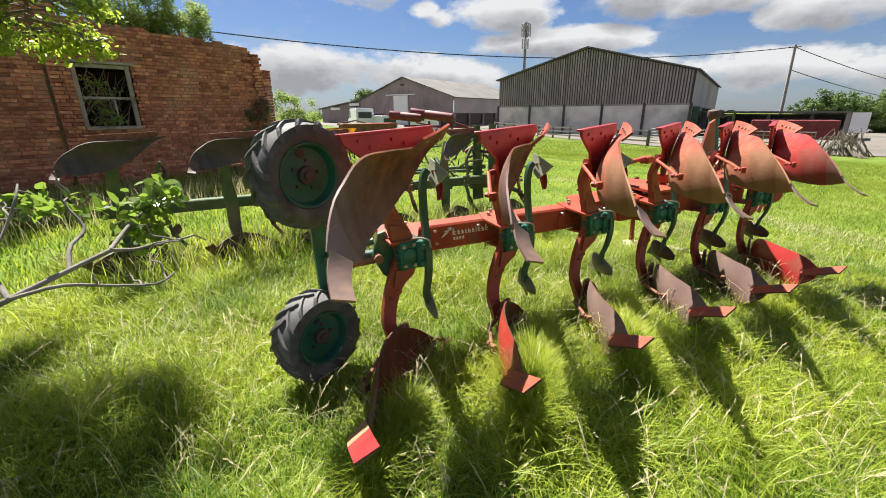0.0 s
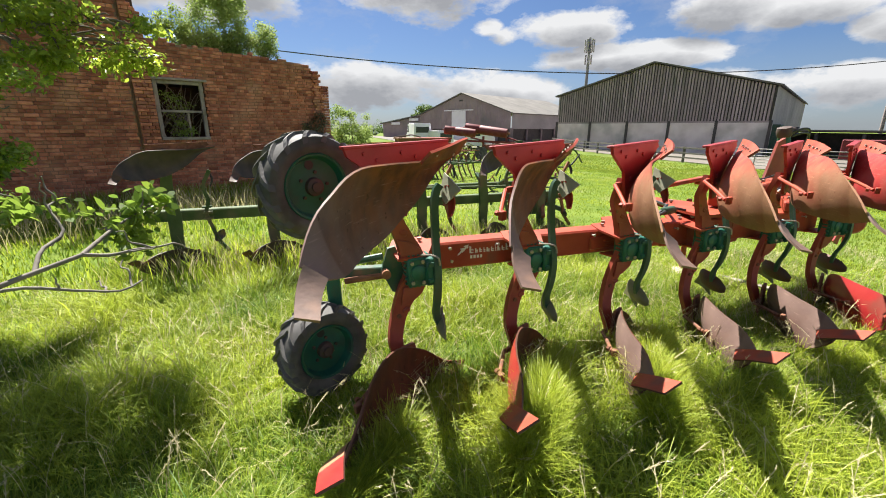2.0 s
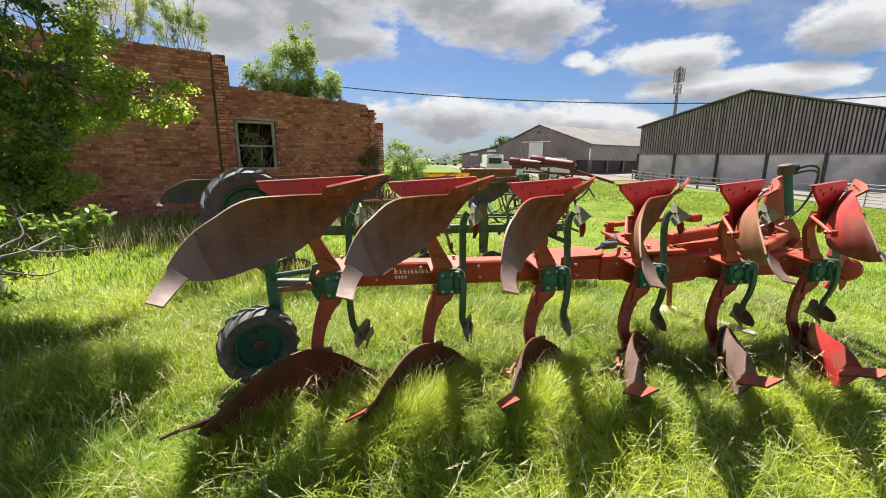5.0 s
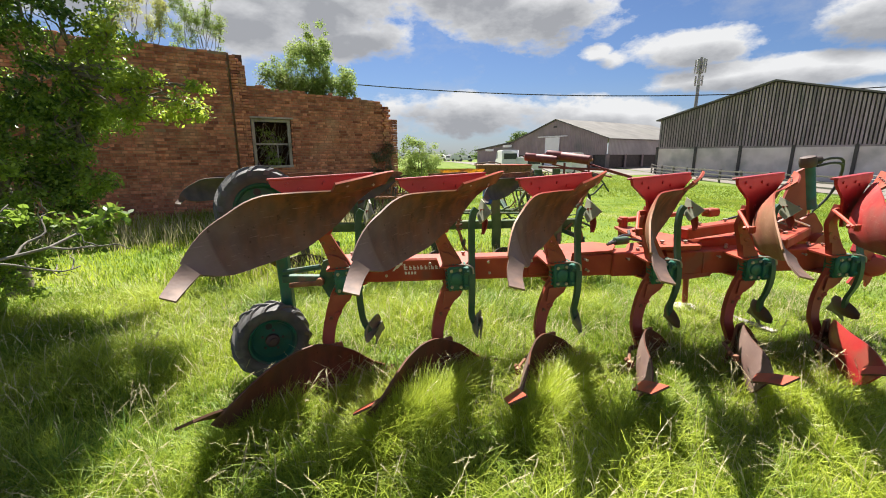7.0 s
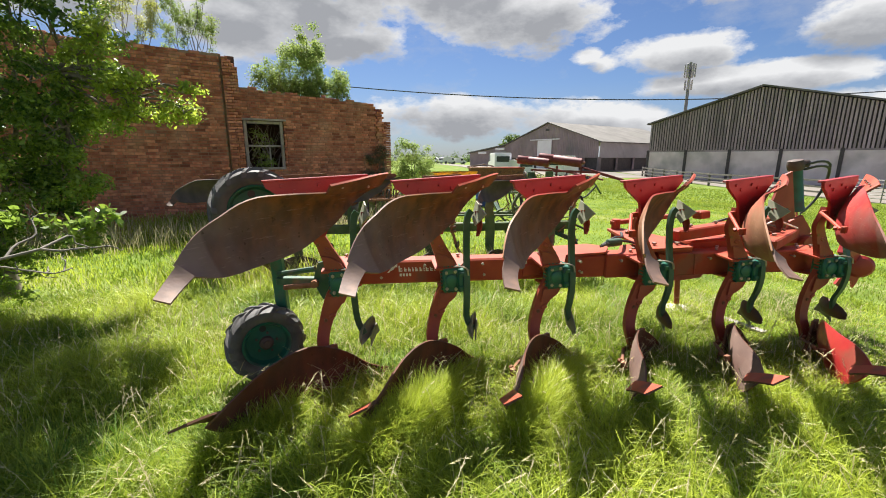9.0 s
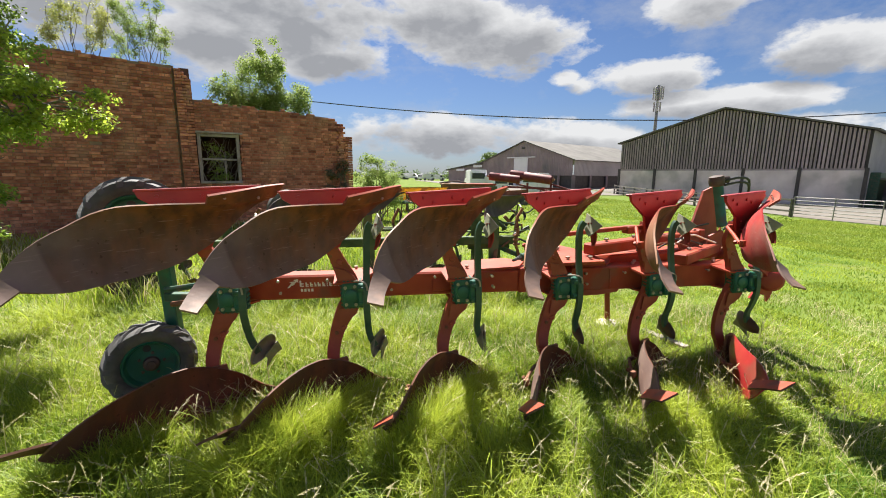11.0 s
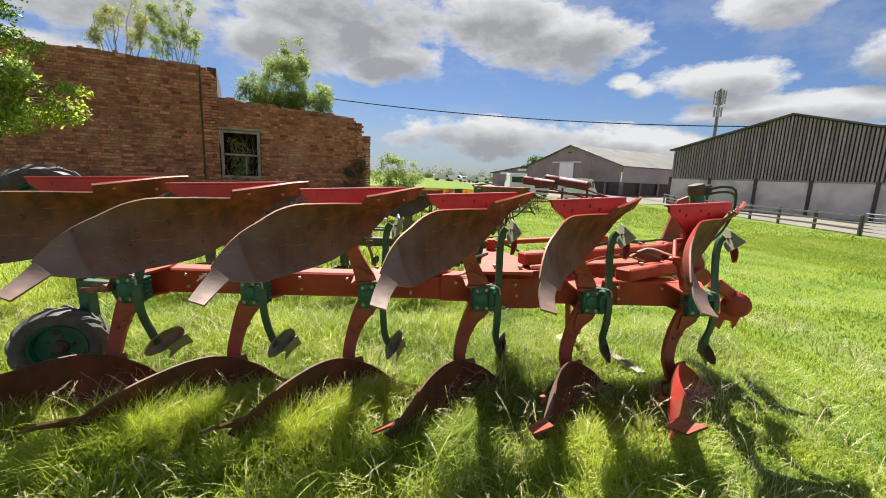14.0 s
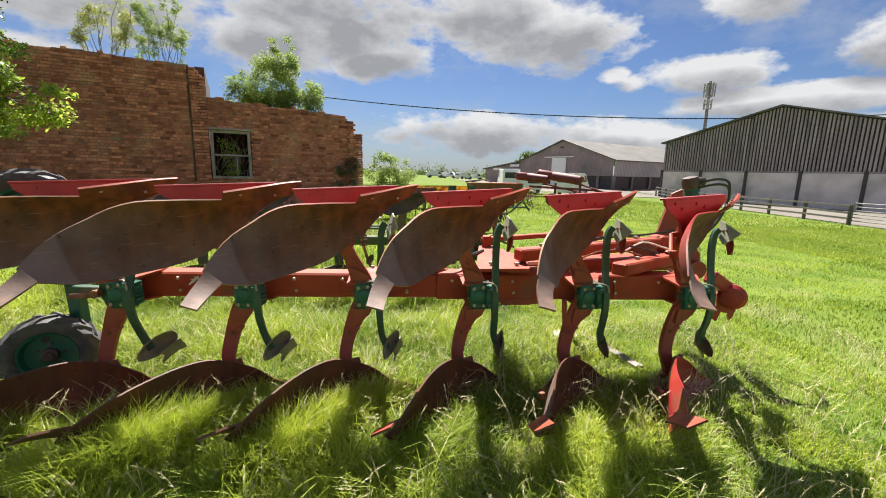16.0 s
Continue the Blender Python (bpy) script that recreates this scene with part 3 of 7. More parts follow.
def leg_mesh(flip):
    """Forged leg from the clamp out to the frog, with a knuckle half-way."""
    bm = bmesh.new()
    line = [(-0.005, 0.135, 0.79), (-0.03, 0.135, 0.72), (-0.068, 0.135, 0.66), (-0.105, 0.135, 0.59), (-0.140, 0.132, 0.50), (-0.165, 0.12, 0.41), (-0.178, 0.10, 0.32), (-0.165, 0.075, 0.24), (-0.15, 0.06, 0.16)]
    if flip > 0:
        line = [(-0.005, 0.135, 0.83), (-0.03, 0.135, 0.91), (-0.058, 0.135, 0.985), (-0.088, 0.132, 1.06), (-0.115, 0.128, 1.13), (-0.150, 0.11, 1.20), (-0.155, 0.075, 1.28), (-0.145, 0.06, 1.36)]
    n = 18
    w = [float(np.interp(k / (n - 1), (0, 0.18, 0.32, 0.5, 1), (0.150, 0.145, 0.118, 0.098, 0.085))) for k in range(n)]
    add_strap(bm, smooth_line(line, n), (0.1, -1, 0), w, 0.042)
    # shear flange by the clamp, and the stop half-way
    z0, z1 = (0.90, 1.00) if flip > 0 else (0.70, 0.60)
    add_plate(bm, [(-0.10, 0.108, z0), (0.045, 0.108, z0), (0.02, 0.108, (z0 + z1) / 2), (-0.045, 0.108, z1), (-0.12, 0.108, z1 + 0.02 * flip)], (0, -0.016, 0))
    x, z = (-0.075, 1.06) if flip > 0 else (-0.088, 0.535)
    add_box(bm, (x, 0.135, z), (0.05, 0.06, 0.035), Matrix.Rotation(0.5 * flip, 3, "Y"), 0.006)
    return bm


def stay_mesh(flip):
    bm = bmesh.new()
    a, b = bp(-0.27, -0.10, 0.57, flip), bp(-0.60, 0.130, 0.50, flip)
    add_tube(bm, [a, a.lerp(b, 0.5) + Vector((0, 0, 0.004)), b], 0.013, 8)
    add_box(bm, bp(-0.612, 0.155, 0.50, flip), (0.04, 0.032, 0.05), Matrix.Rotation(0.4, 3, "Z"), 0.004)
    add_box(bm, bp(-0.24, -0.09, 0.57, flip), (0.055, 0.026, 0.036), Matrix.Rotation(0.42, 3, "Z"), 0.004)
    add_bolt(bm, bp(-0.58, 0.105, 0.50, flip), -SIDE, 0.018, 0.02)
    return bm


CLAMP_Z = 0.805


def clamp_mesh():
    """Green casting with a toothed rim that holds a leg pair and a skimmer stem on the beam."""
    bm = bmesh.new()
    add_box(bm, (0.0, 0.125, CLAMP_Z), (0.15, 0.13, 0.20), None, 0.014)
    add_box(bm, (0.075, 0.10, CLAMP_Z), (0.07, 0.15, 0.18), None, 0.012)
    add_lathe_closed(bm, [(0, 0.052), (0.012, 0.05), (0.018, 0.04)], (0, -1, 0), (-0.005, 0.062, CLAMP_Z), 18)
    add_box(bm, (0.075, 0.022, CLAMP_Z + 0.055), (0.055, 0.02, 0.03), None, 0.005)
    add_box(bm, (0.075, 0.022, CLAMP_Z - 0.055), (0.055, 0.02, 0.03), None, 0.005)
    return bm


def tooth_mesh(x, y, z):
    bm = bmesh.new()
    add_box(bm, (0, 0, 0), (x, y, z), None, 0.002)
    return bm


CLAMP_BOLTS = ((-0.045, 0.065), (-0.045, -0.065), (0.025, 0.07), (0.025, -0.07))


def clamp_pin():
    bm = bmesh.new()
    add_tube(bm, smooth_line([(0.02, 0.08, CLAMP_Z + 0.105), (0.075, 0.03, CLAMP_Z + 0.112), (0.11, 0.0, CLAMP_Z + 0.10), (0.118, -0.005, CLAMP_Z + 0.05)], 9), 0.007, 6)
    return bm


def stem_mesh():
    """Skimmer stem: a square bar, bent forward at both ends."""
    bm = bmesh.new()
    line = [(0.170, 0.10, 0.580), (0.150, 0.105, 0.555), (0.136, 0.105, 0.50), (0.126, 0.095, 0.36), (0.116, 0.06, 0.20), (0.108, 0.02, 0.08), (0.104, 0.02, -0.08), (0.104, 0.05, -0.18), (0.106, 0.085, -0.26), (0.122, 0.10, -0.33), (0.148, 0.105, -0.385)]
    pts = smooth_line(line, 30)
    add_strap(bm, [Vector((p.x, p.y, MID + p.z)) for p in pts], (0.15, -1, 0), 0.048, 0.028)
    return bm


def skimmer_blade(flip):
    """Small skimmer mouldboard: a narrow twisted leaf above, a domed dish below."""
    bm = bmesh.new()
    grid = []
    if flip > 0:
        top, bot = Vector((0.205, 0.085, 1.335)), Vector((0.170, -0.02, 1.16))
        for k in range(9):
            s = k / 8
            c = top.lerp(bot, s) + Vector((0.035, 0.012, 0)) * math.sin(math.pi * s * 0.8)
            w = 0.026 * (0.35 + 1.0 * math.sin(math.pi * (0.12 + 0.80 * s)))
            row = []
            for j in range(5):
                r = j / 4 * 2 - 1
                row.append(c + Vector((0.55, -0.75, 0.10)).normalized() * r * w * 0.8 + Vector((0.75, 0.55, 0)) * (0.012 * (1 - r * r)))
            grid.append(row)
    else:
        c, q, n = Vector((0.165, 0.085, 0.432)), Vector((0.26, 0.965, 0)), Vector((0.965, -0.26, 0))
        at = (-0.120, -0.112, -0.06, 0.0, 0.06, 0.12, 0.18, 0.212, 0.225)
        top = (-0.062, -0.040, -0.004, 0.014, 0.024, 0.028, 0.022, -0.002, -0.03)
        low = (-0.075, -0.096, -0.114, -0.122, -0.124, -0.122, -0.112, -0.09, -0.05)
        for a, t, b in zip(at, top, low):
            row = []
            for k in range(7):
                r = k / 6
                swell = 0.060 * (1 - ((a - 0.05) / 0.18) ** 2) * (1 - (2 * r - 1) ** 2 * 0.8)
                row.append(c + q * a - n * swell + Vector((0, 0, t + (b - t) * r)))
            grid.append(row)
    add_sheet(bm, grid, 0.008)
    return bm


def skimmer_share(flip):
    bm = bmesh.new()
    if flip > 0:
        add_plate(bm, [(0.228, 0.160, 1.405), (0.268, -0.018, 1.318), (0.222, 0.02, 1.262), (0.195, 0.06, 1.225), (0.182, 0.12, 1.285)], (-0.010, -0.004, 0.002))
    else:
        c, q = Vector((0.165, 0.085, 0.418)), Vector((0.26, 0.965, 0))
        edge = ((0.04, -0.085), (0.20, -0.05), (0.232, -0.045), (0.29, -0.14), (0.21, -0.135), (0.13, -0.15), (0.06, -0.175), (0.08, -0.12))
        add_plate(bm, [c + q * a + Vector((0, 0, z)) for a, z in edge], (0.010, -0.003, 0.0))
    return bm


def BOARD_SIDES(flip, front, back):
    """Materials of a mouldboard: worked face and rear face."""
    return (back, front) if flip > 0 else (front, back)


def build_plough():
    plough = thing("reversible_plough", "worn red six-furrow reversible plough with green clamps parked on grass", "plough")
    plough.rotation_euler = (0, -LEAN, 0)
    data = {}
    for flip in (1, -1):
        data[flip] = dict(
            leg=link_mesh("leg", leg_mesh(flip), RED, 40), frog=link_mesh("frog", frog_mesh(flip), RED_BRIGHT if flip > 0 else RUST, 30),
            board=link_mesh("mouldboard", mouldboard_mesh(flip), BOARD_SIDES(flip, STEEL, STEEL), 40), share=link_mesh("share", share_mesh(flip), BOARD_SIDES(flip, STEEL, RED_FADED), 40),
            bolts=[link_mesh("bolt", share_bolt(flip, *q), BOLT, 30) for q in BOLT_AT], tail=link_mesh("tail_piece", tail_mesh(flip), WORN if flip > 0 else (STEEL_LOW_SHADED, RED_FADED), 40),
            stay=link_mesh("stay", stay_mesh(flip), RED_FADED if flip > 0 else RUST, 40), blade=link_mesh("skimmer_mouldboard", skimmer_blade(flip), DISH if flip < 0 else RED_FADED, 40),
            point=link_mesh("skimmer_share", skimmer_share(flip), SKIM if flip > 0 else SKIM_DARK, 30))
    clamp_me, cbolt_me, stem_me = link_mesh("clamp", clamp_mesh(), GREEN, 40), link_mesh("pin", clamp_pin(), BOLT, 30), link_mesh("skimmer_stem", stem_mesh(), STEM_GREEN, 40)

    tooth_me = [link_mesh("tooth", tooth_mesh(*q), GREEN) for q in ((0.018, 0.07, 0.014), (0.018, 0.08, 0.014), (0.016, 0.07, 0.016))]

    def painted(me, *ms):
        c = me.copy()
        for k, m in enumerate(ms):
            c.materials[k] = m
        return c

    red_board = {f: painted(data[f]["board"], *BOARD_SIDES(f, STEEL if f > 0 else RED_BRIGHT, STEEL_RED if f > 0 else RED_BRIGHT)) for f in (1, -1)}
    tan_board = {f: painted(data[f]["board"], *BOARD_SIDES(f, STEEL if f > 0 else STEEL_LOW_SHADED, STEEL_BACK if f > 0 else STEEL_DULL)) for f in (1, -1)}
    low_board = painted(data[-1]["board"], *BOARD_SIDES(-1, STEEL_LOW_SHADED, STEEL_LOW_SHADED))
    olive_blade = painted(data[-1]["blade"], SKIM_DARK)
    half_board = painted(data[-1]["board"], *BOARD_SIDES(-1, STEEL_LOW_SHADED, RED_BRIGHT))
    for i in range(6):
        at = STEP * i
        for flip in (1, -1):
            d = data[flip]
            leg = part("leg", d["leg"], None, plough)
            leg.location = at
            part("frog", d["frog"], None, leg)
            board = d["board"]
            if i == 5:
                board = red_board[flip]
            elif flip < 0 and i < 2:
                board = half_board if i else low_board
            elif i >= 2:
                board = tan_board[flip]
            part("mouldboard", board, None, leg)
            part("share", d["share"], None, leg)
            for me in d["bolts"]:
                part("bolt", me, None, leg)
            for x, z in ((-0.055, 0.13), (-0.082, 0.18), (-0.142, 0.30)):
                if ("leg_bolt", flip, x) not in data:
                    data["leg_bolt", flip, x] = link_mesh("bolt", bolt_through((x, 0.132, CLAMP_Z + flip * z), (0.1, -1, 0), 0.016, 0.021, 0.012), RUST, 30)
                part("bolt", data["leg_bolt", flip, x], None, leg)
            part("stay", d["stay"], None, leg)
            if flip < 0 and i == 0:
                part("tail_piece", tail_mesh(-1, 0.0, 0.62), (STEEL_LOW_SHADED, STEEL_BACK), leg, smooth=40)
                part("tail_tip", tail_mesh(-1, 0.625, 1.18), (STEEL_LOW_SHADED, RED_BRIGHT), leg, "bright red painted tip", 40)
            else:
                part("tail_piece", d["tail"], None, leg)
        clamp = part("clamp", clamp_me, None, plough)
        clamp.location = at
        part("pin", cbolt_me, None, clamp)
        for k in range(6):
            part("tooth", tooth_me[0], None, clamp).location = (-0.078, 0.12, CLAMP_Z - 0.075 + 0.03 * k)
            part("tooth", tooth_me[1], None, clamp).location = (0.113, 0.11, CLAMP_Z - 0.075 + 0.03 * k)
        for k in range(5):
            for s in (1, -1):
                part("tooth", tooth_me[2], None, clamp).location = (-0.055 + 0.030 * k, 0.12, CLAMP_Z + s * 0.102)
        for x, z in CLAMP_BOLTS:
            if ("clamp_bolt", x, z) not in data:
                data["clamp_bolt", x, z] = link_mesh("bolt", bolt_through((x, 0.068, CLAMP_Z + z), (0, -1, 0), 0.014, 0.012, 0.010), BOLT, 30)
            part("bolt", data["clamp_bolt", x, z], None, clamp)
        stem = part("skimmer_stem", stem_me, None, plough)
        stem.location = at
        for flip in (1, -1):
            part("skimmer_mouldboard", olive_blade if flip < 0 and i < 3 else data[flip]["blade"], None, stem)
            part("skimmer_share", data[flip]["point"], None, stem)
    # beam
    bm = bmesh.new()
    off = Vector((0, 0.390, BEAM_Z))
    add_bar(bm, off - BEAM_DIR * 0.10, off + BEAM_DIR * 4.42, 0.17, 0.195, 0.014)
    for i in range(6):
        c = off + STEP * i
        add_plate(bm, [c + Vector(q) for q in ((-0.13, -0.32, 0.075), (0.06, -0.32, 0.075), (0.17, -0.09, 0.094), (0.13, 0.08, 0.094), (-0.08, 0.08, 0.094), (-0.14, -0.10, 0.094))], (0, 0, 0.016))
        add_plate(bm, [c + Vector(q) for q in ((-0.10, -0.29, -0.075), (0.05, -0.29, -0.075), (0.14, -0.08, -0.094), (-0.10, -0.08, -0.094))], (0, 0, -0.014))
    beam = part("beam", bm, RED_FADED, plough, smooth=30)
    # welded loop plate where the beam doubles, and the sleeve in front of it
    bm = bmesh.new()
    c = off + STEP * 1.95
    add_box(bm, c + Vector((0.02, -0.094, -0.005)), (0.40, 0.022, 0.11), None, 0.010)
    add_box(bm, c + Vector((0.10, -0.112, 0.012)), (0.30, 0.018, 0.026), None, 0.006)
    add_box(bm, c + Vector((0.10, -0.112, -0.030)), (0.26, 0.018, 0.020), None, 0.006)
    part("beam_bracket", bm, RED_FADED, beam, smooth=30)
    bm = bmesh.new()
    a, b = off + STEP * 2.62, off + STEP * 4.98
    add_bar(bm, a + Vector((0, -0.010, 0.004)), b + Vector((0, -0.010, 0.004)), 0.20, 0.21, 0.010)
    for f in (2.95, 3.62, 4.35):
        add_box(bm, off + STEP * f + Vector((0, -0.112, 0.0)), (0.016, 0.010, 0.19), None, 0.003)
    part("beam_sleeve", bm, RED_FADED, beam, smooth=30)
    bm = bmesh.new()
    c = off + STEP * 3.48
    add_plate(bm, [c + Vector(q) for q in ((-0.26, -0.10, -0.09), (0.24, -0.10, -0.09), (0.20, -0.10, -0.135), (0.02, -0.10, -0.150), (-0.18, -0.10, -0.145))], (0, 0.18, 0))
    part("stop_block", bm, RED, beam, smooth=30)
    bm = bmesh.new()
    for f, w in ((2.35, 0.34), (3.25, 0.42)):
        c = off + STEP * f + Vector((0, 0.02, 0.10))
        add_plate(bm, [c + Vector(q) for q in ((-w, -0.10, 0), (w * 0.7, -0.10, 0), (w, 0.05, 0.012), (w * 0.5, 0.14, 0.03), (-w * 0.6, 0.14, 0.03))], (0, 0, 0.018))
    part("cover_plate", bm, RED_FADED, beam, smooth=30)
    top_bolt = link_mesh("bolt", bolt_through((0, 0, 0), (0, 0, 1), 0.017, 0.02, 0.016), BOLT, 30)
    side_bolt = link_mesh("bolt", bolt_through((0, 0, 0), (0, 1, 0), 0.013, 0.02, 0.006), BOLT, 30)
    for i in range(6):
        for x, y in ((-0.05, -0.03), (0.09, -0.03), (0.02, 0.05)):
            part("bolt", top_bolt, None, beam).location = off + STEP * i + Vector((x, y, 0.098))
        if i < 5:
            for x, z in ((0.29, 0.045), (0.30, -0.05), (0.66, 0.03)):
                part("bolt", side_bolt, None, beam).location = off + STEP * i + Vector((x, -0.082 if i < 2 else -0.107, z))
    return plough


PLOUGH = build_plough()

# wheels of the plough


def build_wheel(at, r, w, parent, ax):
    at = Vector(at)
    bm = bmesh.new()
    h = w / 2
    prof = [(h * 0.70, r * 0.60), (h * 0.95, r * 0.70), (h, r * 0.80), (h * 0.94, r * 0.90), (h * 0.6, r * 0.94), (0, r * 0.945), (-h * 0.6, r * 0.94), (-h * 0.94, r * 0.90), (-h, r * 0.80), (-h * 0.95, r * 0.70), (-h * 0.70, r * 0.60)]
    add_lathe(bm, prof, ax, at, 48)
    tyre = part("wheel", bm, RUBBER, parent, "black farm tyre with chevron lugs", smooth=50)
    x = ax.orthogonal().normalized()
    y = ax.cross(x)
    n = 15
    for sgn in (1, -1):
        bm = bmesh.new()
        rings = []
        for q in range(7):
            f = q / 6
            a = 0.40 * f
            rr = r * (1.0 - 0.085 * max(0, f - 0.70) / 0.30)
            p = ax * sgn * h * (-0.04 + 1.07 * f) + rr * (math.cos(a) * x + math.sin(a) * y)
            rad = (p - ax * p.dot(ax)).normalized()
            tan = ax.cross(rad)
            rings.append([bm.verts.new(p + tan * g - rad * d + ax * sgn * g * 0.3) for g, d in ((-0.021, 0.035), (-0.015, 0), (0.015, 0), (0.021, 0.035))])
        for a, b in zip(rings, rings[1:]):
            for j in range(3):
                bm.faces.new((a[j], a[j + 1], b[j + 1], b[j]))
        bm.faces.new(rings[0])
        bm.faces.new(rings[-1][::-1])
        lug = link_mesh("tread_lug", bm, RUBBER)
        for k in range(n):
            ob = part("tread_lug", lug, None, tyre)
            ob.matrix_local = Matrix.Translation(at) @ Matrix.Rotation(2 * math.pi * (k + (0.5 if sgn < 0 else 0)) / n, 4, ax)
    bm = bmesh.new()
    prof = [(h * 0.72, r * 0.62), (h * 0.80, r * 0.60), (h * 0.74, r * 0.56), (h * 0.30, r * 0.50), (h * 0.22, r * 0.40), (h * 0.28, r * 0.20), (h * 0.34, 0.004)]
    add_lathe(bm, prof, ax, at, 40)
    add_lathe(bm, [(-a, b) for a, b in prof], ax, at, 40)
    part("rim", bm, GREEN, tyre, "green pressed-steel wheel rim", smooth=40)
    bm = bmesh.new()
    add_lathe_closed(bm, [(h * 0.30, 0.055), (h * 0.55, 0.05), (h * 0.62, 0.03), (h * 0.75, 0.028)], ax, at, 16)
    for k in range(5):
        a = 2 * math.pi * k / 5
        add_bolt(bm, at + ax * h * 0.26 + r * 0.27 * (math.cos(a) * x + math.sin(a) * y), ax, 0.011, 0.012)
    part("hub", bm, CAP, tyre, smooth=30)
    bm = bmesh.new()
    a = -2.2
    add_lathe_closed(bm, [(h * 0.27, 0.026), (h * 0.30, 0.026)], ax, at + r * 0.40 * (math.cos(a) * x + math.sin(a) * y), 16)
    part("rim_hole", bm, BLACK, tyre)
    return tyre


build_wheel((-0.64, 0.20, 0.336), 0.295, 0.22, PLOUGH, SIDE)
build_wheel((-0.581, 0.20, 1.378), 0.312, 0.21, PLOUGH, SIDE)


def build_wheel_arm():
    bm = bmesh.new()
    add_bar(bm, (-0.52, 0.355, 0.30), (-0.52, 0.355, 1.38), 0.09, 0.09, 0.008, up=(1, 0, 0))
    for z, p in ((0.336, Vector((-0.64, 0.20, 0.336))), (1.378, Vector((-0.581, 0.20, 1.378)))):
        add_tube(bm, [p - SIDE * 0.02, Vector((-0.53, 0.34, z))], 0.032, 10)
    arm = part("wheel_arm", bm, GREEN, PLOUGH, smooth=30)
    bm = bmesh.new()
    add_bar(bm, (-0.52, 0.30, 0.80), (-0.06, 0.24, 0.78), 0.07, 0.06, 0.006)
    add_tube(bm, [(-0.50, 0.26, 0.86), (-0.20, 0.20, 0.90)], 0.022, 8)
    part("cross_tube", bm, STEM_GREEN, arm, smooth=30)
    bm = bmesh.new()
    add_plate(bm, [(-0.22, 0.18, 0.80), (-0.17, 0.18, 0.95), (-0.12, 0.18, 0.96), (-0.07, 0.18, 0.85), (-0.07, 0.18, 0.70), (-0.12, 0.18, 0.63), (-0.16, 0.18, 0.66)], (0, 0.03, 0))
    part("pivot_plate", bm, STEM_GREEN, arm)
    bm = bmesh.new()
    add_tube(bm, [(-0.45, 0.22, 0.76), (-0.18, 0.14, 0.79)], 0.02, 8)
    add_lathe_closed(bm, [(0, 0.03), (0.05, 0.03)], (0, -1, 0), (-0.20, 0.16, 0.80), 12)
    add_bolt(bm, (-0.10, 0.158, 0.92), (0, -1, 0), 0.016, 0.02)
    part("adjuster", bm, RUST, arm, smooth=30)


build_wheel_arm()

# ---- brick ruin ----
WD = Vector((0.9153, 0.4027, 0.0))
WN = Vector((0.4027, -0.9153, 0.0))
W0 = Vector((-2.74, 9.509, 0.0))


def wp(s, z, out=0.0):
    """A point of the brick wall: s along it, z up, out towards the field."""
    return W0 + WD * s + WN * out + Vector((0, 0, z))


def wall_top(s):
    r = 0.09 * noise.noise(Vector((s * 1.7, 0.3, 0))) + 0.05 * noise.noise(Vector((s * 5.1, 2.3, 0)))
    if s < -1.04:
        return 4.36 + 0.01 * (-s - 1.0) + r * 0.6 - 0.30 * max(0.0, (s + 1.40) / 0.36)
    if s < 2.62:
        return 3.55 - 0.035 * (s + 1.0) + r
    if s < 2.98:
        return 3.40 - 0.9 * max(0, s - 2.7) + r
    return 2.85 + r * 0.4


S_LEFT, S_RIGHT = -9.5, 3.22
GROOVE = (-1.440, -1.390)
WIN = (-1.02, 0.0, 1.42, 2.72)


def build_ruin_rough():
    bm = bmesh.new()
    t = 0.23

    def slab(s0, s1, z0, z1, back=0.012):
        m = Matrix((WD, WN, Vector((0, 0, 1)))).transposed()
        add_box(bm, wp((s0 + s1) / 2, (z0 + z1) / 2, -t / 2 - back), (s1 - s0, t, z1 - z0), m)

    ss = np.sort(np.concatenate([np.arange(S_LEFT, S_RIGHT + 0.001, 0.2), GROOVE]))
    for a, b in zip(ss, ss[1:]):
        top = min(wall_top(a + 0.02), wall_top(b - 0.02)) - 0.03
        if GROOVE[0] - 0.01 < a and b < GROOVE[1] + 0.01:
            slab(a, b, -0.6, top, 0.06)
            continue
        if b > WIN[0] + 0.01 and a < WIN[1] - 0.01:
            slab(a, b, -0.6, WIN[2])
            slab(a, b, WIN[3], top)
        else:
            slab(a, b, -0.6, top)
    ob = part("wall_ruin", bm, MORTAR)
    tagged(ob, "broken red brick wall of a roofless ruin with crumbling top", "brick wall", kind="structure")
    return ob


RUIN = build_ruin_rough()

# ---- barns ----
BD = Vector((0.476, -0.879, 0.0)).normalized()
BN = Vector((-0.879, -0.476, 0.0)).normalized()


def corrugated(bm, origin, along, up_fn, z0, length, pitch, depth, out):
    """A ribbed sheet: ribs stand out by depth; up_fn gives the top height at a distance along."""
    n = int(length / pitch)
    prev = None
    for k in range(n * 4 + 1):
        s = min(k * pitch / 4, length)
        d = depth if k % 4 in (1, 2) else 0.0
        p = Vector(origin) + along * s + out * d
        a, b = bm.verts.new((p.x, p.y, z0)), bm.verts.new((p.x, p.y, up_fn(s)))
        if prev:
            bm.faces.new((prev[0], a, b, prev[1]))
        prev = (a, b)


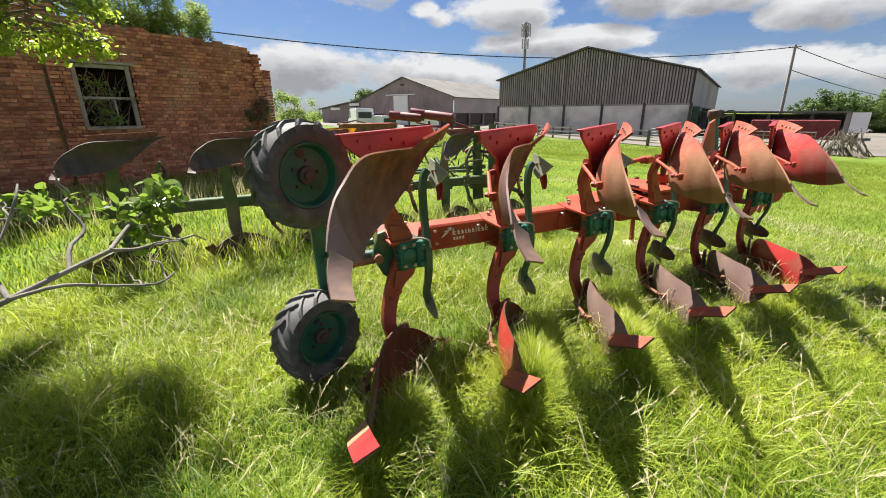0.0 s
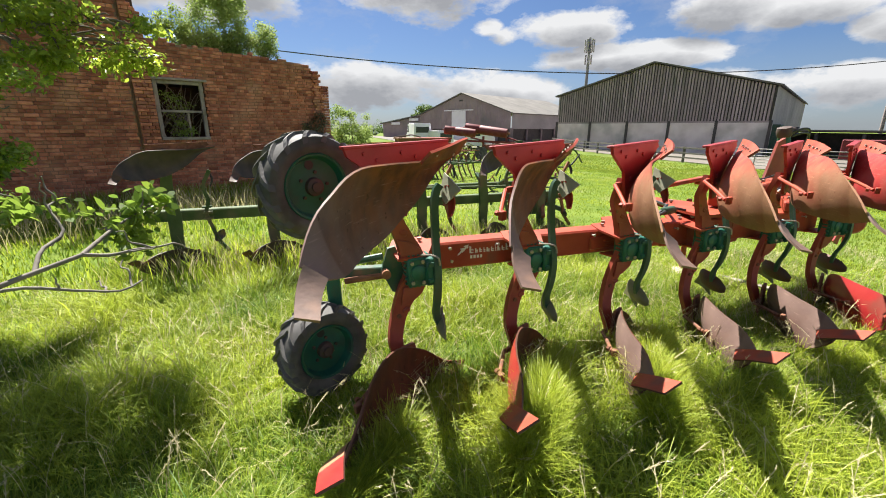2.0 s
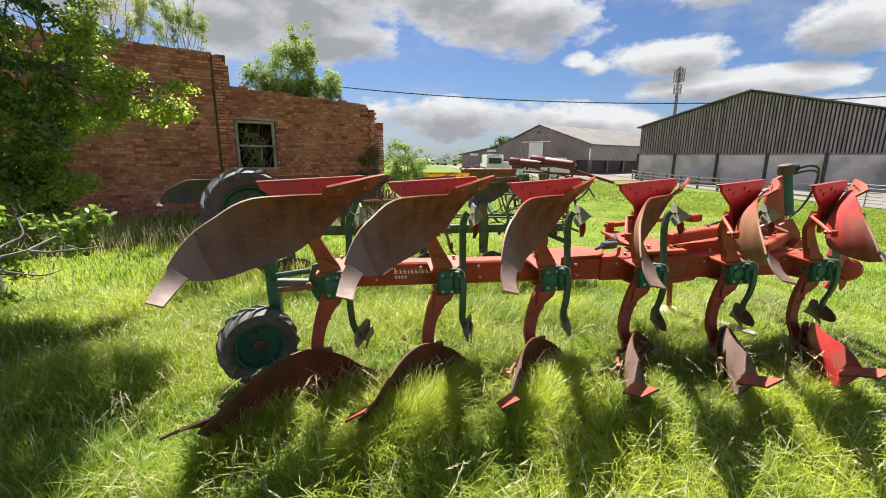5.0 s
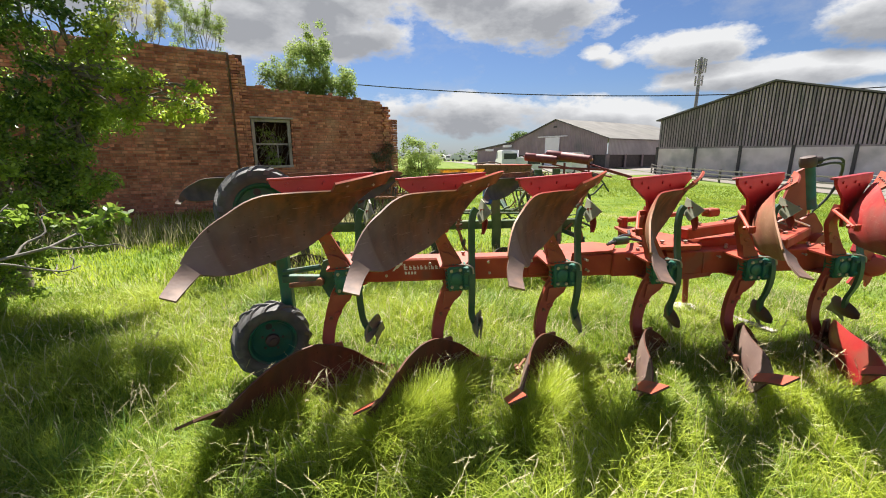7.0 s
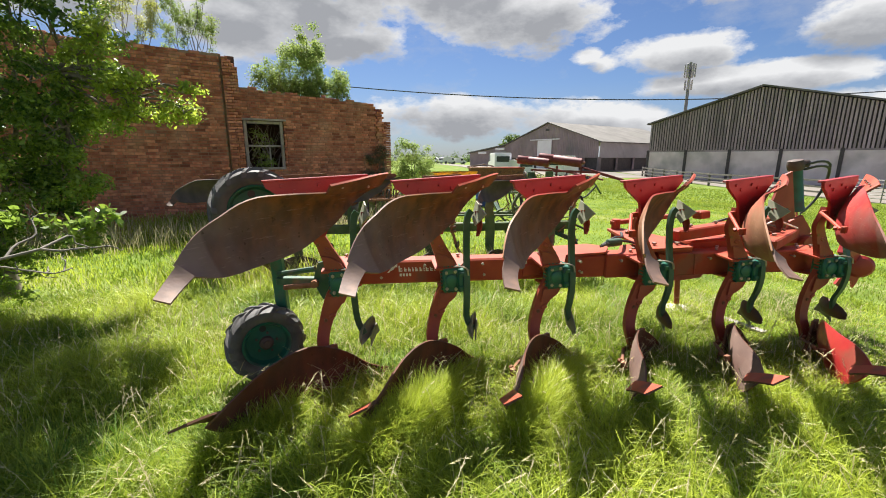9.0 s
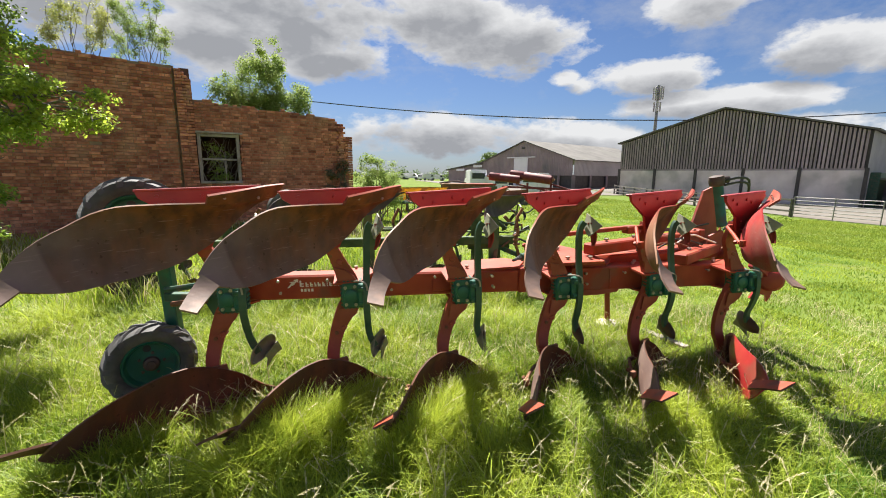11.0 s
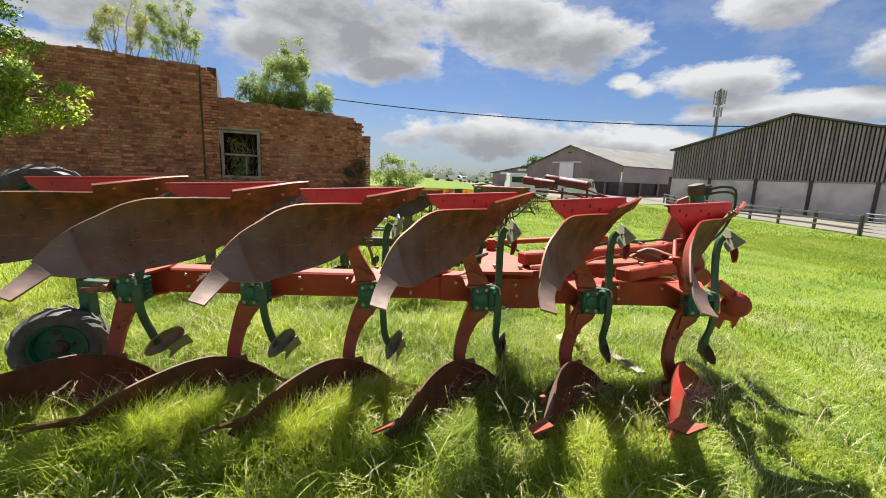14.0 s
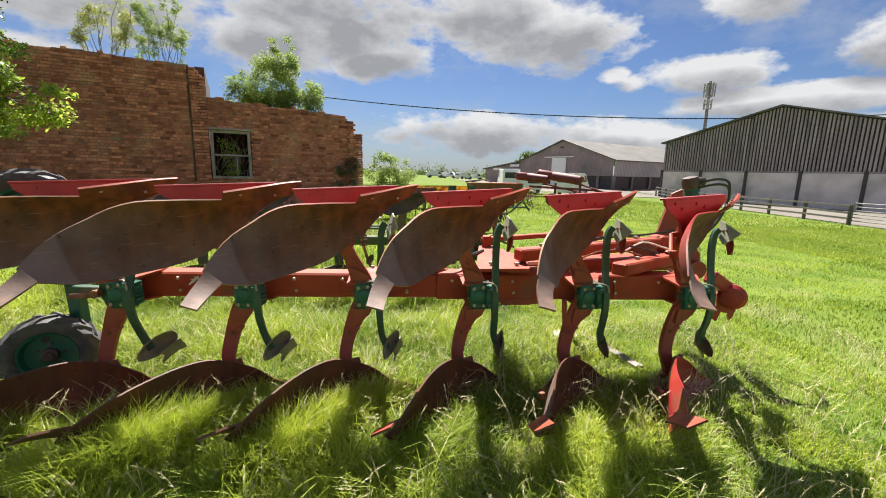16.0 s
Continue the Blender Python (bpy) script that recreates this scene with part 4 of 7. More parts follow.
def build_barn():
    left = Vector((28.97, 42.43, 0))
    half = 10.27
    base, split, eave, ridge, deep = -0.6, 2.36, 5.38, 8.08, 36.0
    barn = thing("barn", "large farm barn with ribbed grey gable cladding over concrete panels", "barn", (left.x, left.y, 0))

    def local(p):
        return Vector(p) - Vector((left.x, left.y, 0))

    def lp(s, z, d=0.0):
        p = BD * s - BN * d
        return Vector((p.x, p.y, z))

    top = lambda s: eave + (ridge - eave) * (1 - abs(s - half) / half)
    # dark sheet stands for the unlit gaps between the boards
    bm = bmesh.new()
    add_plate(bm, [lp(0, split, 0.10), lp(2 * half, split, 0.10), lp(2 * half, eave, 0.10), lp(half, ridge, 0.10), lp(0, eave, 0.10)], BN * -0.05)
    part("gable_backing", bm, DARK_STEEL_SHADE, barn)
    pitch = 0.265
    for k in range(int(2 * half / pitch)):
        a, b = k * pitch + 0.03, k * pitch + 0.185
        bm = bmesh.new()
        z1, z2 = top(a), top(b)
        add_plate(bm, [lp(a, split), lp(b, split), lp(b, z2), lp(a, z1)], BN * 0.03)
        part("plank", bm, BOARD, barn)
    bm = bmesh.new()
    add_plate(bm, [lp(0, split - 0.02, -0.04), lp(2 * half, split - 0.02, -0.04), lp(2 * half, split + 0.16, -0.04), lp(0, split + 0.16, -0.04)], BN * 0.02)
    part("bottom_rail", bm, BOARD, barn)
    n = 5
    for k in range(n):
        a, b = k * 2 * half / n, (k + 1) * 2 * half / n
        bm = bmesh.new()
        c = (lp(a + 0.12, 0) + lp(b - 0.12, 0)) / 2
        m = Matrix((BD, BN, Vector((0, 0, 1)))).transposed()
        add_box(bm, (c.x, c.y, (base + split) / 2), (b - a - 0.24, 0.14, split - base), m, 0.01)
        part("concrete_panel", bm, CONCRETE, barn)
    for k in range(n + 1):
        bm = bmesh.new()
        c = lp(k * 2 * half / n, 0, -0.06)
        add_box(bm, (c.x, c.y, (base + split + 0.2) / 2), (0.24, 0.24, split - base + 0.2), Matrix((BD, BN, Vector((0, 0, 1)))).transposed())
        part("post", bm, DARK_STEEL_SHADE, barn)
    for s0, s1, rear in ((0, half, 0), (half, 2 * half, 1)):
        bm = bmesh.new()
        e = 0.35
        a = lp(s0 - (e if not rear else 0), eave - (0.09 if not rear else 0) if not rear else ridge, -e)
        z0, z1 = (eave - 0.085, ridge) if not rear else (ridge, eave - 0.085)
        q0, q1 = (s0 - e, s1) if not rear else (s0, s1 + e)
        add_plate(bm, [lp(q0, z0 + 0.06, -e), lp(q1, z1 + 0.06, -e), lp(q1, z1 + 0.06, deep), lp(q0, z0 + 0.06, deep)], (0, 0, 0.14))
        part("roof", bm, ROOF, barn)
    bm = bmesh.new()
    side = -BN
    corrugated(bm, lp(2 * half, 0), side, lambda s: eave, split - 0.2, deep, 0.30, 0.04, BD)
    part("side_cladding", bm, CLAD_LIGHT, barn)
    bm = bmesh.new()
    add_plate(bm, [lp(2 * half, base, 0), lp(2 * half, base, 5.0), lp(2 * half, split - 0.2, 5.0), lp(2 * half, split - 0.2, 0)], BD * -0.12)
    part("side_panel", bm, CONCRETE, barn)
    bm = bmesh.new()
    corrugated(bm, lp(0, 0), side, lambda s: eave, base, deep, 0.30, 0.04, -BD)
    part("side_cladding", bm, CLAD, barn)
    bm = bmesh.new()
    add_plate(bm, [lp(0, base, deep), lp(2 * half, base, deep), lp(2 * half, eave, deep), lp(half, ridge, deep), lp(0, eave, deep)], -BN * 0.1)
    part("rear_wall", bm, CLAD, barn)
    return barn


build_barn()


def build_shed():
    """The lower, older shed with a white sliding door and a lean-to."""
    peak = Vector((24.3, 62.25, 0))
    shed = thing("farm_shed", "older grey farm shed with a white sliding door and lean-to", "shed", (peak.x, peak.y, 0))

    def lp(s, z, d=0.0):
        p = BD * s - BN * d
        return Vector((p.x, p.y, z))

    base, eave, ridge, half, deep = -0.1, 3.95, 7.02, 9.54, 26.0
    bm = bmesh.new()
    corrugated(bm, lp(-half, 0), BD, lambda s: eave + (ridge - eave) * (1 - abs(s - half) / half), 1.75, 2 * half, 0.32, 0.04, BN)
    part("gable_cladding", bm, CLAD, shed)
    # shade of the open front bay, drawn as a dark sheet
    bm = bmesh.new()
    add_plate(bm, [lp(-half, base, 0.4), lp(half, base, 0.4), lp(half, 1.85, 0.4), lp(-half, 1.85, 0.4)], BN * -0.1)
    part("dark_bay", bm, DARK_STEEL_SHADE, shed)
    for k in range(8):
        bm = bmesh.new()
        c = lp(-half + k * 2 * half / 7, 0, 0.15)
        add_box(bm, (c.x, c.y, 0.85), (0.28, 0.28, 2.0))
        part("post", bm, CLAD, shed)
    bm = bmesh.new()
    add_plate(bm, [lp(-2.0, base, -0.12), lp(0.9, base, -0.12), lp(0.9, 4.45, -0.12), lp(-2.0, 4.45, -0.12)], BN * 0.08)
    part("sliding_door", bm, WHITE, shed, "white sliding door")
    bm = bmesh.new()
    add_plate(bm, [lp(-3.6, 4.5, -0.1), lp(2.4, 4.5, -0.1), lp(2.4, 4.65, -0.1), lp(-3.6, 4.65, -0.1)], BN * 0.18)
    part("door_rail", bm, WHITE, shed)
    bm = bmesh.new()
    add_plate(bm, [lp(-0.5, 5.9, -0.06), lp(0.2, 5.9, -0.06), lp(0.2, 6.15, -0.06), lp(-0.5, 6.15, -0.06)], BN * 0.05)
    part("vent", bm, DARK_STEEL_SHADE, shed)
    for s0, s1, z0, z1 in ((-half - 0.4, 0, eave - 0.1, ridge + 0.06), (0, half + 0.4, ridge + 0.06, eave - 0.1)):
        bm = bmesh.new()
        add_plate(bm, [lp(s0, z0, -0.3), lp(s1, z1, -0.3), lp(s1, z1, deep), lp(s0, z0, deep)], (0, 0, 0.13))
        part("roof", bm, ROOF, shed)
    bm = bmesh.new()
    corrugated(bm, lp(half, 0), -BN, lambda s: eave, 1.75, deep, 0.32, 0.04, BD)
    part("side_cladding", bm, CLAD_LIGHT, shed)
    # the side bay's shade is a dark sheet too
    bm = bmesh.new()
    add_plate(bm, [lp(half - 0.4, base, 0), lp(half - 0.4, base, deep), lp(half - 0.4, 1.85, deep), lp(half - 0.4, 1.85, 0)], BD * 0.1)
    part("dark_bay", bm, DARK_STEEL_SHADE, shed)
    for k in range(6):
        bm = bmesh.new()
        c = lp(half - 0.1, 0, k * deep / 6)
        add_box(bm, (c.x, c.y, 0.85), (0.28, 0.28, 2.0))
        part("post", bm, CLAD, shed)
    # lean-to
    bm = bmesh.new()
    add_plate(bm, [lp(-half - 0.2, eave + 0.15, 1.0), lp(-half - 12.5, 2.55, 1.0), lp(-half - 12.5, 2.55, 14.0), lp(-half - 0.2, eave + 0.15, 14.0)], (0, 0, 0.2))
    part("lean_to_roof", bm, ROOF, shed)
    bm = bmesh.new()
    add_plate(bm, [lp(-half - 0.2, base, 1.4), lp(-half - 12, base, 1.4), lp(-half - 12, 2.55, 1.4), lp(-half - 0.2, eave + 0.1, 1.4)], BN * -0.1)
    part("lean_to_wall", bm, CLAD, shed)
    bm = bmesh.new()
    add_plate(bm, [lp(-half - 4.2, base, 1.2), lp(-half - 0.6, base, 1.2), lp(-half - 0.6, 2.9, 1.2), lp(-half - 4.2, 2.9, 1.2)], BN * 0.06)
    part("lean_to_door", bm, CLAD_LIGHT, shed, "pale sheeted lean-to door")
    for a, z in ((-half - 2.5, 3.1), (-half - 7.5, 2.45)):
        bm = bmesh.new()
        add_plate(bm, [lp(a - 1.3, z, 0.9), lp(a + 1.1, z, 0.9), lp(a + 1.1, z + 0.42, 0.9), lp(a - 1.3, z + 0.42, 0.9)], BN * 0.05)
        part("sign_board", bm, WHITE, shed)
    return shed


build_shed()

# ---- more of the plough: headstock, logo, front parts ----


def build_headstock():
    bm = bmesh.new()
    add_plate(bm, [(2.56, 0.24, 0.80), (2.98, 0.24, 0.79), (3.02, 0.62, 0.80), (2.86, 1.24, 0.80), (2.72, 1.24, 0.80)], (0, 0, 0.025))
    add_bar(bm, (3.0, 0.66, 0.74), (4.66, 1.02, 0.66), 0.30, 0.12, 0.02)
    add_bar(bm, (3.70, 0.26, 0.78), (4.62, 0.92, 0.72), 0.13, 0.10, 0.012)
    arm = part("swing_arm", bm, RED_FADED, PLOUGH, smooth=30)
    bm = bmesh.new()
    add_bar(bm, (2.93, 0.44, 0.885), (4.42, 0.96, 0.86), 0.13, 0.10, 0.012)
    add_box(bm, (4.44, 0.97, 0.86), (0.10, 0.16, 0.13), Matrix.Rotation(0.33, 3, "Z"), 0.012)
    arm.location.z = 0.045
    part("turnover_arm", bm, RED_FADED, arm, smooth=30)
    bm = bmesh.new()
    add_lathe_closed(bm, [(0, 0.02), (0.004, 0.06), (0.05, 0.065), (0.055, 0.10), (0.075, 0.10), (0.08, 0.03)], (-0.3, -0.9, 0.1), (4.18, 0.78, 0.82), 20)
    part("pulley", bm, RUST, arm, smooth=40)
    for k in range(3):
        bm = bmesh.new()
        a = Vector((3.45 + 0.2 * k, 0.42 + 0.06 * k, 0.845))
        add_tube(bm, smooth_line([a, a + Vector((0.18, 0.02, 0.05 + 0.02 * k)), a + Vector((0.42, 0.10, 0.03)), a + Vector((0.60, 0.16, -0.03))], 10), 0.008, 6)
        part("hydraulic_pipe", bm, (RUST, BLACK, DECAL)[k], arm, smooth=40)
    bm = bmesh.new()
    add_bar(bm, (2.74, 1.18, 0.895), (4.02, 1.50, 0.895), 0.07, 0.045, 0.006)
    add_tube(bm, [(2.79, 1.19, 0.70), (2.79, 1.19, 0.93)], 0.045, 14)
    add_box(bm, (4.02, 1.50, 0.87), (0.16, 0.12, 0.09), Matrix.Rotation(0.24, 3, "Z"), 0.012)
    part("link_tube", bm, RED_FADED, arm, smooth=30)
    for line, r in (([(2.24, 0.40, 0.845), (2.38, 0.46, 0.89), (2.52, 0.60, 0.86), (2.72, 0.95, 0.83)], 0.014), ([(2.20, 0.36, 0.845), (2.40, 0.40, 0.875), (2.56, 0.42, 0.84)], 0.012), ([(3.6, 0.75, 0.92), (3.9, 0.80, 0.97), (4.2, 0.92, 0.94), (4.6, 0.98, 0.97)], 0.010), ([(3.5, 0.80, 0.88), (3.9, 0.90, 0.93), (4.3, 1.08, 0.90)], 0.010)):
        bm = bmesh.new()
        add_tube(bm, smooth_line(line, 12), r, 6)
        part("hydraulic_hose", bm, BLACK, arm, smooth=40)
    bm = bmesh.new()
    add_lathe_closed(bm, [(0, 0.02), (0.01, 0.035), (0.13, 0.035), (0.14, 0.02)], (1, 0.1, 0.02), (2.28, 0.40, 0.86), 12)
    part("hose_coupling", bm, STEM_GREEN, arm, smooth=40)
    stud = link_mesh("bolt", bolt_through((0, 0, 0), (0, 0, 1), 0.022, 0.02, 0.016), BOLT, 30)
    for a, b, z in ((2.70, 0.36, 0.815), (2.90, 0.34, 0.808), (2.80, 0.80, 0.815), (3.15, 0.52, 0.925), (3.50, 0.64, 0.918), (4.15, 0.87, 0.905), (3.95, 0.45, 0.80)):
        part("bolt", stud, None, arm).location = (a, b, z)
    # tower
    bm = bmesh.new()
    add_plate(bm, [(4.38, 1.08, 0.80), (4.46, 1.08, 0.92), (4.60, 1.08, 1.36), (4.70, 1.08, 1.40), (4.80, 1.08, 0.92), (4.86, 1.08, 0.62)], (0, 0.03, 0))
    add_plate(bm, [(4.50, 0.86, 0.70), (4.52, 0.86, 0.90), (4.66, 0.86, 0.96), (4.78, 0.86, 0.80), (4.80, 0.86, 0.62)], (0, 0.03, 0))
    add_tube(bm, [(4.72, 0.78, 0.66), (4.72, 1.50, 0.66)], 0.085, 18)
    tower = part("headstock_tower", bm, RED, PLOUGH, smooth=30)
    bm = bmesh.new()
    add_lathe_closed(bm, [(0, 0.064), (0.46, 0.064), (0.475, 0.072), (0.50, 0.072), (0.51, 0.05)], (0.20, 0.0, -1), (4.86, 1.21, 1.44), 18)
    ram = part("turnover_ram", bm, GREEN, tower, "green hydraulic ram", smooth=40)
    bm = bmesh.new()
    add_tube(bm, [(4.955, 1.21, 0.94), (5.03, 1.21, 0.60)], 0.026, 12)
    part("ram_rod", bm, CHROME, ram, "chromed rod", smooth=40)
    bm = bmesh.new()
    add_lathe_closed(bm, [(-0.07, 0.03), (-0.06, 0.072), (-0.02, 0.082), (0.03, 0.078), (0.05, 0.066)], (0.20, 0.0, -1), (4.86, 1.21, 1.45), 18)
    add_box(bm, (4.93, 1.20, 1.47), (0.14, 0.09, 0.08), None, 0.02)
    part("ram_cap", bm, CAP, ram, smooth=40)
    for z in (1.44, 1.49):
        bm = bmesh.new()
        add_tube(bm, smooth_line([(4.92, 1.16, z - 0.03), (5.09, 1.14, z), (5.22, 1.16, z - 0.03), (5.27, 1.2, z - 0.14), (5.22, 1.26, 1.05), (5.0, 1.32, 0.80)], 18), 0.013, 8)
        part("hydraulic_hose", bm, BLACK, tower, smooth=40)
    bm = bmesh.new()
    add_lathe_closed(bm, [(-0.03, 0.07), (-0.02, 0.098), (0.03, 0.105), (0.055, 0.08), (0.065, 0.025)], (-0.55, -0.83, 0.0), (4.66, 0.26, 0.57), 24)
    ring = [(0.0, 0.0), (0.10, 0.03), (0.17, 0.0), (0.20, -0.09), (0.16, -0.20), (0.13, -0.24), (0.115, -0.17), (0.05, -0.16), (0.02, -0.24), (-0.06, -0.19), (0.01, -0.09)]
    add_plate(bm, [(4.56 + x, 0.30, 0.58 + z) for x, z in ring], (0.01, 0.03, 0))
    add_bar(bm, (4.42, 0.21, 0.76), (4.68, 0.31, 0.60), 0.09, 0.10, 0.01)
    part("link_bracket", bm, RED_BRIGHT, tower, smooth=30)
    # parking stand with a pale foot
    bm = bmesh.new()
    add_tube(bm, [(3.62, 1.30, 0.75), (3.67, 1.32, 0.05 - LEAN * 3.67)], 0.03, 10)
    stand = part("parking_stand", bm, RED, PLOUGH, smooth=40)
    bm = bmesh.new()
    add_lathe_closed(bm, [(0, 0.14), (0.05, 0.13), (0.07, 0.05)], (0, 0, 1), (3.67, 1.32, -0.04 - LEAN * 3.67), 18)
    part("stand_foot", bm, CONCRETE, stand, smooth=40)
    # logo and model mark on the beam, in plain shapes
    o = Vector((0.115, 0.304, BEAM_Z + 0.006))
    bm = bmesh.new()

    def quad(s0, z0, s1, z1, slant=0.0):
        a, b = o + BEAM_DIR * s0, o + BEAM_DIR * s1
        up = Vector((0, 0, 1))
        add_plate(bm, [a + up * z0, b + up * z0, b + up * z1 + BEAM_DIR * slant, a + up * z1 + BEAM_DIR * slant], (0, -0.002, 0))

    s = 0.33
    for w, h in ((0.038, 0.05), (0.028, 0.034), (0.028, 0.034), (0.018, 0.034), (0.030, 0.034), (0.028, 0.034), (0.012, 0.05), (0.030, 0.034), (0.028, 0.034), (0.028, 0.05)):
        quad(s, -0.005, s + w * 0.36, -0.005 + h)
        quad(s + w * 0.36, -0.005, s + w * 0.8, 0.003)
        quad(s + w * 0.36, 0.008 + (h - 0.034) * 0.4, s + w * 0.8, 0.016 + (h - 0.034) * 0.4)
        s += w + 0.006
    for k in range(4):
        quad(0.335 + k * 0.026, -0.045, 0.352 + k * 0.026, -0.022)
    mark = part("logo", bm, DECAL, PLOUGH, "pale worn maker's mark in plain bars")
    bm = bmesh.new()
    for dx, dz in ((0.0, 0.0), (0.028, 0.018)):
        a = o + BEAM_DIR * (0.235 + dx) + Vector((0, 0, -0.012 + dz))
        add_plate(bm, [a, a + BEAM_DIR * 0.014, a + BEAM_DIR * 0.05 + Vector((0, 0, 0.035)), a + BEAM_DIR * 0.036 + Vector((0, 0, 0.04))], (0, -0.002, 0))
        add_plate(bm, [a + BEAM_DIR * 0.02 + Vector((0, 0, 0.046)), a + BEAM_DIR * 0.055 + Vector((0, 0, 0.025)), a + BEAM_DIR * 0.06 + Vector((0, 0, 0.052))], (0, -0.002, 0))
    part("emblem", bm, DECAL, mark)


build_headstock()

# ---- the old green plough behind ----


def build_old_plough():
    base = thing("old_plough", "old mossy green reversible plough with rusted dark mouldboards", "plough")
    base.rotation_euler = (0, -LEAN, 0)
    mid = 0.66
    y0 = 3.35
    bm = bmesh.new()
    add_bar(bm, (-2.35, y0, mid + 0.10), (3.3, y0 + 0.15, mid - 0.14), 0.13, 0.13, 0.01)
    beam = part("beam", bm, OLDGREEN, base, smooth=30)
    bm = bmesh.new()
    add_bar(bm, (0.9, y0 + 0.35, mid + 0.13), (2.9, y0 + 0.45, mid + 0.04), 0.08, 0.07, 0.01)
    add_bar(bm, (0.95, y0 + 0.05, mid + 0.16), (2.4, y0 + 0.1, mid + 0.07), 0.05, 0.03, 0.005)
    part("side_rail", bm, OLDGREEN, beam, smooth=30)
    boards = {f: link_mesh("mouldboard", mouldboard_mesh(f), (STEEL_OLD, STEEL_OLD), 40) for f in (1, -1)}
    tails = {f: link_mesh("tail_piece", tail_mesh(f), (STEEL_OLD, STEEL_OLD), 40) for f in (1, -1)}
    frogs = {f: link_mesh("frog", frog_mesh(f), RUST, 30) for f in (1, -1)}
    blades = {f: link_mesh("skimmer_mouldboard", skimmer_blade(f), STEEL_OLD, 40) for f in (1, -1)}
    for i, x in enumerate((-2.13, -1.05, -0.05, 0.92, 1.87, 2.85)):
        zc = mid + 0.06 - 0.042 * (x + 1)
        bm = bmesh.new()
        add_strap(bm, [(x, y0 - 0.10, zc - 0.62), (x - 0.02, y0 - 0.10, zc - 0.3), (x, y0 - 0.09, zc), (x - 0.02, y0 - 0.10, zc + 0.3), (x + 0.04, y0 - 0.10, zc + 0.62)], (0.2, -1, 0), [0.10, 0.13, 0.15, 0.13, 0.09], 0.04)
        leg = part("leg", bm, OLDGREEN, base, smooth=30)
        for f in (1, -1):
            z = 0.47 - 0.05 * (x + 2.13) if f > 0 else 0.13 - 0.03 * (x + 2.13)
            for me, nm in ((boards[f], "mouldboard"), (tails[f], "tail_piece"), (frogs[f], "frog")):
                ob = part(nm, me, None, leg)
                ob.location, ob.scale = (x + 0.28, y0 - 0.26, z), (0.86, 0.5, 0.70)
        if i != 2:
            sx = x + 0.36
            bm = bmesh.new()
            pts = [(sx + 0.10, y0 - 0.10, zc + 0.50), (sx, y0 - 0.10, zc + 0.30), (sx + 0.03, y0 - 0.1, zc + 0.15), (sx - 0.02, y0 - 0.1, zc), (sx + 0.02, y0 - 0.1, zc - 0.18), (sx + 0.05, y0 - 0.1, zc - 0.32), (sx + 0.16, y0 - 0.12, zc - 0.5)]
            add_strap(bm, smooth_line(pts, 16), (0.1, -1, 0), 0.04, 0.03)
            for q in (0.07, 0.0, -0.07):
                add_box(bm, (sx, y0 - 0.1, zc + q), (0.10, 0.06, 0.025), None, 0.004)
            stem = part("skimmer_stem", bm, RUST if i % 2 else OLDGREEN, base, smooth=30)
            for f in (1, -1):
                ob = part("skimmer_mouldboard", blades[f], None, stem)
                ob.location, ob.scale = (sx - 0.06, y0 - 0.18, zc - MID * 0.8), (0.8, 0.8, 0.8)
    # tangle of linkage at its front end
    rnd = random.Random(5)
    for j in range(46):
        bm = bmesh.new()
        a = Vector((rnd.uniform(2.0, 3.5), y0 + rnd.uniform(0.0, 0.7), rnd.uniform(0.45, 1.15)))
        b = a + Vector((rnd.uniform(-0.5, 0.5), rnd.uniform(-0.3, 0.3), rnd.uniform(-0.3, 0.3)))
        if j % 3:
            add_tube(bm, smooth_line([a, a.lerp(b, 0.5) + Vector((0, 0, rnd.uniform(-0.12, 0.16))), b], 8), rnd.uniform(0.008, 0.02), 6)
        else:
            add_bar(bm, a, b, rnd.uniform(0.03, 0.07), rnd.uniform(0.02, 0.07), 0.004)
        part(("hydraulic_hose", "linkage_rod", "bracket")[2 if not j % 3 else j % 2], bm, (OLDGREEN, RUST, BLACK, STEM_GREEN)[j % 4], beam, smooth=40)
    bm = bmesh.new()
    for dx in (0, 0.3):
        add_plate(bm, [(2.55 + dx, y0 + 0.25, 0.20), (2.75 + dx, y0 + 0.25, 0.20), (2.70 + dx, y0 + 0.25, 1.40), (2.58 + dx, y0 + 0.25, 1.40)], (0, 0.03, 0))
    add_bar(bm, (2.55, y0 + 0.26, 1.25), (3.1, y0 + 0.26, 1.22), 0.07, 0.07, 0.01)
    add_bar(bm, (2.5, y0 + 0.26, 0.45), (3.2, y0 + 0.26, 0.42), 0.09, 0.12, 0.01)
    part("headstock", bm, OLDGREEN, base, smooth=30)
    # its dark wheel with a black guard
    bm = bmesh.new()
    add_lathe(bm, [(0.09, 0.15), (0.11, 0.22), (0.08, 0.30), (0, 0.315), (-0.08, 0.30), (-0.11, 0.22), (-0.09, 0.15)], (0.4, -0.9, 0), (-0.30, y0 + 0.35, 1.15), 28)
    w = part("wheel", bm, RUBBER, base, smooth=50)
    bm = bmesh.new()
    add_lathe_closed(bm, [(-0.03, 0.16), (0.03, 0.16), (0.05, 0.05)], (0.4, -0.9, 0), (-0.30, y0 + 0.35, 1.15), 20)
    part("rim", bm, RUST, w, smooth=40)
    bm = bmesh.new()
    add_bar(bm, (-0.30, y0 + 0.38, 1.15), (-0.3, y0 + 0.1, mid + 0.05), 0.06, 0.06, 0.005, up=(1, 0, 0))
    part("wheel_arm", bm, OLDGREEN, base)


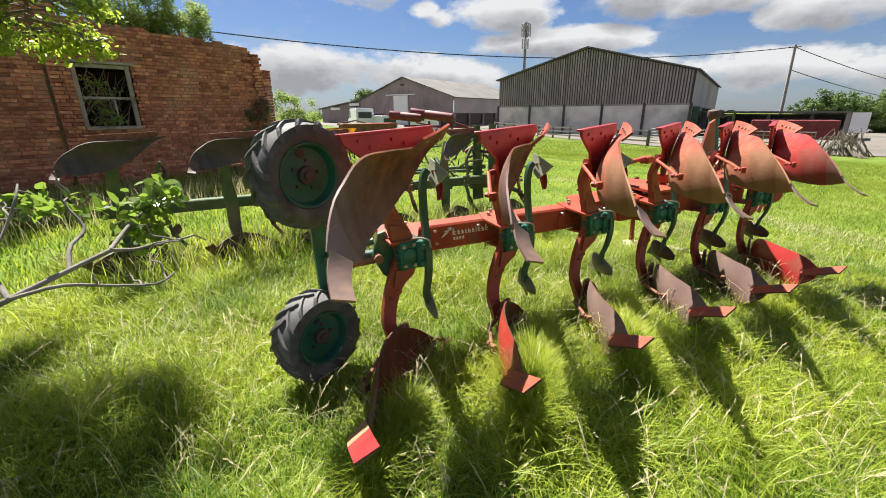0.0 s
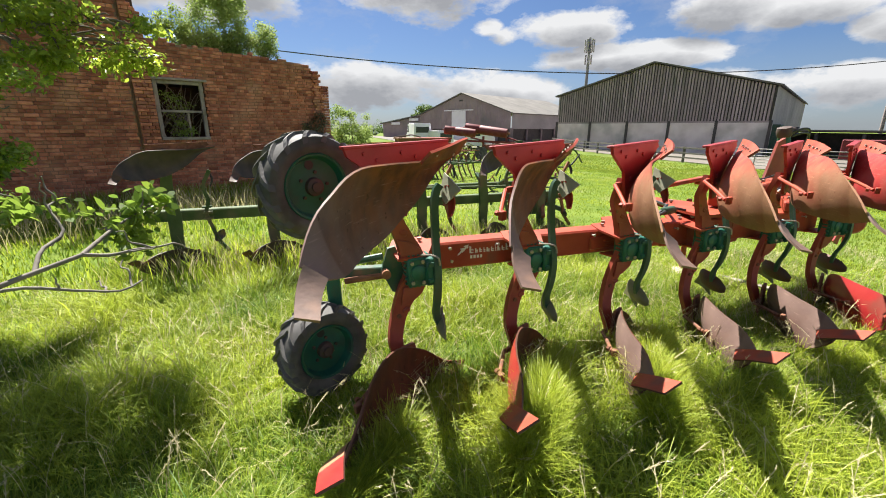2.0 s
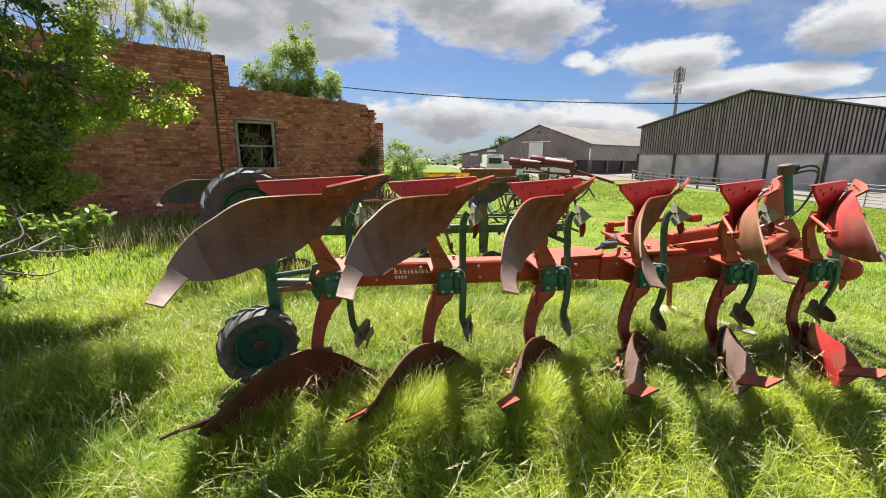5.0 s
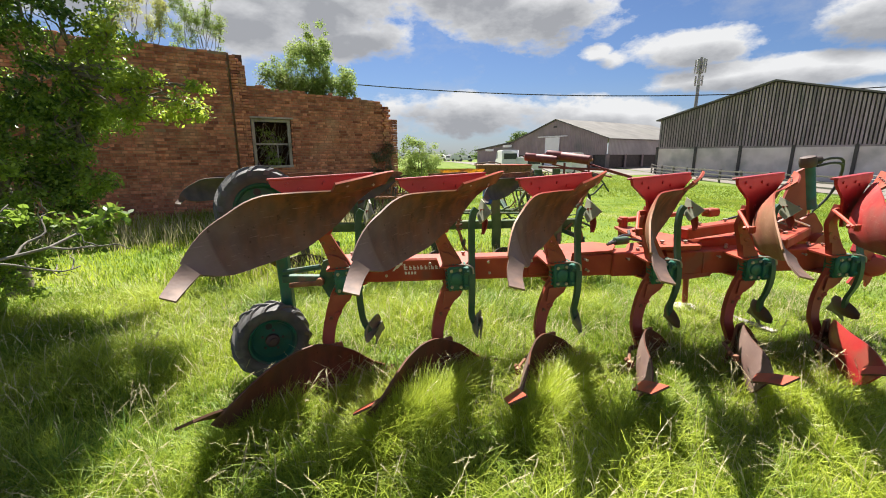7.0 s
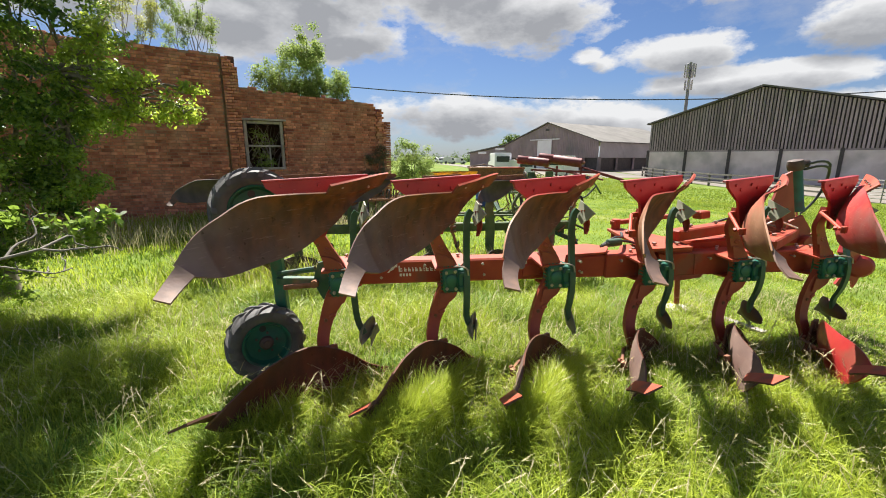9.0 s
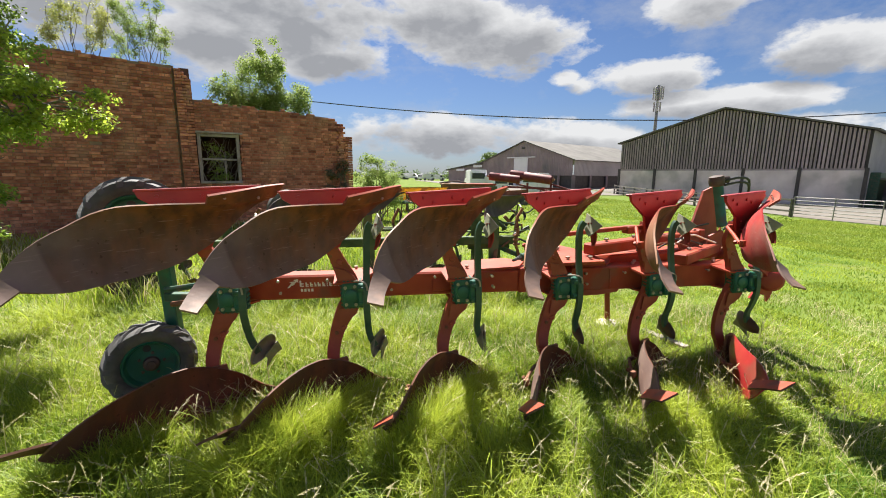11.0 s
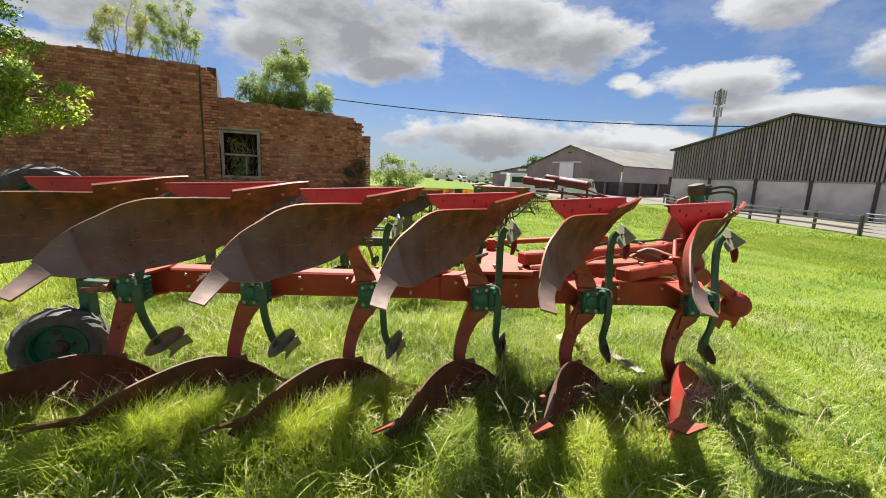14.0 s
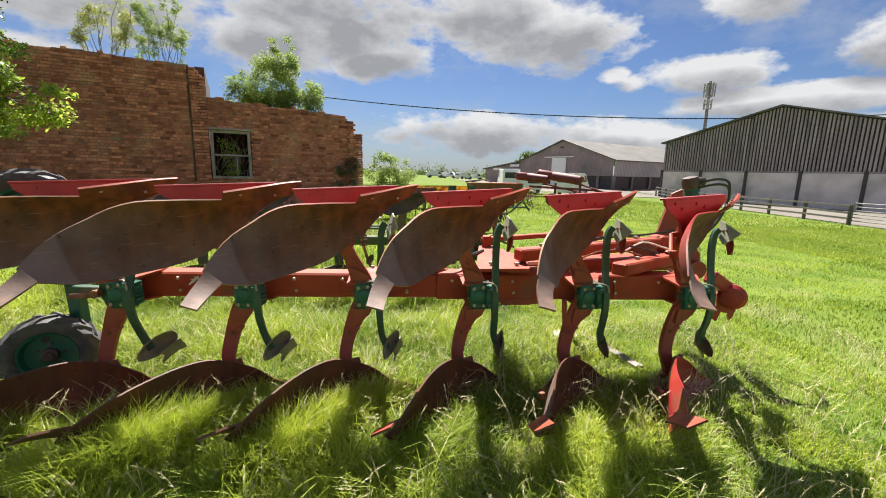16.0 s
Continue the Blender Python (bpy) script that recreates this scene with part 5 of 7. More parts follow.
STEEL_OLD = mat("dark_rusted_steel", (0.045, 0.036, 0.034), (0.085, 0.066, 0.058), 5, 0.6, 0.2, 0.3, (0.17, 0.09, 0.06), 2.0, 0.55, 0.7)
build_old_plough()

# ---- window, inside of the ruin ----


def build_window():
    bm = bmesh.new()
    s0, s1, z0, z1 = WIN
    win = thing("window_1", "weathered grey timber sash frame without glass", "window", kind="structure")
    m = Matrix((WD, WN, Vector((0, 0, 1)))).transposed()

    def stick(name, sa, sb, za, zb, out=-0.08, t=0.07):
        b = bmesh.new()
        add_box(b, wp((sa + sb) / 2, (za + zb) / 2, out), (sb - sa, t, zb - za), m, 0.006)
        return part(name, b, FRAME_WOOD, win)

    stick("frame_jamb", s0 + 0.004, s0 + 0.085, z0, z1)
    stick("frame_jamb", s1 - 0.085, s1 - 0.004, z0, z1)
    stick("frame_head", s0 + 0.088, s1 - 0.088, z1 - 0.08, z1 - 0.004)
    stick("meeting_rail", s0 + 0.088, s1 - 0.088, 2.02, 2.075, -0.10, 0.05)
    stick("lintel", s0 - 0.10, s1 + 0.08, z1 + 0.002, z1 + 0.055, 0.0, 0.06)
    stick("window_sill", s0 + 0.004, s1 - 0.004, z0 - 0.02, z0 + 0.05, -0.04, 0.16)
    stick("glazing_bar", -0.40, -0.365, z0 + 0.06, 2.01, -0.10, 0.03)
    bm.free()


build_window()


# inner brick is painted near black for the unlit room
INSIDE = mat("shaded_inner_brick", (0.055, 0.032, 0.024), (0.10, 0.055, 0.04), 7, 0.95, 0, 0.4, (0.03, 0.025, 0.02), 1.0, 0.45, 0.7)


def build_inside():
    """Rear and end walls that close the ruin, and an added unseen dark ceiling."""
    bm = bmesh.new()
    back = -4.2
    m = Matrix((WD, WN, Vector((0, 0, 1)))).transposed()
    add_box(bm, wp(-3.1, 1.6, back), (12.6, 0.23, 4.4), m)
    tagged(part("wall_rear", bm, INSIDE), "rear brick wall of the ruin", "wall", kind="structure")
    bm = bmesh.new()
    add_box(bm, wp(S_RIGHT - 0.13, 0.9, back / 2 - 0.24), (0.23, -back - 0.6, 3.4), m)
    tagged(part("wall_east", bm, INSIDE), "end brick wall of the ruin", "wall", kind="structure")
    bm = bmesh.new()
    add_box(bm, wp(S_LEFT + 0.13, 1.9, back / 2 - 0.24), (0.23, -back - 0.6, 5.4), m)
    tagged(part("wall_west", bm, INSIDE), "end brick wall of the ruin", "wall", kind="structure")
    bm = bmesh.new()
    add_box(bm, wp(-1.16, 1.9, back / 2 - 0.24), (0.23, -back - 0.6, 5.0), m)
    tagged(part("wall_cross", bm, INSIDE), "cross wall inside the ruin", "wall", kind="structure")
    # slab added out of sight to keep daylight off the room
    bm = bmesh.new()
    add_box(bm, wp(0.9, 3.0, back / 2 - 0.3), (3.6, -back - 0.7, 0.10), m @ Matrix.Rotation(0.04, 3, "X"))
    tagged(part("ceiling", bm, DARK), "unseen dark slab added to shade the inside of the ruin", "ceiling", kind="structure")
    rnd = random.Random(8)
    br = thing("dead_branches", "tangle of bare dead branches inside the window", "branches", wp(-0.5, 1.6, -0.6))
    for k in range(34):
        bm = bmesh.new()
        a = Vector((rnd.uniform(-0.5, 0.45), rnd.uniform(-0.6, 0.2), rnd.uniform(-0.2, 0.3)))
        d = Vector((rnd.uniform(-0.6, 0.6), rnd.uniform(-0.3, 0.3), rnd.uniform(0.5, 1.1)))
        pts = [a, a + d * 0.4 + Vector((rnd.uniform(-0.1, 0.1), 0, 0)), a + d * 0.75, a + d + Vector((rnd.uniform(-0.2, 0.2), 0, rnd.uniform(-0.2, 0.1)))]
        add_tube(bm, smooth_line([WD * p.x + WN * p.y + Vector((0, 0, p.z)) for p in pts], 8), rnd.uniform(0.008, 0.025), 5, 0.004)
        part("branch", bm, TIMBER if k % 3 else BARK, br, smooth=60)


build_inside()

# ---- bricks of the ruin ----


def build_bricks():
    rnd = random.Random(3)
    m4 = Matrix((WD, WN, Vector((0, 0, 1)))).transposed().to_4x4()

    def brick_mesh(L, H, D):
        bm = bmesh.new()
        vs = add_box(bm, (0, 0, 0), (L, D, H))
        bmesh.ops.bevel(bm, geom=[e for e in bm.edges if all(v.co.y > 0 for v in e.verts)], offset=0.006, segments=1, affect="EDGES")
        return bm

    near = {}
    proto = {}
    V, F = [], []

    def joined(L, H, D, s, z, out, tilt):
        key = (round(L, 3), round(H, 3))
        if key not in proto:
            b = brick_mesh(L, H, D)
            b.verts.index_update()
            proto[key] = ([v.co.copy() for v in b.verts], [[v.index for v in f.verts] for f in b.faces])
            b.free()
        vs, fs = proto[key]
        n = len(V)
        c = wp(s, z, out)
        ct, st = math.cos(tilt), math.sin(tilt)
        for v in vs:
            x, zz = v.x * ct - v.z * st, v.x * st + v.z * ct
            V.append(c + WD * x + WN * v.y + Vector((0, 0, zz)))
        F.extend([[n + i for i in f] for f in fs])

    count = [0]

    def lay(L, H, s, z, out=0.0):
        out = out - 0.045 + rnd.uniform(-0.004, 0.004)
        tilt = rnd.uniform(-0.012, 0.012)
        if -1.34 < s < 1.3 and 0.85 < z < 2.65 and count[0] < 300:
            count[0] += 1
            key = (round(L, 3), round(H, 3))
            if key not in near:
                near[key] = link_mesh("brick", brick_mesh(L, H, 0.10), BRICK)
            ob = new("brick", near[key])
            ob.parent = RUIN
            ob.matrix_world = Matrix.Translation(wp(s, z, out)) @ m4 @ Matrix.Rotation(tilt, 4, "Y")
        else:
            joined(L, H, 0.10, s, z, out, tilt)

    H, gap = 0.065, 0.010
    rows = int(5.6 / (H + gap))
    for r in range(rows):
        z = -0.35 + r * (H + gap)
        head = r % 4 == 3
        L = 0.1025 if head else 0.215
        for s0, s1 in ((S_LEFT, GROOVE[0]), (GROOVE[1], -1.04), (-1.04, S_RIGHT)):
            s = s0 - (0.056 if r % 2 else 0.0) - rnd.uniform(0, 0.02)
            while s < s1:
                e0, e1 = max(s, s0), min(s + L, s1 - 0.004)
                s += L + gap
                c = (e0 + e1) / 2
                if e1 - e0 < 0.03 or z + H / 2 > wall_top(min(max(c, s0 + 0.06), s1 - 0.06)) + rnd.uniform(-0.05, 0.03):
                    continue
                if WIN[2] - 0.03 < z < WIN[3] + 0.02 and e1 > WIN[0] - 0.004 and e0 < WIN[1] + 0.004:
                    if e0 < WIN[0] - 0.035:
                        w = round(WIN[0] - 0.004 - e0, 2)
                        lay(w, H, WIN[0] - 0.004 - w / 2, z)
                    if e1 > WIN[1] + 0.035:
                        w = round(e1 - WIN[1] - 0.004, 2)
                        lay(w, H, WIN[1] + 0.004 + w / 2, z)
                    continue
                if abs(c + 3.05) < 0.12 and abs(z - 2.37) < 0.05:
                    continue
                pier = s0 == GROOVE[1] or c > 2.78
                lay(L if e1 - e0 > L - 0.002 else round(e1 - e0, 2), H, c, z, 0.085 if pier else 0.0)
    me = bpy.data.meshes.new("bricks")
    me.from_pydata([tuple(v) for v in V], [], F)
    me.materials.append(BRICK_J)
    ob = new("bricks", me)
    ob.parent = RUIN
    tagged(ob, "worn red and orange bricks in lime mortar", kind="stuff")


# ---- plants ----


def leaf_cloud(name, centres, radii, count, size, material, parent, seed, droop=0.2, shell=0.55):
    """Many small folded leaves in overlapping clumps. centres: clump middles; radii: their half sizes."""
    rs = np.random.RandomState(seed)
    C = np.array([list(c) for c in centres], float)
    R = np.array([[r, r, r] if np.isscalar(r) else list(r) for r in radii], float)
    vol = R.prod(1) ** (2 / 3)
    pick = rs.choice(len(C), count, p=vol / vol.sum())
    d = rs.normal(size=(count, 3))
    d /= np.linalg.norm(d, axis=1, keepdims=True)
    rad = rs.uniform(0, 1, (count, 1)) ** shell
    P = C[pick] + d * rad * R[pick]
    # short twigs bunch the leaves
    P += rs.normal(size=(count, 3)) * 0.02
    n = d * 0.6 + rs.normal(size=(count, 3)) * 0.7 + np.array([0, 0, 0.5])
    n /= np.linalg.norm(n, axis=1, keepdims=True)
    a = np.cross(n, rs.normal(size=(count, 3)))
    a /= np.linalg.norm(a, axis=1, keepdims=True)
    a[:, 2] -= droop
    a /= np.linalg.norm(a, axis=1, keepdims=True)
    b = np.cross(n, a)
    s = (size * rs.uniform(0.6, 1.25, count))[:, None]
    out = [(-0.5, 0, 0), (-0.10, 0.24, 0.05), (0.25, 0.22, 0.05), (0.55, 0, -0.03), (0.22, -0.24, 0.05), (-0.14, -0.22, 0.05)]
    W = np.stack([P + s * (x * a + y * b + z * n) for x, y, z in out], 1)
    quick_mesh(name, W.reshape(-1, 3), np.arange(count * 6).reshape(count, 6), material, parent)


def quick_mesh(name, verts, faces, material, parent=None):
    """A mesh from arrays; all faces have the same number of corners."""
    me = bpy.data.meshes.new(name)
    f, k = faces.shape
    me.vertices.add(len(verts))
    me.vertices.foreach_set("co", np.ascontiguousarray(verts, np.float32).ravel())
    me.loops.add(f * k)
    me.loops.foreach_set("vertex_index", np.ascontiguousarray(faces, np.int32).ravel())
    me.polygons.add(f)
    me.polygons.foreach_set("loop_start", np.arange(0, f * k, k, dtype=np.int32))
    me.update(calc_edges=True)
    me.materials.append(material)
    ob = new(name, me)
    if parent is not None:
        ob.parent = parent
    return ob


def limb(bm, a, b, r0, r1, rnd, bend=0.15):
    a, b = Vector(a), Vector(b)
    L = (b - a).length
    pts = [a] + [a.lerp(b, t) + Vector((rnd.uniform(-1, 1), rnd.uniform(-1, 1), rnd.uniform(-1, 1))) * L * bend * 0.5 for t in (0.3, 0.6, 0.85)] + [b]
    line = smooth_line(pts, 12)
    add_tube(bm, line, r0, 7, r1)
    return line


def build_left_tree():
    """The leafy oak-like tree at the edge of the meadow."""
    base = Vector((-4.6, 2.7, gz(-4.6, 2.7)))
    tree = thing("tree", "leafy young oak with low spreading branches over the grass", "tree", (-0.05, 0, -0.14))
    rnd = random.Random(11)
    clumps = [((-4.4, 2.6, 3.9), (1.5, 1.5, 1.5)), ((-3.6, 2.3, 2.7), (1.0, 1.1, 1.1)), ((-3.5, 1.7, 1.75), (0.75, 0.8, 0.75)), ((-4.6, 1.2, 2.2), (1.2, 1.0, 1.1)), ((-3.2, 2.3, 3.3), (0.6, 0.8, 0.7)), ((-2.85, 2.2, 2.85), (0.3, 0.5, 0.36)), ((-1.98, 2.0, 2.42), (0.30, 0.26, 0.16)), ((-2.4, 1.95, 2.55), (0.30, 0.28, 0.22)), ((-2.62, 1.9, 2.8), (0.26, 0.28, 0.26)), ((-2.55, 2.0, 3.15), (0.26, 0.28, 0.22)), ((-2.35, 1.95, 2.28), (0.28, 0.26, 0.12)), ((-2.12, 1.9, 2.66), (0.26, 0.24, 0.14)), ((-1.78, 1.95, 2.58), (0.14, 0.2, 0.08)), ((-4.2, 2.0, 1.0), (0.7, 0.5, 0.5)), ((-3.7, 1.7, 0.7), (0.45, 0.4, 0.3)), ((-1.75, 2.0, 2.36), (0.12, 0.2, 0.10)), ((-2.98, 1.95, 2.2), (0.3, 0.4, 0.35)), ((-2.92, 1.9, 1.62), (0.22, 0.35, 0.25)), ((-3.15, 1.9, 1.25), (0.4, 0.5, 0.35)), ((-5.6, 2.4, 3.0), (1.4, 1.4, 1.6)), ((-3.7, 2.6, 4.3), (0.8, 0.9, 0.7)), ((-4.0, 1.4, 0.95), (0.7, 0.7, 0.4)), ((-5.0, 3.6, 4.8), (1.2, 1.2, 0.9)), ((-2.25, 3.3, 5.3), (0.55, 0.6, 0.4)), ((-2.05, 2.4, 5.2), (0.55, 0.6, 0.4)), ((-3.2, 2.7, 5.5), (0.7, 0.7, 0.5)), ((-2.6, 1.5, 5.2), (0.6, 0.6, 0.4)), ((-2.25, 2.9, 5.3), (0.55, 0.6, 0.35)), ((-2.1, 2.5, 5.2), (0.4, 0.5, 0.3)), ((-2.8, 2.7, 5.4), (0.6, 0.6, 0.35)), ((-2.15, 3.4, 5.2), (0.45, 0.5, 0.3)), ((-2.9, 3.2, 5.3), (0.6, 0.7, 0.4)), ((-3.3, 2.2, 5.2), (0.7, 0.7, 0.4)), ((-2.5, 1.9, 5.3), (0.5, 0.5, 0.3)), ((-3.0, 4.9, 5.6), (0.6, 0.6, 0.35)), ((-3.5, 4.4, 5.6), (0.6, 0.6, 0.35)), ((-2.8, 3.75, 5.1), (0.36, 0.4, 0.3)), ((-3.6, 1.4, 5.2), (0.7, 0.7, 0.5)), ((-3.0, 2.0, 2.6), (0.28, 0.35, 0.4)), ((-2.95, 1.95, 1.9), (0.26, 0.35, 0.3)), ((-3.35, 1.8, 1.6), (0.45, 0.4, 0.4)), ((-3.5, 2.4, 2.2), (0.6, 0.6, 0.6)), ((-4.4, 1.8, 3.2), (0.9, 0.9, 0.9))]
    bm = bmesh.new()
    limb(bm, base - Vector((0, 0, 0.1)), (-4.7, 2.9, 4.6), 0.15, 0.07, rnd, 0.05)
    part("trunk", bm, BARK, tree, smooth=60)
    for c, r in clumps:
        bm = bmesh.new()
        st = base + Vector((0.05, -0.03, rnd.uniform(0.7, 2.0))) if c[2] < 4.6 and r[0] > 0.31 else Vector((-3.15, 2.15, 2.75)) if c[2] < 4.6 else Vector((-4.7, 2.9, rnd.uniform(3.6, 4.4)))
        line = limb(bm, st, c, 0.045 if r[0] > 0.31 else 0.022, 0.012 if r[0] > 0.31 else 0.007, rnd, 0.12)
        for _ in range(5):
            k = rnd.randrange(5, 12)
            e = Vector(c) + Vector([rnd.uniform(-0.8, 0.8) * q for q in r])
            limb(bm, line[k], e, 0.012, 0.004, rnd, 0.2)
        part("limb", bm, BARK, tree, smooth=60)
    sprays = ([], [])
    crown = ([], [])
    for c, r in clumps:
        sub, rad = sprays if r[0] < 0.31 and c[2] < 4 and c[0] > -2.9 else crown
        for _ in range(int(26 * (r[0] * r[1] * r[2]) ** 0.5) + (7 if r[0] > 0.27 else 4)):
            d = Vector((rnd.gauss(0, 1), rnd.gauss(0, 1), rnd.gauss(0, 1))).normalized() * rnd.uniform(0.25, 1.0)
            sub.append((c[0] + d.x * r[0], c[1] + d.y * r[1], c[2] + d.z * r[2]))
            q = rnd.uniform(0.10, 0.26) * min(1.0, 0.45 + 0.7 * r[0])
            rad.append((q, q, q * 0.6))
    leaf_cloud("crown", *crown, 118000, 0.050, LEAF, tree, 21)
    # sprays get the brighter leaf copy, as if sun shone through them
    leaf_cloud("leafy_sprays", *sprays, 4200, 0.050, LEAF_SUNLIT, tree, 22)


def build_near_branch():
    """A half-bare branch of a sapling near the path."""
    sap = thing("sapling", "half-bare grey sapling branch with a few green leaves", "sapling", (-0.05, 0, -0.06))
    rnd = random.Random(4)
    bm = bmesh.new()
    root = Vector((-3.1, -1.55, gz(-3.1, -1.55) - 0.05))
    tube = smooth_line([root, (-2.7, -1.45, 0.55), (-2.2, -1.30, 1.0), (-1.78, -1.12, 1.20), (-1.50, -0.97, 1.30), (-1.32, -0.76, 1.345)], 18)
    add_tube(bm, tube, 0.018, 7, 0.007)
    part("trunk", bm, TWIG, sap, smooth=60)
    tips = []
    for a, b, r in (((-1.32, -0.76, 1.345), (-1.22, -0.42, 1.44), 0.008), ((-1.32, -0.76, 1.345), (-1.10, -0.62, 1.33), 0.007), ((-1.40, -0.86, 1.325), (-1.42, -0.55, 1.50), 0.007), ((-1.50, -0.97, 1.30), (-1.60, -0.70, 1.52), 0.008), ((-1.60, -1.02, 1.27), (-1.50, -0.72, 1.56), 0.006), ((-1.50, -0.97, 1.30), (-1.16, -0.80, 1.255), 0.006), ((-1.75, -1.10, 1.21), (-1.62, -0.85, 1.40), 0.007)):
        bm = bmesh.new()
        line = limb(bm, a, b, r, 0.003, rnd, 0.14)
        for k in (5, 8, 10):
            e = line[k] + Vector((rnd.uniform(-0.1, 0.1), rnd.uniform(-0.05, 0.1), rnd.uniform(-0.04, 0.1)))
            limb(bm, line[k], e, 0.004, 0.002, rnd, 0.2)
        part("twig", bm, TWIG, sap, smooth=60)
        tips.append(b)
    c = [(-1.26, -0.50, 1.42), (-1.20, -0.44, 1.46), (-1.28, -0.56, 1.37), (-1.48, -0.70, 1.50), (-1.40, -0.56, 1.46), (-1.58, -0.72, 1.50), (-1.24, -0.52, 1.32)]
    leaf_cloud("leaves", c, [(0.07, 0.07, 0.06)] * 3 + [(0.06, 0.06, 0.03)] * 3 + [(0.05, 0.05, 0.06)], 330, 0.048, LEAF, sap, 5)


def build_bush(name, label, at, clumps, count, size, material, seed, stems=8, r=0.025):
    b = thing(name, label, "bush" if "bush" in name else "tree", at)
    rnd = random.Random(seed)
    for k in range(stems):
        c, q = clumps[k % len(clumps)]
        bm = bmesh.new()
        e = Vector(c) + Vector([rnd.uniform(-0.6, 0.6) * x for x in q])
        limb(bm, Vector((rnd.uniform(-0.1, 0.1), rnd.uniform(-0.1, 0.1), -0.05)), e, r, 0.006, rnd, 0.10)
        part("stem", bm, BARK, b, smooth=60)
    sub, rad = [], []
    for c, q in clumps:
        for _ in range(int(30 * (q[0] * q[1] * q[2]) ** 0.4) + 6):
            d = Vector((rnd.gauss(0, 1), rnd.gauss(0, 1), rnd.gauss(0, 1))).normalized() * rnd.uniform(0.3, 1.05)
            sub.append((c[0] + d.x * q[0], c[1] + d.y * q[1], c[2] + d.z * q[2]))
            z = rnd.uniform(0.10, 0.24) * (q[0] + 0.5)
            rad.append((z, z, z * 0.8))
    leaf_cloud("crown", sub, rad, count, size, material, b, seed)
    return b


def build_plants():
    build_left_tree()
    build_near_branch()
    build_bush("bush", "pale green ash sapling growing out of the ruin", (-2.45, 10.8, 2.15), [((0.1, 0, 2.2), (1.05, 0.8, 0.9)), ((0.35, 0, 2.85), (0.5, 0.45, 0.6)), ((0.95, 0.1, 1.75), (0.6, 0.5, 0.5)), ((-0.85, 0.1, 1.75), (0.7, 0.5, 0.55)), ((-0.3, 0.1, 1.5), (0.8, 0.5, 0.4)), ((0.5, 0.1, 1.5), (0.7, 0.5, 0.4)), ((-1.15, 0.1, 1.9), (0.45, 0.4, 0.6)), ((0.15, -0.1, 2.5), (0.7, 0.5, 0.6)), ((1.25, 0.1, 1.65), (0.4, 0.4, 0.4))], 30000, 0.056, LEAF_LIGHT, 31, 14)
    rnd = random.Random(41)
    for label, at, material, n, seed in (("thin tall green saplings above the ruin's wall", (-4.85, 9.3, 3.2), LEAF_LIGHT, 11000, 33), ("thin yellow-green saplings above the ruin's wall", (-6.5, 9.4, 3.4), LEAF_YELLOW, 9000, 34)):
        tops = [((rnd.uniform(-0.75, 0.75), rnd.uniform(-0.2, 0.3), rnd.uniform(1.45, 2.9 if seed == 33 else 2.4)), (rnd.uniform(0.08, 0.17), 0.15, rnd.uniform(0.25, 0.6))) for _ in range(14)]
        build_bush("sapling", label, at, tops, n, 0.036, material, seed, 16, 0.008)
    build_bush("bush", "small green bush beside the end of the ruin", (1.05, 12.6, gz(1, 12.6)), [((0, 0, 1.5), (0.95, 0.8, 0.75)), ((0.45, 0, 0.95), (0.75, 0.6, 0.45)), ((-0.25, 0, 2.1), (0.5, 0.5, 0.45)), ((-0.5, 0, 1.0), (0.5, 0.5, 0.5))], 11000, 0.06, LEAF_LIGHT, 35)
    build_bush("bush", "leafy brambles on the window sill", tuple(wp(-0.52, 1.32, -0.2)), [((0, 0, 0.25), (0.26, 0.15, 0.16)), ((-0.08, 0.02, 0.42), (0.14, 0.12, 0.14)), ((0.12, -0.05, 0.22), (0.25, 0.12, 0.1)), ((0.0, 0.15, 0.75), (0.35, 0.12, 0.3)), ((-0.15, 0.1, 1.05), (0.2, 0.1, 0.15))], 900, 0.050, LEAF_LIGHT, 37, 5, 0.008)
    build_bush("bush", "grey dry creeper hanging on the end of the brick wall", tuple(wp(2.85, 0.2, 0.1)), [((0, 0, 1.3), (0.22, 0.18, 0.6)), ((-0.15, -0.05, 0.9), (0.34, 0.16, 0.5)), ((-0.35, -0.12, 1.35), (0.3, 0.12, 0.35)), ((0.1, 0.0, 1.75), (0.18, 0.12, 0.3)), ((-0.5, -0.18, 0.8), (0.3, 0.12, 0.4))], 4200, 0.045, CREEPER, 39, 18, 0.016)


LEAF_YELLOW = leafy("yellow_green_leaves", (0.26, 0.30, 0.06), (0.50, 0.50, 0.14), 0.4, 0.45, 0.5, 1.2)
CREEPER = leafy("dry_creeper", (0.08, 0.08, 0.05), (0.20, 0.18, 0.11), 0.3, 0.15, 0.8)
build_plants()

# ---- yard, fence, machinery and distance ----


EDGE_Y = [-40, 6.0, 8.6, 13.4, 17.5, 25.3, 43.5, 70]
EDGE_X = [60, 28.6, 26.3, 24.6, 24.4, 25.2, 28.8, 33]


def edge_x(y):
    """Where the field ends and the yard begins."""
    return float(np.interp(y, EDGE_Y, EDGE_X))


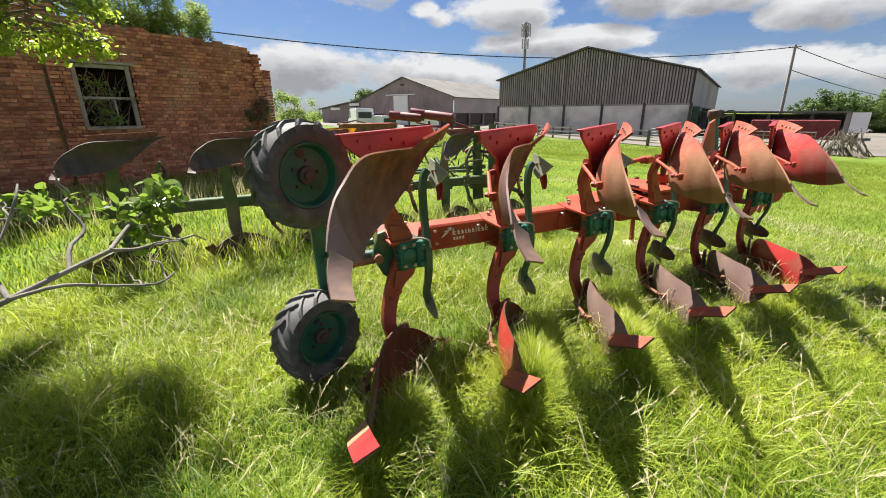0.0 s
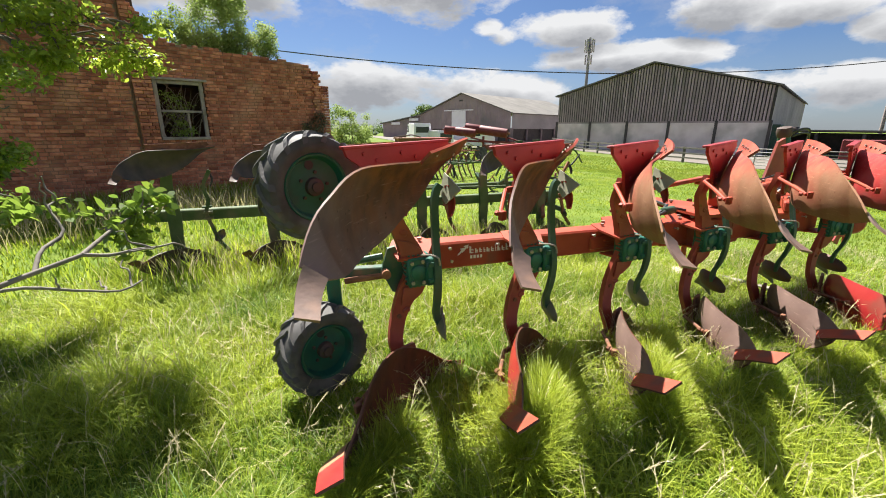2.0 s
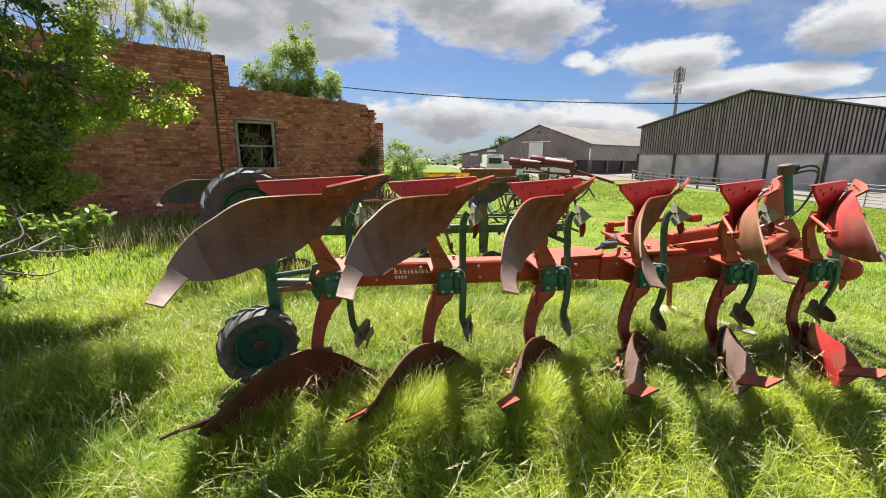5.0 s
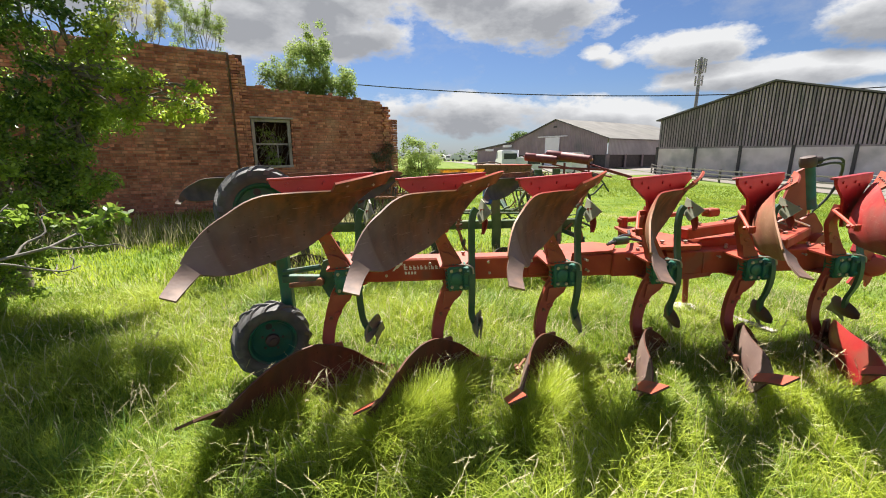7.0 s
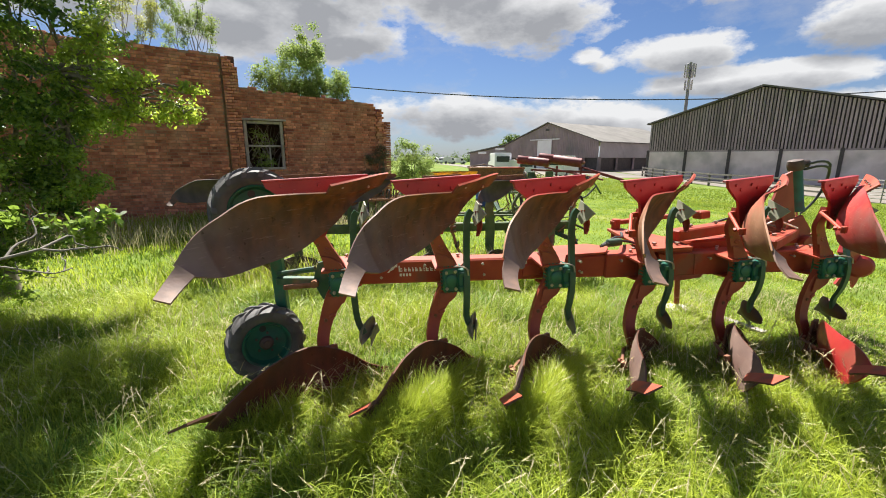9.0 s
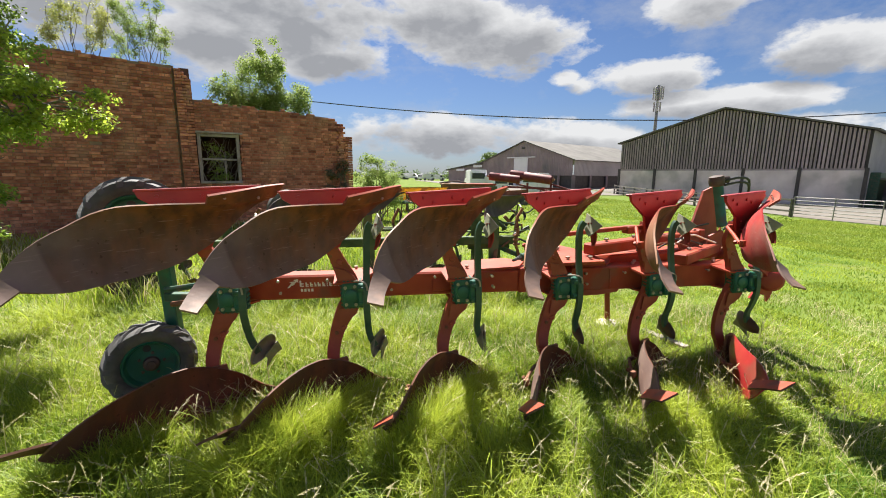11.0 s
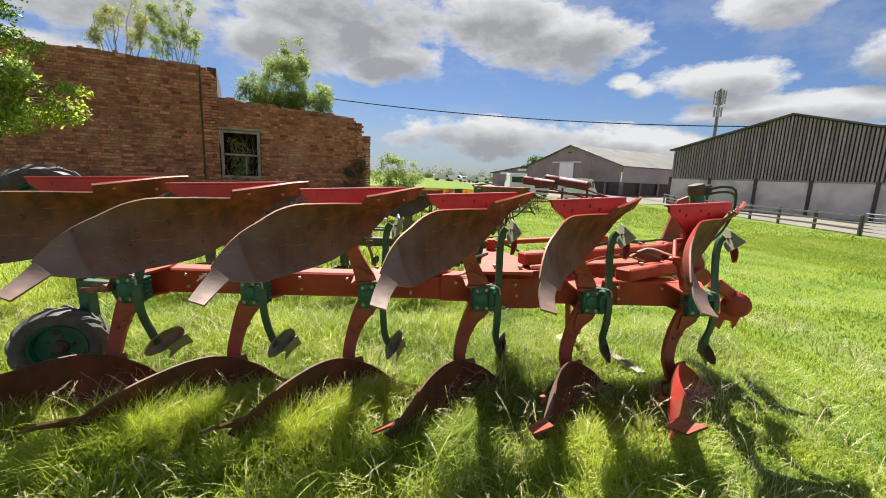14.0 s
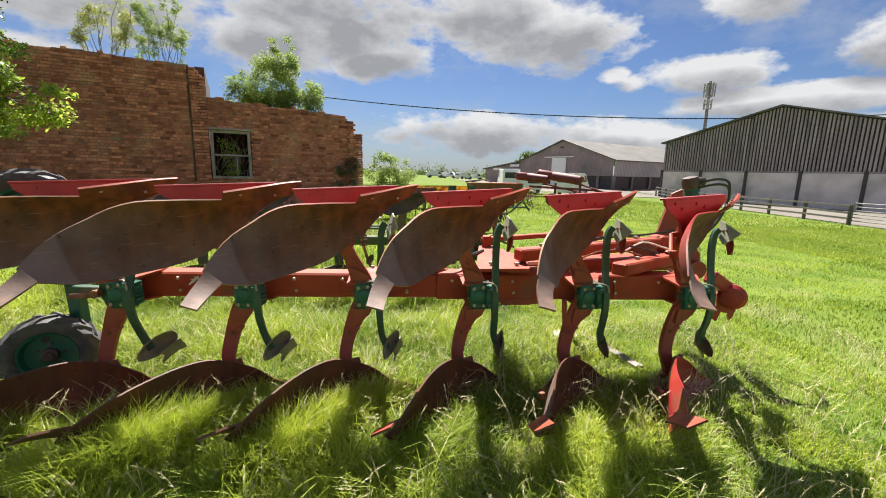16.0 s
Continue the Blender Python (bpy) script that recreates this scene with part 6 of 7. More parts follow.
def build_yard():
    ys = np.linspace(-4, 64, 70)
    n = 30
    verts = []
    for y in ys:
        x0 = edge_x(y) + 0.35
        for k in range(n):
            x = x0 + (80 - x0) * (k / (n - 1)) ** 1.5
            verts.append((x, y, gz(x, y) + 0.03))
    faces = [(j * n + i, j * n + i + 1, (j + 1) * n + i + 1, (j + 1) * n + i) for j in range(len(ys) - 1) for i in range(n - 1)]
    me = bpy.data.meshes.new("pavement")
    me.from_pydata(verts, [], faces)
    me.materials.append(YARD)
    tagged(new("pavement", me), "dusty beige concrete farmyard", "yard", kind="structure")
    # the apron between the barns, where the vans stand
    verts, m = [], 12
    for y in np.linspace(40, 92, 27):
        for k in range(m):
            x = 11.5 - 0.06 * (y - 40) + (min(edge_x(y), 33.0) + 0.3 - 11.5) * k / (m - 1)
            verts.append((x, y, gz(x, y) + 0.03))
    faces = [(j * m + i, j * m + i + 1, (j + 1) * m + i + 1, (j + 1) * m + i) for j in range(26) for i in range(m - 1)]
    me = bpy.data.meshes.new("pavement")
    me.from_pydata(verts, [], faces)
    me.materials.append(YARD)
    tagged(new("pavement", me), "dusty beige apron between the farm buildings", "yard", kind="structure")


build_yard()


GATE_Y = 17.4


def build_fence():
    o = Vector((25.0, 22, gz(25.0, 22)))
    fence = thing("fence", "dark grey timber post and rail fence along the yard", "fence", o)
    line, y = [], GATE_Y
    while y < 44:
        x = edge_x(y)
        line.append(Vector((x, y, gz(x, y))))
        y += 2.85 / math.hypot(1, edge_x(y + 1) - x)
    rnd = random.Random(2)
    for p in line:
        bm = bmesh.new()
        add_box(bm, p - o + Vector((0, 0, 0.47)), (0.13, 0.13, 1.24), None, 0.01)
        part("post", bm, FENCE_WOOD, fence)
    for a, b in zip(line, line[1:]):
        for h in (0.98, 0.66, 0.34):
            bm = bmesh.new()
            add_bar(bm, a - o + Vector((-0.085, 0, h + rnd.uniform(-0.02, 0.02))), b - o + Vector((-0.085, 0, h + rnd.uniform(-0.02, 0.02))), 0.035, 0.10, 0.004)
            part("rail", bm, FENCE_WOOD, fence)


build_fence()


def build_gate():
    """Two galvanised field gates, one after the other, that carry on the fence."""
    for k in range(2):
        a, b = [Vector((edge_x(y), y, gz(edge_x(y), y))) for y in (GATE_Y - 0.12 - 4.3 * k, GATE_Y - 4.2 - 4.3 * k)]
        d = b - a
        gate = thing("field_gate", "grey galvanised tubular field gate closing the yard", "gate", a, "gates to the yard")
        for h in (0.25, 0.42, 0.59, 0.78, 0.97, 1.16):
            bm = bmesh.new()
            add_tube(bm, [Vector((0, 0, h)), d + Vector((0, 0, h))], 0.024, 8)
            part("bar", bm, GALV, gate)
        for f in (0.0, 0.5, 1.0):
            bm = bmesh.new()
            add_tube(bm, [d * f + Vector((0, 0, 0.06 if f == 0.5 else -0.05)), d * f + Vector((0, 0, 1.2))], 0.028, 8)
            part("upright", bm, GALV, gate)


build_gate()


def build_van(at, yaw, L, H, name="van", label="white panel van parked in the farmyard", group="vans in the yard"):
    v = thing(name, label, name, at, group)
    v.rotation_euler = (0, 0, radians(yaw))
    prof = [(-L / 2, 0.35), (-L / 2, H * 0.85), (-L / 2 + 0.15, H), (L * 0.18, H), (L * 0.26, H * 0.96), (L * 0.36, H * 0.58), (L * 0.49, H * 0.48), (L / 2, H * 0.40), (L / 2, 0.35)]
    bm = bmesh.new()
    add_plate(bm, [(x, -0.9, z) for x, z in prof], (0, 1.8, 0))
    bmesh.ops.bevel(bm, geom=list(bm.edges), offset=0.06, segments=2, affect="EDGES")
    body = part("body", bm, WHITE, v, smooth=40)
    for y in (-0.905, 0.895):
        bm = bmesh.new()
        add_plate(bm, [(L * 0.15, y, H * 0.60), (L * 0.335, y, H * 0.60), (L * 0.25, y, H * 0.90), (L * 0.15, y, H * 0.90)], (0, 0.01, 0))
        part("window", bm, GLASS_DARK, body)
    bm = bmesh.new()
    add_plate(bm, [(-L / 2 - 0.005, -0.7, H * 0.58), (-L / 2 - 0.005, 0.7, H * 0.58), (-L / 2 - 0.005, 0.7, H * 0.84), (-L / 2 - 0.005, -0.7, H * 0.84)], (0.01, 0, 0))
    part("window", bm, GLASS_DARK, body)
    for x in (-L * 0.3, L * 0.32):
        for y in (-0.82, 0.82):
            bm = bmesh.new()
            add_lathe_closed(bm, [(-0.11, 0.26), (-0.09, 0.33), (0.09, 0.33), (0.11, 0.26)], (0, 1, 0), (x, y, 0.33), 20)
            part("wheel", bm, RUBBER, v, smooth=40)


build_van((11.9, 43.6, gz(11.9, 43.6)), 86, 4.9, 2.3)
build_van((13.3, 41.0, gz(13.3, 41.0)), 100, 4.0, 1.7, "car", "small pale car parked among the farm vans", "cars beyond the field")
build_van((18.4, 41.0, gz(18.4, 41.0)), 50, 5.4, 2.35)
for x, y, yaw in ((5.5, 96.0, 10), (9.0, 99.0, -20), (12.5, 97.0, 35), (15.5, 101.0, 5), (-1.0, 104.0, 15)):
    build_van((x, y, gz(x, y)), yaw, 4.2, 1.5, "car", "pale car parked far off beyond the field", "cars beyond the field")


def build_roller():
    """Folded maroon field rollers stored behind the ploughs."""
    o = Vector((10.0, 22.6, gz(10, 22.6)))
    r = thing("field_roller", "folded maroon land roller with red drawbar frame", "roller", o)
    r.scale = (1.12, 1.12, 1.10)
    for a, b, rad in (((-1.5, 1.3, 1.65), (0.1, 0.4, 1.45), 0.24), ((-0.3, 1.0, 1.78), (1.6, -0.6, 1.45), 0.26), ((0.6, 1.6, 1.8), (2.1, 0.4, 1.5), 0.16)):
        a, b = Vector(a), Vector(b)
        bm = bmesh.new()
        L = (b - a).length
        add_lathe_closed(bm, [(0, rad * 0.7), (0.03, rad), (L * 0.33, rad), (L * 0.34, rad * 0.94), (L * 0.36, rad * 0.94), (L * 0.37, rad), (L - 0.03, rad), (L, rad * 0.7)], b - a, a, 24)
        cyl = part("roller", bm, MAROON, r, smooth=40)
        bm = bmesh.new()
        add_tube(bm, [a - (b - a) * 0.06, b + (b - a) * 0.06], 0.05, 8)
        part("axle", bm, RUST, cyl)
    bm = bmesh.new()
    for p, q, w in (((-0.9, 0.6, 1.05), (2.2, -0.9, 0.95), 0.12), ((0.2, 1.4, 1.2), (2.6, -1.2, 0.55), 0.09), ((2.2, -0.9, 0.95), (3.3, -2.0, 0.55), 0.09), ((1.6, -0.4, 1.25), (3.3, -2.0, 0.6), 0.08), ((0.4, 0.0, 0.3), (0.4, 0.0, 1.3), 0.10), ((1.6, -0.5, 0.3), (1.6, -0.5, 1.2), 0.10)):
        add_bar(bm, p, q, w, w, 0.008)
    part("frame", bm, MAROON, r, smooth=30)
    for x, y in ((0.2, -0.2), (1.9, -0.5)):
        bm = bmesh.new()
        add_lathe_closed(bm, [(-0.1, 0.28), (-0.08, 0.36), (0.08, 0.36), (0.1, 0.28)], (0.7, 0.7, 0), (x, y, 0.36), 20)
        part("wheel", bm, RUBBER, r, smooth=40)


build_roller()


def build_flatbed():
    """Rusty flat seed-drill body beside the rollers."""
    o = Vector((6.6, 24.2, gz(6.6, 24.2)))
    f = thing("seed_drill", "rusty brown flat-topped seed drill", "seed drill", o)
    bm = bmesh.new()
    add_box(bm, (0.3, 0, 1.12), (3.6, 1.2, 0.10), None, 0.02)
    part("lid", bm, STEEL_BACK, f)
    bm = bmesh.new()
    add_plate(bm, [(-1.4, -0.5, 0.55), (2.0, -0.5, 0.55), (2.05, -0.58, 1.06), (-1.45, -0.58, 1.06)], (0, 1.0, 0))
    part("hopper", bm, RUST, f)
    for k in range(14):
        bm = bmesh.new()
        x = -1.3 + k * 0.25
        add_tube(bm, [(x, -0.45, 0.6), (x, -0.5, 0.3), (x + 0.03, -0.4, 0.06)], 0.022, 6)
        part("coulter", bm, RUST, f)
    for x in (-1.7, 2.3):
        bm = bmesh.new()
        add_lathe_closed(bm, [(-0.07, 0.3), (-0.05, 0.45), (0.05, 0.45), (0.07, 0.3)], (1, 0, 0), (x, 0.1, 0.45), 22)
        part("wheel", bm, RUBBER, f, smooth=40)
    bm = bmesh.new()
    for p, q in (((-1.2, 0.2, 1.18), (-0.4, 0.3, 1.35)), ((-0.4, 0.3, 1.35), (0.2, 0.1, 1.2)), ((-1.6, 0.0, 1.2), (-0.9, -0.3, 1.3))):
        add_bar(bm, p, q, 0.12, 0.08, 0.02)
    part("sack", bm, YARD, f)


build_flatbed()


def build_hopper():
    o = Vector((3.0, 17.6, gz(3, 17.6)))
    h = thing("spreader_hopper", "faded yellow spreader hopper on a rusty frame", "spreader", o)
    h.rotation_euler = (0, 0, radians(40))
    bm = bmesh.new()
    top, bot = [(-1.5, -0.6, 1.08), (1.5, -0.6, 1.08), (1.5, 0.6, 1.08), (-1.5, 0.6, 1.08)], [(-1.3, -0.25, 0.45), (1.3, -0.25, 0.45), (1.3, 0.25, 0.45), (-1.3, 0.25, 0.45)]
    t, b = [bm.verts.new(p) for p in top], [bm.verts.new(p) for p in bot]
    for j in range(4):
        bm.faces.new((t[j], b[j], b[(j + 1) % 4], t[(j + 1) % 4]))
    bm.faces.new(b)
    bmesh.ops.solidify(bm, geom=list(bm.faces), thickness=0.02)
    part("hopper", bm, YELLOW, h)
    bm = bmesh.new()
    for p, q in (((-1.7, -0.6, 0.42), (1.7, -0.6, 0.42)), ((-1.7, 0.6, 0.42), (1.7, 0.6, 0.42)), ((-1.6, -0.6, 0.42), (-1.6, 0.6, 0.42)), ((1.6, -0.6, 0.42), (1.6, 0.6, 0.42)), ((-1.4, -0.6, 0.0), (-1.4, -0.6, 0.95)), ((1.4, -0.6, 0.0), (1.4, -0.6, 0.95))):
        add_bar(bm, p, q, 0.07, 0.07, 0.005)
    part("frame", bm, RUST, h)


build_hopper()


def build_scrap():
    """Low rusting implements between the old plough and the hopper."""
    rnd = random.Random(17)
    for j, (x, y, w, name, label) in enumerate(((-0.4, 8.8, 2.2, "cultivator", "rusting spring-tine cultivator lying in the grass"), (4.6, 11.4, 2.2, "cultivator", "rusting spring-tine cultivator lying in the grass"), (2.2, 13.6, 2.4, "harrow", "tangled rusty harrow frame in the grass"), (7.6, 19.6, 2.4, "harrow", "tangled rusty harrow frame in the grass"))):
        o = Vector((x, y, gz(x, y)))
        t = thing(name, label, name, o)
        t.rotation_euler = (0, 0, rnd.uniform(-0.3, 0.5))
        for k in range(3):
            bm = bmesh.new()
            add_bar(bm, (-w / 2, -0.5 + k * 0.5, 0.62), (w / 2, -0.5 + k * 0.5, 0.62), 0.06, 0.06, 0.005)
            part("frame_bar", bm, (RUST, OLDGREEN, STEM_GREEN)[j % 3], t)
        for k in range(9):
            bm = bmesh.new()
            a = Vector((-w / 2 + 0.1 + k * (w - 0.2) / 8, -0.5 + (k % 3) * 0.5, 0.6))
            add_strap(bm, smooth_line([a, a + Vector((0.05, 0.1, 0.28)), a + Vector((0.0, 0.32, 0.22)), a + Vector((0, 0.34, -0.15)), a + Vector((0, 0.12, -0.58))], 14), (1, 0, 0), 0.03, 0.045)
            part("tine", bm, RUST if k % 2 else STEEL_OLD, t, smooth=40)
        for k in range(5):
            bm = bmesh.new()
            a = Vector((rnd.uniform(-w / 2, w / 2), rnd.uniform(-0.6, 0.6), rnd.uniform(0.4, 0.9)))
            b = a + Vector((rnd.uniform(-0.7, 0.7), rnd.uniform(-0.5, 0.5), rnd.uniform(-0.2, 0.35)))
            add_bar(bm, a, b, 0.05, 0.04, 0.004)
            part("brace", bm, RUST if k % 2 else TIMBER, t)
    o = Vector((3.6, 12.2, gz(3.6, 12.2)))
    b = thing("plastic_drum", "blue plastic drum on the grass", "drum", o)
    bm = bmesh.new()
    add_lathe_closed(bm, [(0, 0.26), (0.03, 0.29), (0.28, 0.285), (0.30, 0.30), (0.33, 0.285), (0.58, 0.285), (0.60, 0.30), (0.63, 0.285), (0.86, 0.29), (0.90, 0.24)], (0, 0, 1), (0, 0, 0), 24)
    part("body", bm, BLUE, b, smooth=40)
    bm = bmesh.new()
    add_lathe_closed(bm, [(0.895, 0.05), (0.925, 0.05)], (0, 0, 1), (0.12, 0, 0), 12)
    part("bung", bm, BLACK, b)


build_scrap()


def build_mast():
    o = Vector((40.4, 53.05, gz(40, 53)))
    m = thing("phone_mast", "pale grey mobile phone mast with antenna cluster", "mast", o)
    bm = bmesh.new()
    add_tube(bm, [(0, 0, 0), (0, 0, 14.6)], 0.30, 12, 0.16)
    part("pole", bm, GALV, m, smooth=40)
    for z, n, h, r in ((11.7, 3, 1.3, 0.45), (13.5, 6, 1.7, 0.62)):
        for k in range(n):
            a = 2 * math.pi * k / n + (0.5 if z > 12 else 0)
            bm = bmesh.new()
            add_box(bm, (r * math.cos(a), r * math.sin(a), z), (0.26, 0.16, h), Matrix.Rotation(a + math.pi / 2, 3, "Z"), 0.02)
            part("antenna", bm, CLAD_LIGHT, m)
            bm = bmesh.new()
            add_bar(bm, (0, 0, z), (r * math.cos(a), r * math.sin(a), z), 0.06, 0.06)
            part("bracket", bm, DARK_STEEL_SHADE, m)


build_mast()


def build_power_line():
    p = Vector((63.9, 28.8, gz(60, 28)))
    pole = thing("utility_pole", "weathered wooden utility pole carrying overhead wires", "utility pole", p)
    top = Vector((63.7, 28.85, 9.35))
    bm = bmesh.new()
    add_tube(bm, [(0, 0, 0), top - p + Vector((0, 0, 0.25))], 0.20, 10, 0.15)
    part("pole", bm, TIMBER, pole, smooth=40)
    bm = bmesh.new()
    add_bar(bm, top - p + Vector((-0.4, 0.5, 0)), top - p + Vector((0.4, -0.5, 0)), 0.1, 0.1)
    part("crossarm", bm, TIMBER, pole)
    for end, sag in ((Vector((-14.0, 45.0, 10.0)), 2.4), (Vector((124.0, 30.4, 5.2)), 0.7), (Vector((106.0, 30.0, 3.4)), 0.4)):
        start = top if end.z > 4 else top - Vector((0, 0, 2.6))
        bm = bmesh.new()
        pts = [start.lerp(end, k / 24) - p - Vector((0, 0, sag * 4 * (k / 24) * (1 - k / 24))) for k in range(25)]
        add_tube(bm, pts, 0.05, 5)
        part("wire", bm, DARK_STEEL_SHADE, pole)


build_power_line()


def build_far():
    """Low buildings, hedges and trees at the edges of the view."""
    o = Vector((42.0, 20.0, gz(42, 20)))
    s = thing("open_shed", "low dark open-fronted shed beyond the barn", "shed", o)
    u, n = Vector((0.30, -0.95, 0)).normalized(), Vector((-0.95, -0.30, 0)).normalized()
    bm = bmesh.new()
    add_plate(bm, [u * -5.5 + Vector((0, 0, 2.25)), u * 6 + Vector((0, 0, 2.15)), u * 6 - n * 6 + Vector((0, 0, 2.05)), u * -5.5 - n * 6 + Vector((0, 0, 2.15))], (0, 0, 0.12))
    part("roof", bm, ROOF, s)
    bm = bmesh.new()
    add_plate(bm, [u * -5.5 - n * 5.5, u * 5.7 - n * 5.5, u * 5.7 - n * 5.5 + Vector((0, 0, 2.0)), u * -5.5 - n * 5.5 + Vector((0, 0, 2.1))], n * 0.1)
    part("rear_wall", bm, DARK_STEEL_SHADE, s)
    bm = bmesh.new()
    add_plate(bm, [u * 5.8, u * 5.8 - n * 5.5, u * 5.8 - n * 5.5 + Vector((0, 0, 2.05)), u * 5.8 + Vector((0, 0, 2.15))], u * 0.1)
    part("end_wall", bm, CLAD, s)
    for k in range(5):
        bm = bmesh.new()
        add_box(bm, u * (-5.3 + k * 3.0) - n * 0.3 + Vector((0, 0, 1.0)), (0.2, 0.2, 2.1))
        part("post", bm, DARK_STEEL_SHADE, s)
    o = Vector((30.5, 12.0, gz(30.5, 12)))
    t = thing("trailer", "maroon high-sided farm trailer in the yard", "trailer", o)
    t.rotation_euler = (0, 0, radians(-62))
    bm = bmesh.new()
    add_box(bm, (0, 0, 1.15), (4.2, 2.0, 1.1), None, 0.03)
    part("body", bm, MAROON, t)
    for k in range(6):
        bm = bmesh.new()
        add_box(bm, (-2.0 + k * 0.8, -1.02, 1.15), (0.08, 0.06, 1.1))
        part("rib", bm, MAROON, t)
    for x in (-0.5, 0.6):
        for y in (-0.85, 0.85):
            bm = bmesh.new()
            add_lathe_closed(bm, [(-0.14, 0.3), (-0.1, 0.42), (0.1, 0.42), (0.14, 0.3)], (0, 1, 0), (x, y, 0.42), 18)
            part("wheel", bm, RUBBER, t, smooth=40)
    o = Vector((36.7, 11.0, gz(36.7, 11)))
    g = thing("sign", "small white notice board on two posts", "sign", o)
    d = Vector((0.3, -0.95, 0))
    for k in (-0.3, 0.3):
        bm = bmesh.new()
        add_tube(bm, [d * k, d * k + Vector((0, 0, 1.5))], 0.04, 8)
        part("post", bm, TIMBER, g)
    bm = bmesh.new()
    add_bar(bm, d * -0.45 + Vector((-0.06, 0, 1.5)), d * 0.45 + Vector((-0.06, 0, 1.5)), 0.03, 1.3)
    part("board", bm, WHITE, g)
    o = Vector((27.0, 8.1, gz(27.0, 8.1)))
    p = thing("brush_pile", "pile of grey cut branches by the yard", "brush pile", o)
    rnd = random.Random(9)
    for k in range(60):
        bm = bmesh.new()
        a = Vector((rnd.uniform(-0.6, 0.6), rnd.uniform(-1.4, 1.2), 0))
        add_tube(bm, smooth_line([a, a * 0.6 + Vector((0, rnd.uniform(-0.3, 0.3), rnd.uniform(0.4, 0.9))), a * 0.3 + Vector((rnd.uniform(-0.3, 0.3), rnd.uniform(-0.6, 0.6), rnd.uniform(0.7, 1.4)))], 7), 0.03, 5, 0.01)
        part("branch", bm, BARK, p)
    # dark gear at the barn's corner
    o = Vector((41.0, 26.6, gz(41, 26)))
    c = thing("grain_bin", "dark green feed bin against the barn's side", "bin", o)
    bm = bmesh.new()
    add_box(bm, (0, 0, 1.4), (3.0, 3.0, 2.8), Matrix.Rotation(0.5, 3, "Z"), 0.05)
    part("body", bm, STEM_GREEN, c)
    bm = bmesh.new()
    add_box(bm, (-0.4, 0.6, 3.3), (1.6, 1.6, 1.1), Matrix.Rotation(0.5, 3, "Z"), 0.1)
    part("cover", bm, DARK_STEEL_SHADE, c)
    # trees
    build_bush("tree", "broad round green tree beyond the yard", (64.5, 24.2, gz(60, 22)), [((0, 0, 3.0), (2.6, 2.6, 1.9)), ((1.2, -2.6, 2.6), (2.4, 2.4, 1.9)), ((-1.2, 2.2, 2.0), (1.8, 1.8, 1.4)), ((2.4, -5.2, 2.6), (2.6, 2.6, 2.2)), ((0.2, -1.4, 1.2), (2.6, 2.6, 1.2)), ((2.2, -4.5, 1.0), (2.4, 2.4, 1.1))], 40000, 0.21, LEAF_FAR, 51, 8, 0.2)
    build_bush("tree", "broad round green tree beyond the yard", (70, 10, gz(60, 10)), [((0, 0, 3.6), (3.6, 3.6, 2.5)), ((1.0, -5, 3.4), (3.4, 3.4, 2.4)), ((0, 4, 2.8), (2.6, 2.6, 2.0)), ((0, 0, 1.3), (3.4, 3.4, 1.3))], 20000, 0.26, LEAF_FAR, 52, 8, 0.2)
    build_bush("tree", "rounded tree behind the old shed", (26.6, 90, gz(26, 90)), [((0, 0, 5.0), (2.6, 2.6, 1.8)), ((-1.5, 0, 4.2), (2.0, 2.0, 1.6))], 5000, 0.3, LEAF_FAR, 53, 6, 0.2)
    # hedges on the skyline: nobody could count these
    rs = np.random.RandomState(6)
    cs, rr = [], []
    for k in range(420):
        x = rs.uniform(-90, 60)
        y = 165 + 0.1 * x + rs.uniform(-6, 6)
        h = rs.uniform(0.8, 2.2) + (1.6 if rs.rand() < 0.15 else 0)
        cs.append((x, y, gz(x, y) + h * 0.6))
        rr.append((1.8, 1.2, h))
    for k in range(160):
        f = rs.uniform(0, 1)
        x, y = 48 + 34 * f, 4.0 - 40 * f + rs.uniform(-1, 1)
        cs.append((x, y, gz(x, y) + 0.6))
        rr.append((0.9, 0.9, 0.75))
    ob = thing("hedgerow", "distant green hedgerows and scrub on the skyline", "hedge", kind="stuff")
    leaf_cloud("hedge", cs, rr, 24000, 0.55, LEAF_FAR, ob, 61)


build_far()


def build_plank():
    """A pale old board left in the grass by the plough's stand."""
    p = thing("plank", "pale weathered plank lying in the grass beside the plough", "plank", (4.0, 0.95, gz(4.0, 0.95) + 0.045))
    bm = bmesh.new()
    add_bar(bm, (-0.10, 0.54, -0.03), (0.10, -0.40, 0.0), 0.085, 0.025, 0.004)
    part("board", bm, TIMBER, p)


build_plank()

# ---- grass ----


